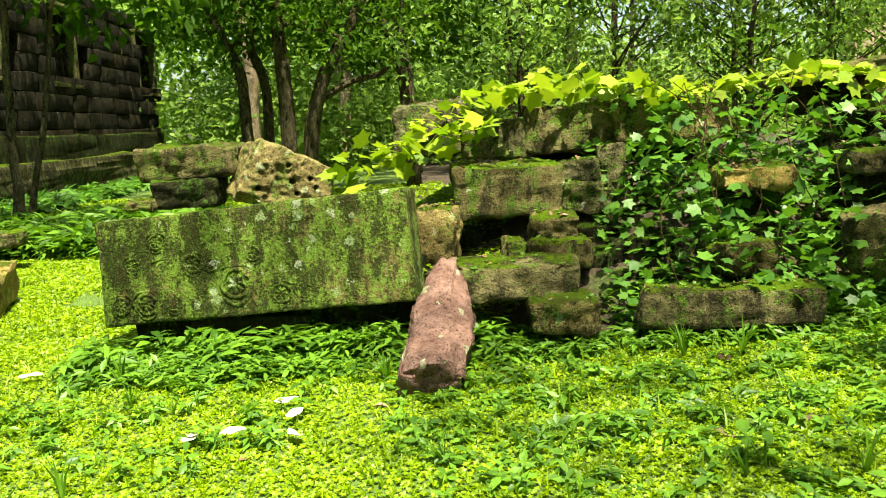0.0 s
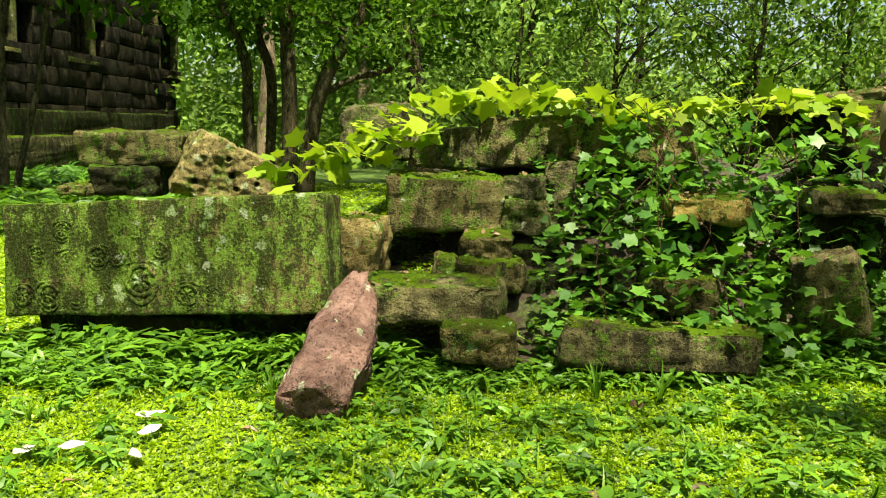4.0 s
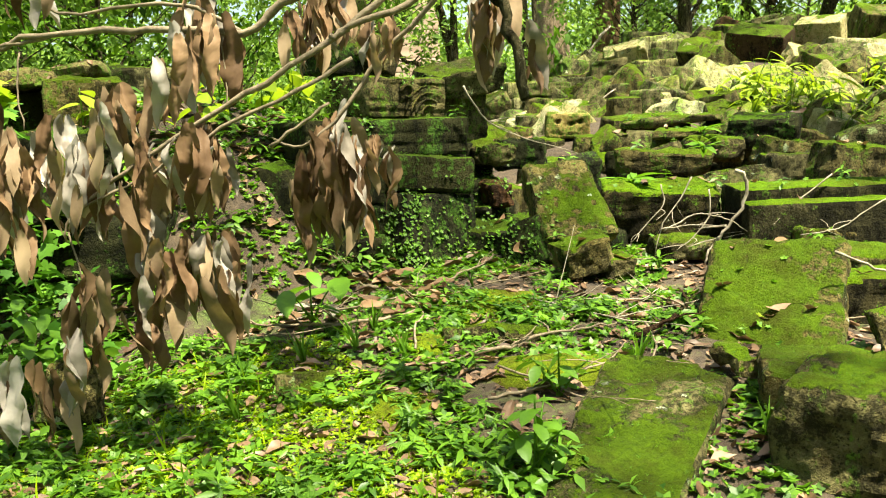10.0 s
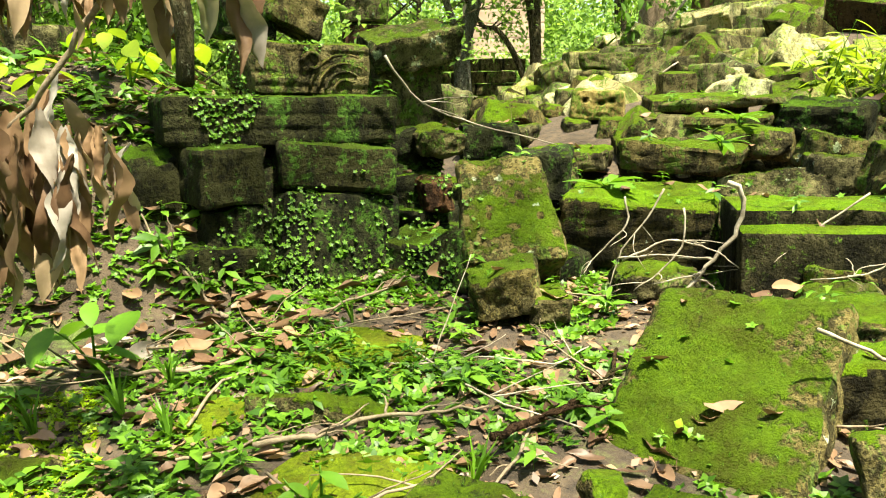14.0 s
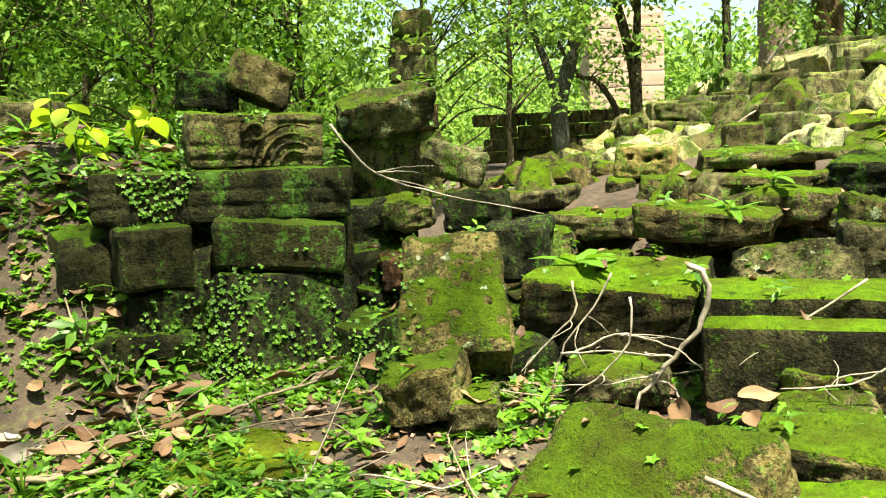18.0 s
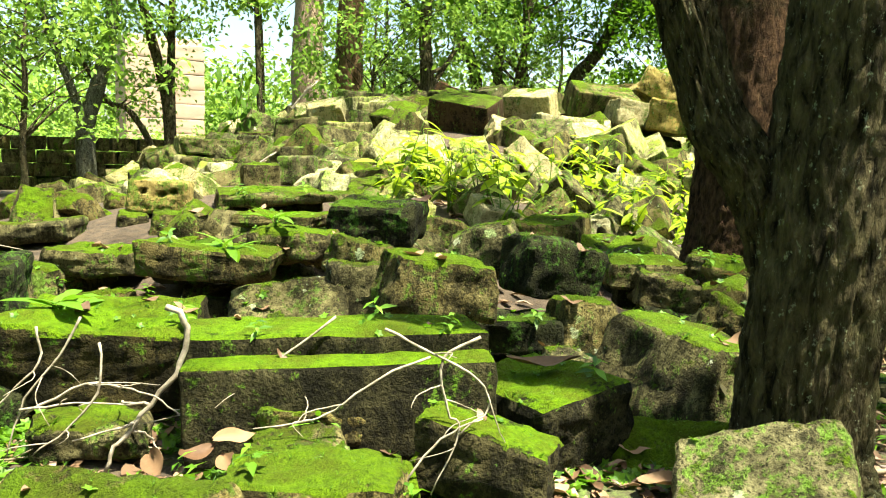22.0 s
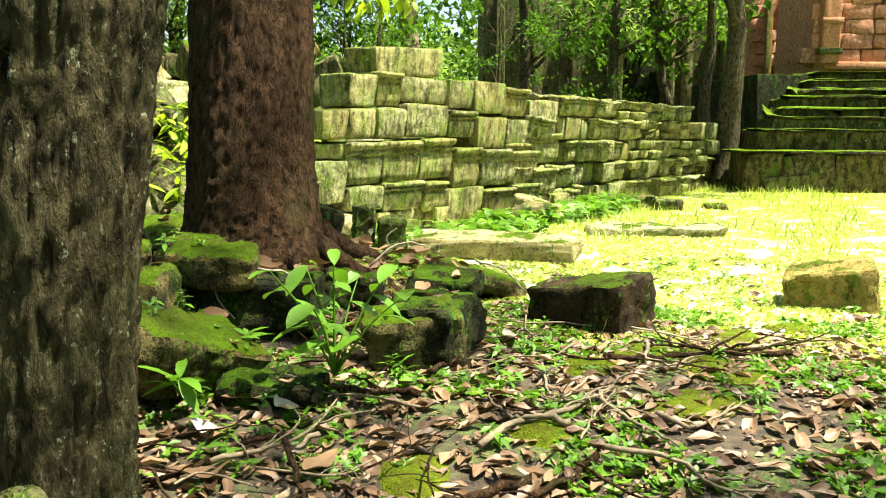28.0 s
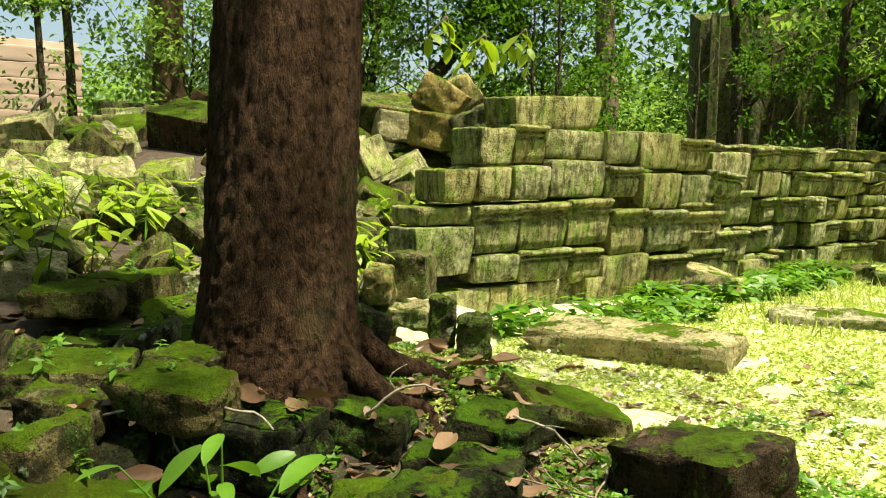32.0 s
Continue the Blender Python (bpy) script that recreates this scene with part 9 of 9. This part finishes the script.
leafy("tall_sapling", (13.57, 14.47, 1.2), [(0.05, 0.0, 2.1), (0.35, 0.15, 1.9), (-0.35, 0.1, 1.8), (0.15, -0.3, 1.55), (-0.2, -0.2, 1.45)], "tall sapling with big dark green leaves behind the rubble", "sapling", "leaf", MIDDLE, 0.32, TREE_LEAF, 300, 0.6, 8)

# ---- single fallen leaves ----
def big_leaf(x, y, z, size, mat, rz, label, tilt=0):
    v, f = dry_shape(0.4, 0.42, int(abs(x * 100)), 8, 0.5)
    me = bpy.data.meshes.new("fallen_leaf")
    me.from_pydata((v * size).tolist(), [], f)
    me.materials.append(mat)
    me.shade_smooth()
    ob = new("fallen_leaf", me)
    ob.matrix_world = pose(x, y, z, tilt, 0, rz)
    tagged(ob, label, "leaf", "fallen leaves")


for x, y, rz in ((-1.7, 3.72, 20), (-1.42, 3.92, 60), (-1.38, 3.62, 120), (-1.92, 3.68, 80), (-1.5, 4.15, 40), (-3.3, 5.0, 10), (-3.5, 4.2, 60)):
    big_leaf(x, y, hill_z(x, y) + 0.05, 0.15, DRY_PALE, rz, "pale dry leaf lying on the lawn", 10)
big_leaf(9.1, 3.82, 0.62, 0.34, DRY_LEAF, -40, "long dry leaf on the mossy block")
big_leaf(6.45, 3.4, 0.31, 0.09, VINE_LEAF, 40, "small yellow leaf on the mossy slab", 20)
big_leaf(6.45, 5.52, 0.38, 0.26, DRY_LEAF, 10, "reddish dry leaf by the pier", 50)
big_leaf(9.75, 3.4, 0.5, 0.3, DRY_GREY, 70, "silvery dead leaf standing beside the block", 65)
for x, y, z, size, mat, rz, tilt in ((7.62, 4.32, 0.40, 0.18, DRY_LEAF, 20, 25), (7.7, 4.22, 0.36, 0.19, DRY_LEAF, 70, -20), (7.55, 4.2, 0.31, 0.2, DRY_GREY, 130, 30), (7.78, 4.3, 0.42, 0.17, DRY_LEAF, -20, 35), (7.6, 4.1, 0.28, 0.18, DRY_LEAF, 200, 15), (7.84, 4.18, 0.38, 0.16, DRY_LEAF, 160, 20), (7.5, 4.38, 0.36, 0.22, DRY_LEAF, 260, 40)):
    big_leaf(x, y, z, size, mat, rz, "big dry leaf heaped against the stone beam", tilt)
rng_leaf = random.Random(3)
for i in range(46):
    x, y = rng_leaf.uniform(4.2, 5.6), rng_leaf.uniform(4.9, 5.7)
    big_leaf(x, y, hill_z(x, y) + 0.05, rng_leaf.uniform(0.11, 0.22), DRY_LEAF if i % 9 else DRY_GREY, rng_leaf.uniform(0, 360), "large brown leaf heaped by the pier", rng_leaf.gauss(0, 25))
for i in range(40):
    x, y = rng_leaf.uniform(8.0, 14.0), rng_leaf.uniform(1.2, 4.0)
    big_leaf(x, y, hill_z(x, y) + 0.05, rng_leaf.uniform(0.14, 0.26), DRY_LEAF if i % 3 else DRY_GREY, rng_leaf.uniform(0, 360), "large curled brown leaf on the ground", rng_leaf.gauss(0, 9))

# ---- growth along the foot of the walls ----
x, y = spread(260, 15.6, 23.5, 4.4, 6.0, 1.5, -0.3, 61.0, lambda a, b: 5.9 - 0.1515 * (a - 15.9) - 0.5 < b < 6.4 - 0.1515 * (a - 15.9))
plant_bed("wall_weeds", weed_shape(9, 0.8, 0.4, 62), (x, y), 0.0, 0.25, (0.14, 0.34), WEED, "green weeds along the foot of the wall", "weeds")
foot_a, foot_b = Vector(GALLERY[0]), Vector(GALLERY[1])
along = (foot_b - foot_a).normalized()
gs = nrng.uniform(-3, 24, 520)
gd = nrng.uniform(0.6, 2.6, 520)
plant_bed("gallery_ferns", weed_shape(11, 0.6, 0.3, 63), (foot_a.x + along.x * gs + along.y * gd, foot_a.y + along.y * gs - along.x * gd), 0.0, 0.3, (0.25, 0.55), VINE_DARK, "dark ferns along the foot of the gallery", "ferns")

# ---- leaves, sprouts and moss lying on the stones ----
def stone_tops():
    """Finds where things come to rest on the rubble."""
    verts, faces = [], []
    for ob in bpy.data.objects:
        if ob.type == "MESH" and ob.parent is None and ob.name.split(".")[0] in ("stone_block", "mossy_slab", "mossy_block", "mossy_beam", "mossy_cube_stone", "leaning_block", "rubble_stone"):
            o = len(verts)
            verts += [ob.matrix_world @ v.co for v in ob.data.vertices]
            faces += [tuple(k + o for k in p.vertices) for p in ob.data.polygons]
    return BVHTree.FromPolygons(verts, faces)


TOPS = stone_tops()


def on_stones(n, x0, x1, y0, y1, seed):
    rng = random.Random(seed)
    out = []
    for _ in range(n):
        x, y = rng.uniform(x0, x1), rng.uniform(y0, y1)
        hit, normal, index, far = TOPS.ray_cast(Vector((x, y, 3.4)), Vector((0, 0, -1)))
        if hit is not None and normal.z > 0.45 and hit.z > hill_z(x, y):
            out.append(hit)
    return out


def bed_on(name, shape, hits, tilt, size, material, label, category):
    p = np.array([tuple(h) for h in hits])
    n = len(p)
    p[:, 2] += 0.006
    scatter(name, shape, p, np.stack((nrng.normal(0, tilt, n), nrng.normal(0, tilt, n), nrng.uniform(0, 6.283, n)), 1), nrng.uniform(*size, n), material, label, category)


bed_on("stone_sprouts", SPRIG, on_stones(700, 6.2, 13.5, 3.0, 8.0, 1), 0.4, (0.012, 0.032), WEED, "small sprouts growing on the mossy stones", "weeds")
bed_on("stone_weeds", weed_shape(7, 0.8, 0.36, 65), on_stones(120, 6.2, 14, 3.4, 8.5, 2), 0.3, (0.05, 0.13), WEED, "little weeds rooted on the stones", "weeds")
bed_on("moss_tufts", join_shapes([turned(BLADE, (0.5 * math.sin(a), 0.2, a), 1.0) for a in np.linspace(0, 6, 7)]), on_stones(5000, 5.0, 11.5, 2.2, 6.5, 3), 0.4, (0.01, 0.022), WEED, "tiny moss tufts on the stone tops", "moss")
bed_on("stone_litter", dry_shape(0.4, 0.4, 66, 6, 1.0), on_stones(240, 6.2, 14, 2.6, 8.0, 4), 0.3, (0.06, 0.18), LITTER, "dry leaves caught on the stones", "leaf litter")
bed_on("stone_litter", dry_shape(0.4, 0.4, 67, 4, 1.0), on_stones(700, -4, 4, 4.5, 8.0, 5), 0.3, (0.03, 0.1), LITTER, "dry leaf bits lying on the block pile", "leaf litter")
bed_on("stone_sprouts", SPRIG, on_stones(900, -1, 4, 4.5, 7.0, 6), 0.4, (0.012, 0.03), WEED, "small sprouts growing on the block pile", "weeds")

# ---- moss cushions on the ground ----
def moss_mat(x, y, w, d, rz, seed):
    rings, k = 9, 30
    verts, faces = [], []
    m = pose(x, y, 0, 0, 0, rz)
    for i in range(rings + 1):
        r = i / rings
        for j in range(k):
            a = 2 * math.pi * j / k
            edge = 1 + 0.35 * noise.noise((math.cos(a) * 1.3, math.sin(a) * 1.3, seed)) + 0.12 * noise.noise((math.cos(a) * 4, math.sin(a) * 4, seed))
            p = m @ Vector((math.cos(a) * r * edge * w / 2, math.sin(a) * r * edge * d / 2, 0))
            p.z = hill_z(p.x, p.y) + 0.045 * (1 - r ** 2.2) - 0.012 + 0.012 * noise.noise((p.x * 14, p.y * 14, seed)) * (1 - r)
            verts.append(p)
        if i:
            o = (i - 1) * k
            faces += [(o + j, o + (j + 1) % k, o + k + (j + 1) % k, o + k + j) for j in range(k)]
    tagged(mesh_object("moss_cushion", verts, faces, MOSS), "yellow-green moss cushion on the leafy ground", "moss", "moss cushions")


for i, (x, y, w, d, rz) in enumerate(((11.93, 1.35, 0.75, 0.42, -20), (12.37, 2.05, 0.6, 0.45, 10), (12.8, 1.85, 0.7, 0.4, -30), (13.44, 1.4, 0.7, 0.45, 0), (12.76, 1.5, 0.8, 0.45, 20), (12.5, 1.2, 0.5, 0.35, -10), (5.7, 4.85, 0.95, 0.65, 5), (5.43, 3.79, 0.9, 0.5, -20), (10.7, 2.2, 0.5, 0.3, 30), (9.9, 1.8, 0.35, 0.25, 0), (4.55, 3.9, 0.5, 0.35, 10), (11.3, 1.9, 0.4, 0.3, 60), (5.05, 4.5, 0.45, 0.3, 40), (13.9, 1.1, 0.6, 0.4, 0))):
    moss_mat(x, y, w, d, rz, i * 3.1)

# ---- rolled dead leaves and bark bits by the great trunk ----
for i in range(34):
    ang, far = rng_leaf.uniform(-2.6, 0.3), rng_leaf.uniform(0.75, 1.7)
    x, y = 12.55 + math.cos(ang) * far, 4.6 + math.sin(ang) * far
    hit = TOPS.ray_cast(Vector((x, y, 3.0)), Vector((0, 0, -1)))[0]
    z = max(hill_z(x, y), hit.z if hit is not None else 0) + 0.04
    big_leaf(x, y, z, rng_leaf.uniform(0.14, 0.3), DRY_LEAF, rng_leaf.uniform(0, 360), "curled reddish-brown leaf by the great trunk", rng_leaf.gauss(0, 30))

# ---- small plants rooted in the pier ----
def pier_weeds():
    rng = random.Random(12)
    pos, eul, size = [], [], []
    for i in range(7000):
        x, z = rng.uniform(4.3, 6.7), 0.2 + 1.5 * rng.random() ** 1.25
        if noise.noise((x * 2.6, z * 2.6, 5.0)) < (0.1 if z < 0.95 else 0.32) and not (z < 0.8 and rng.random() < 0.15):
            continue
        hit, normal, index, far = TOPS.ray_cast(Vector((x - 0.35, 4.3, z)), Vector((0.28, 0.96, 0)))
        if hit is None or not 5.0 < hit.y < 6.7:
            continue
        pos.append(tuple(hit + normal * 0.008))
        eul.append((rng.uniform(0.3, 1.2), rng.gauss(0, 0.4), rng.uniform(-0.8, 0.8)))
        size.append(rng.uniform(0.008, 0.021))
    scatter("pier_weeds", SPRIG, np.array(pos), np.array(eul), np.array(size), WEED, "tiny green plants rooted in the pier's joints", "weeds")


pier_weeds()
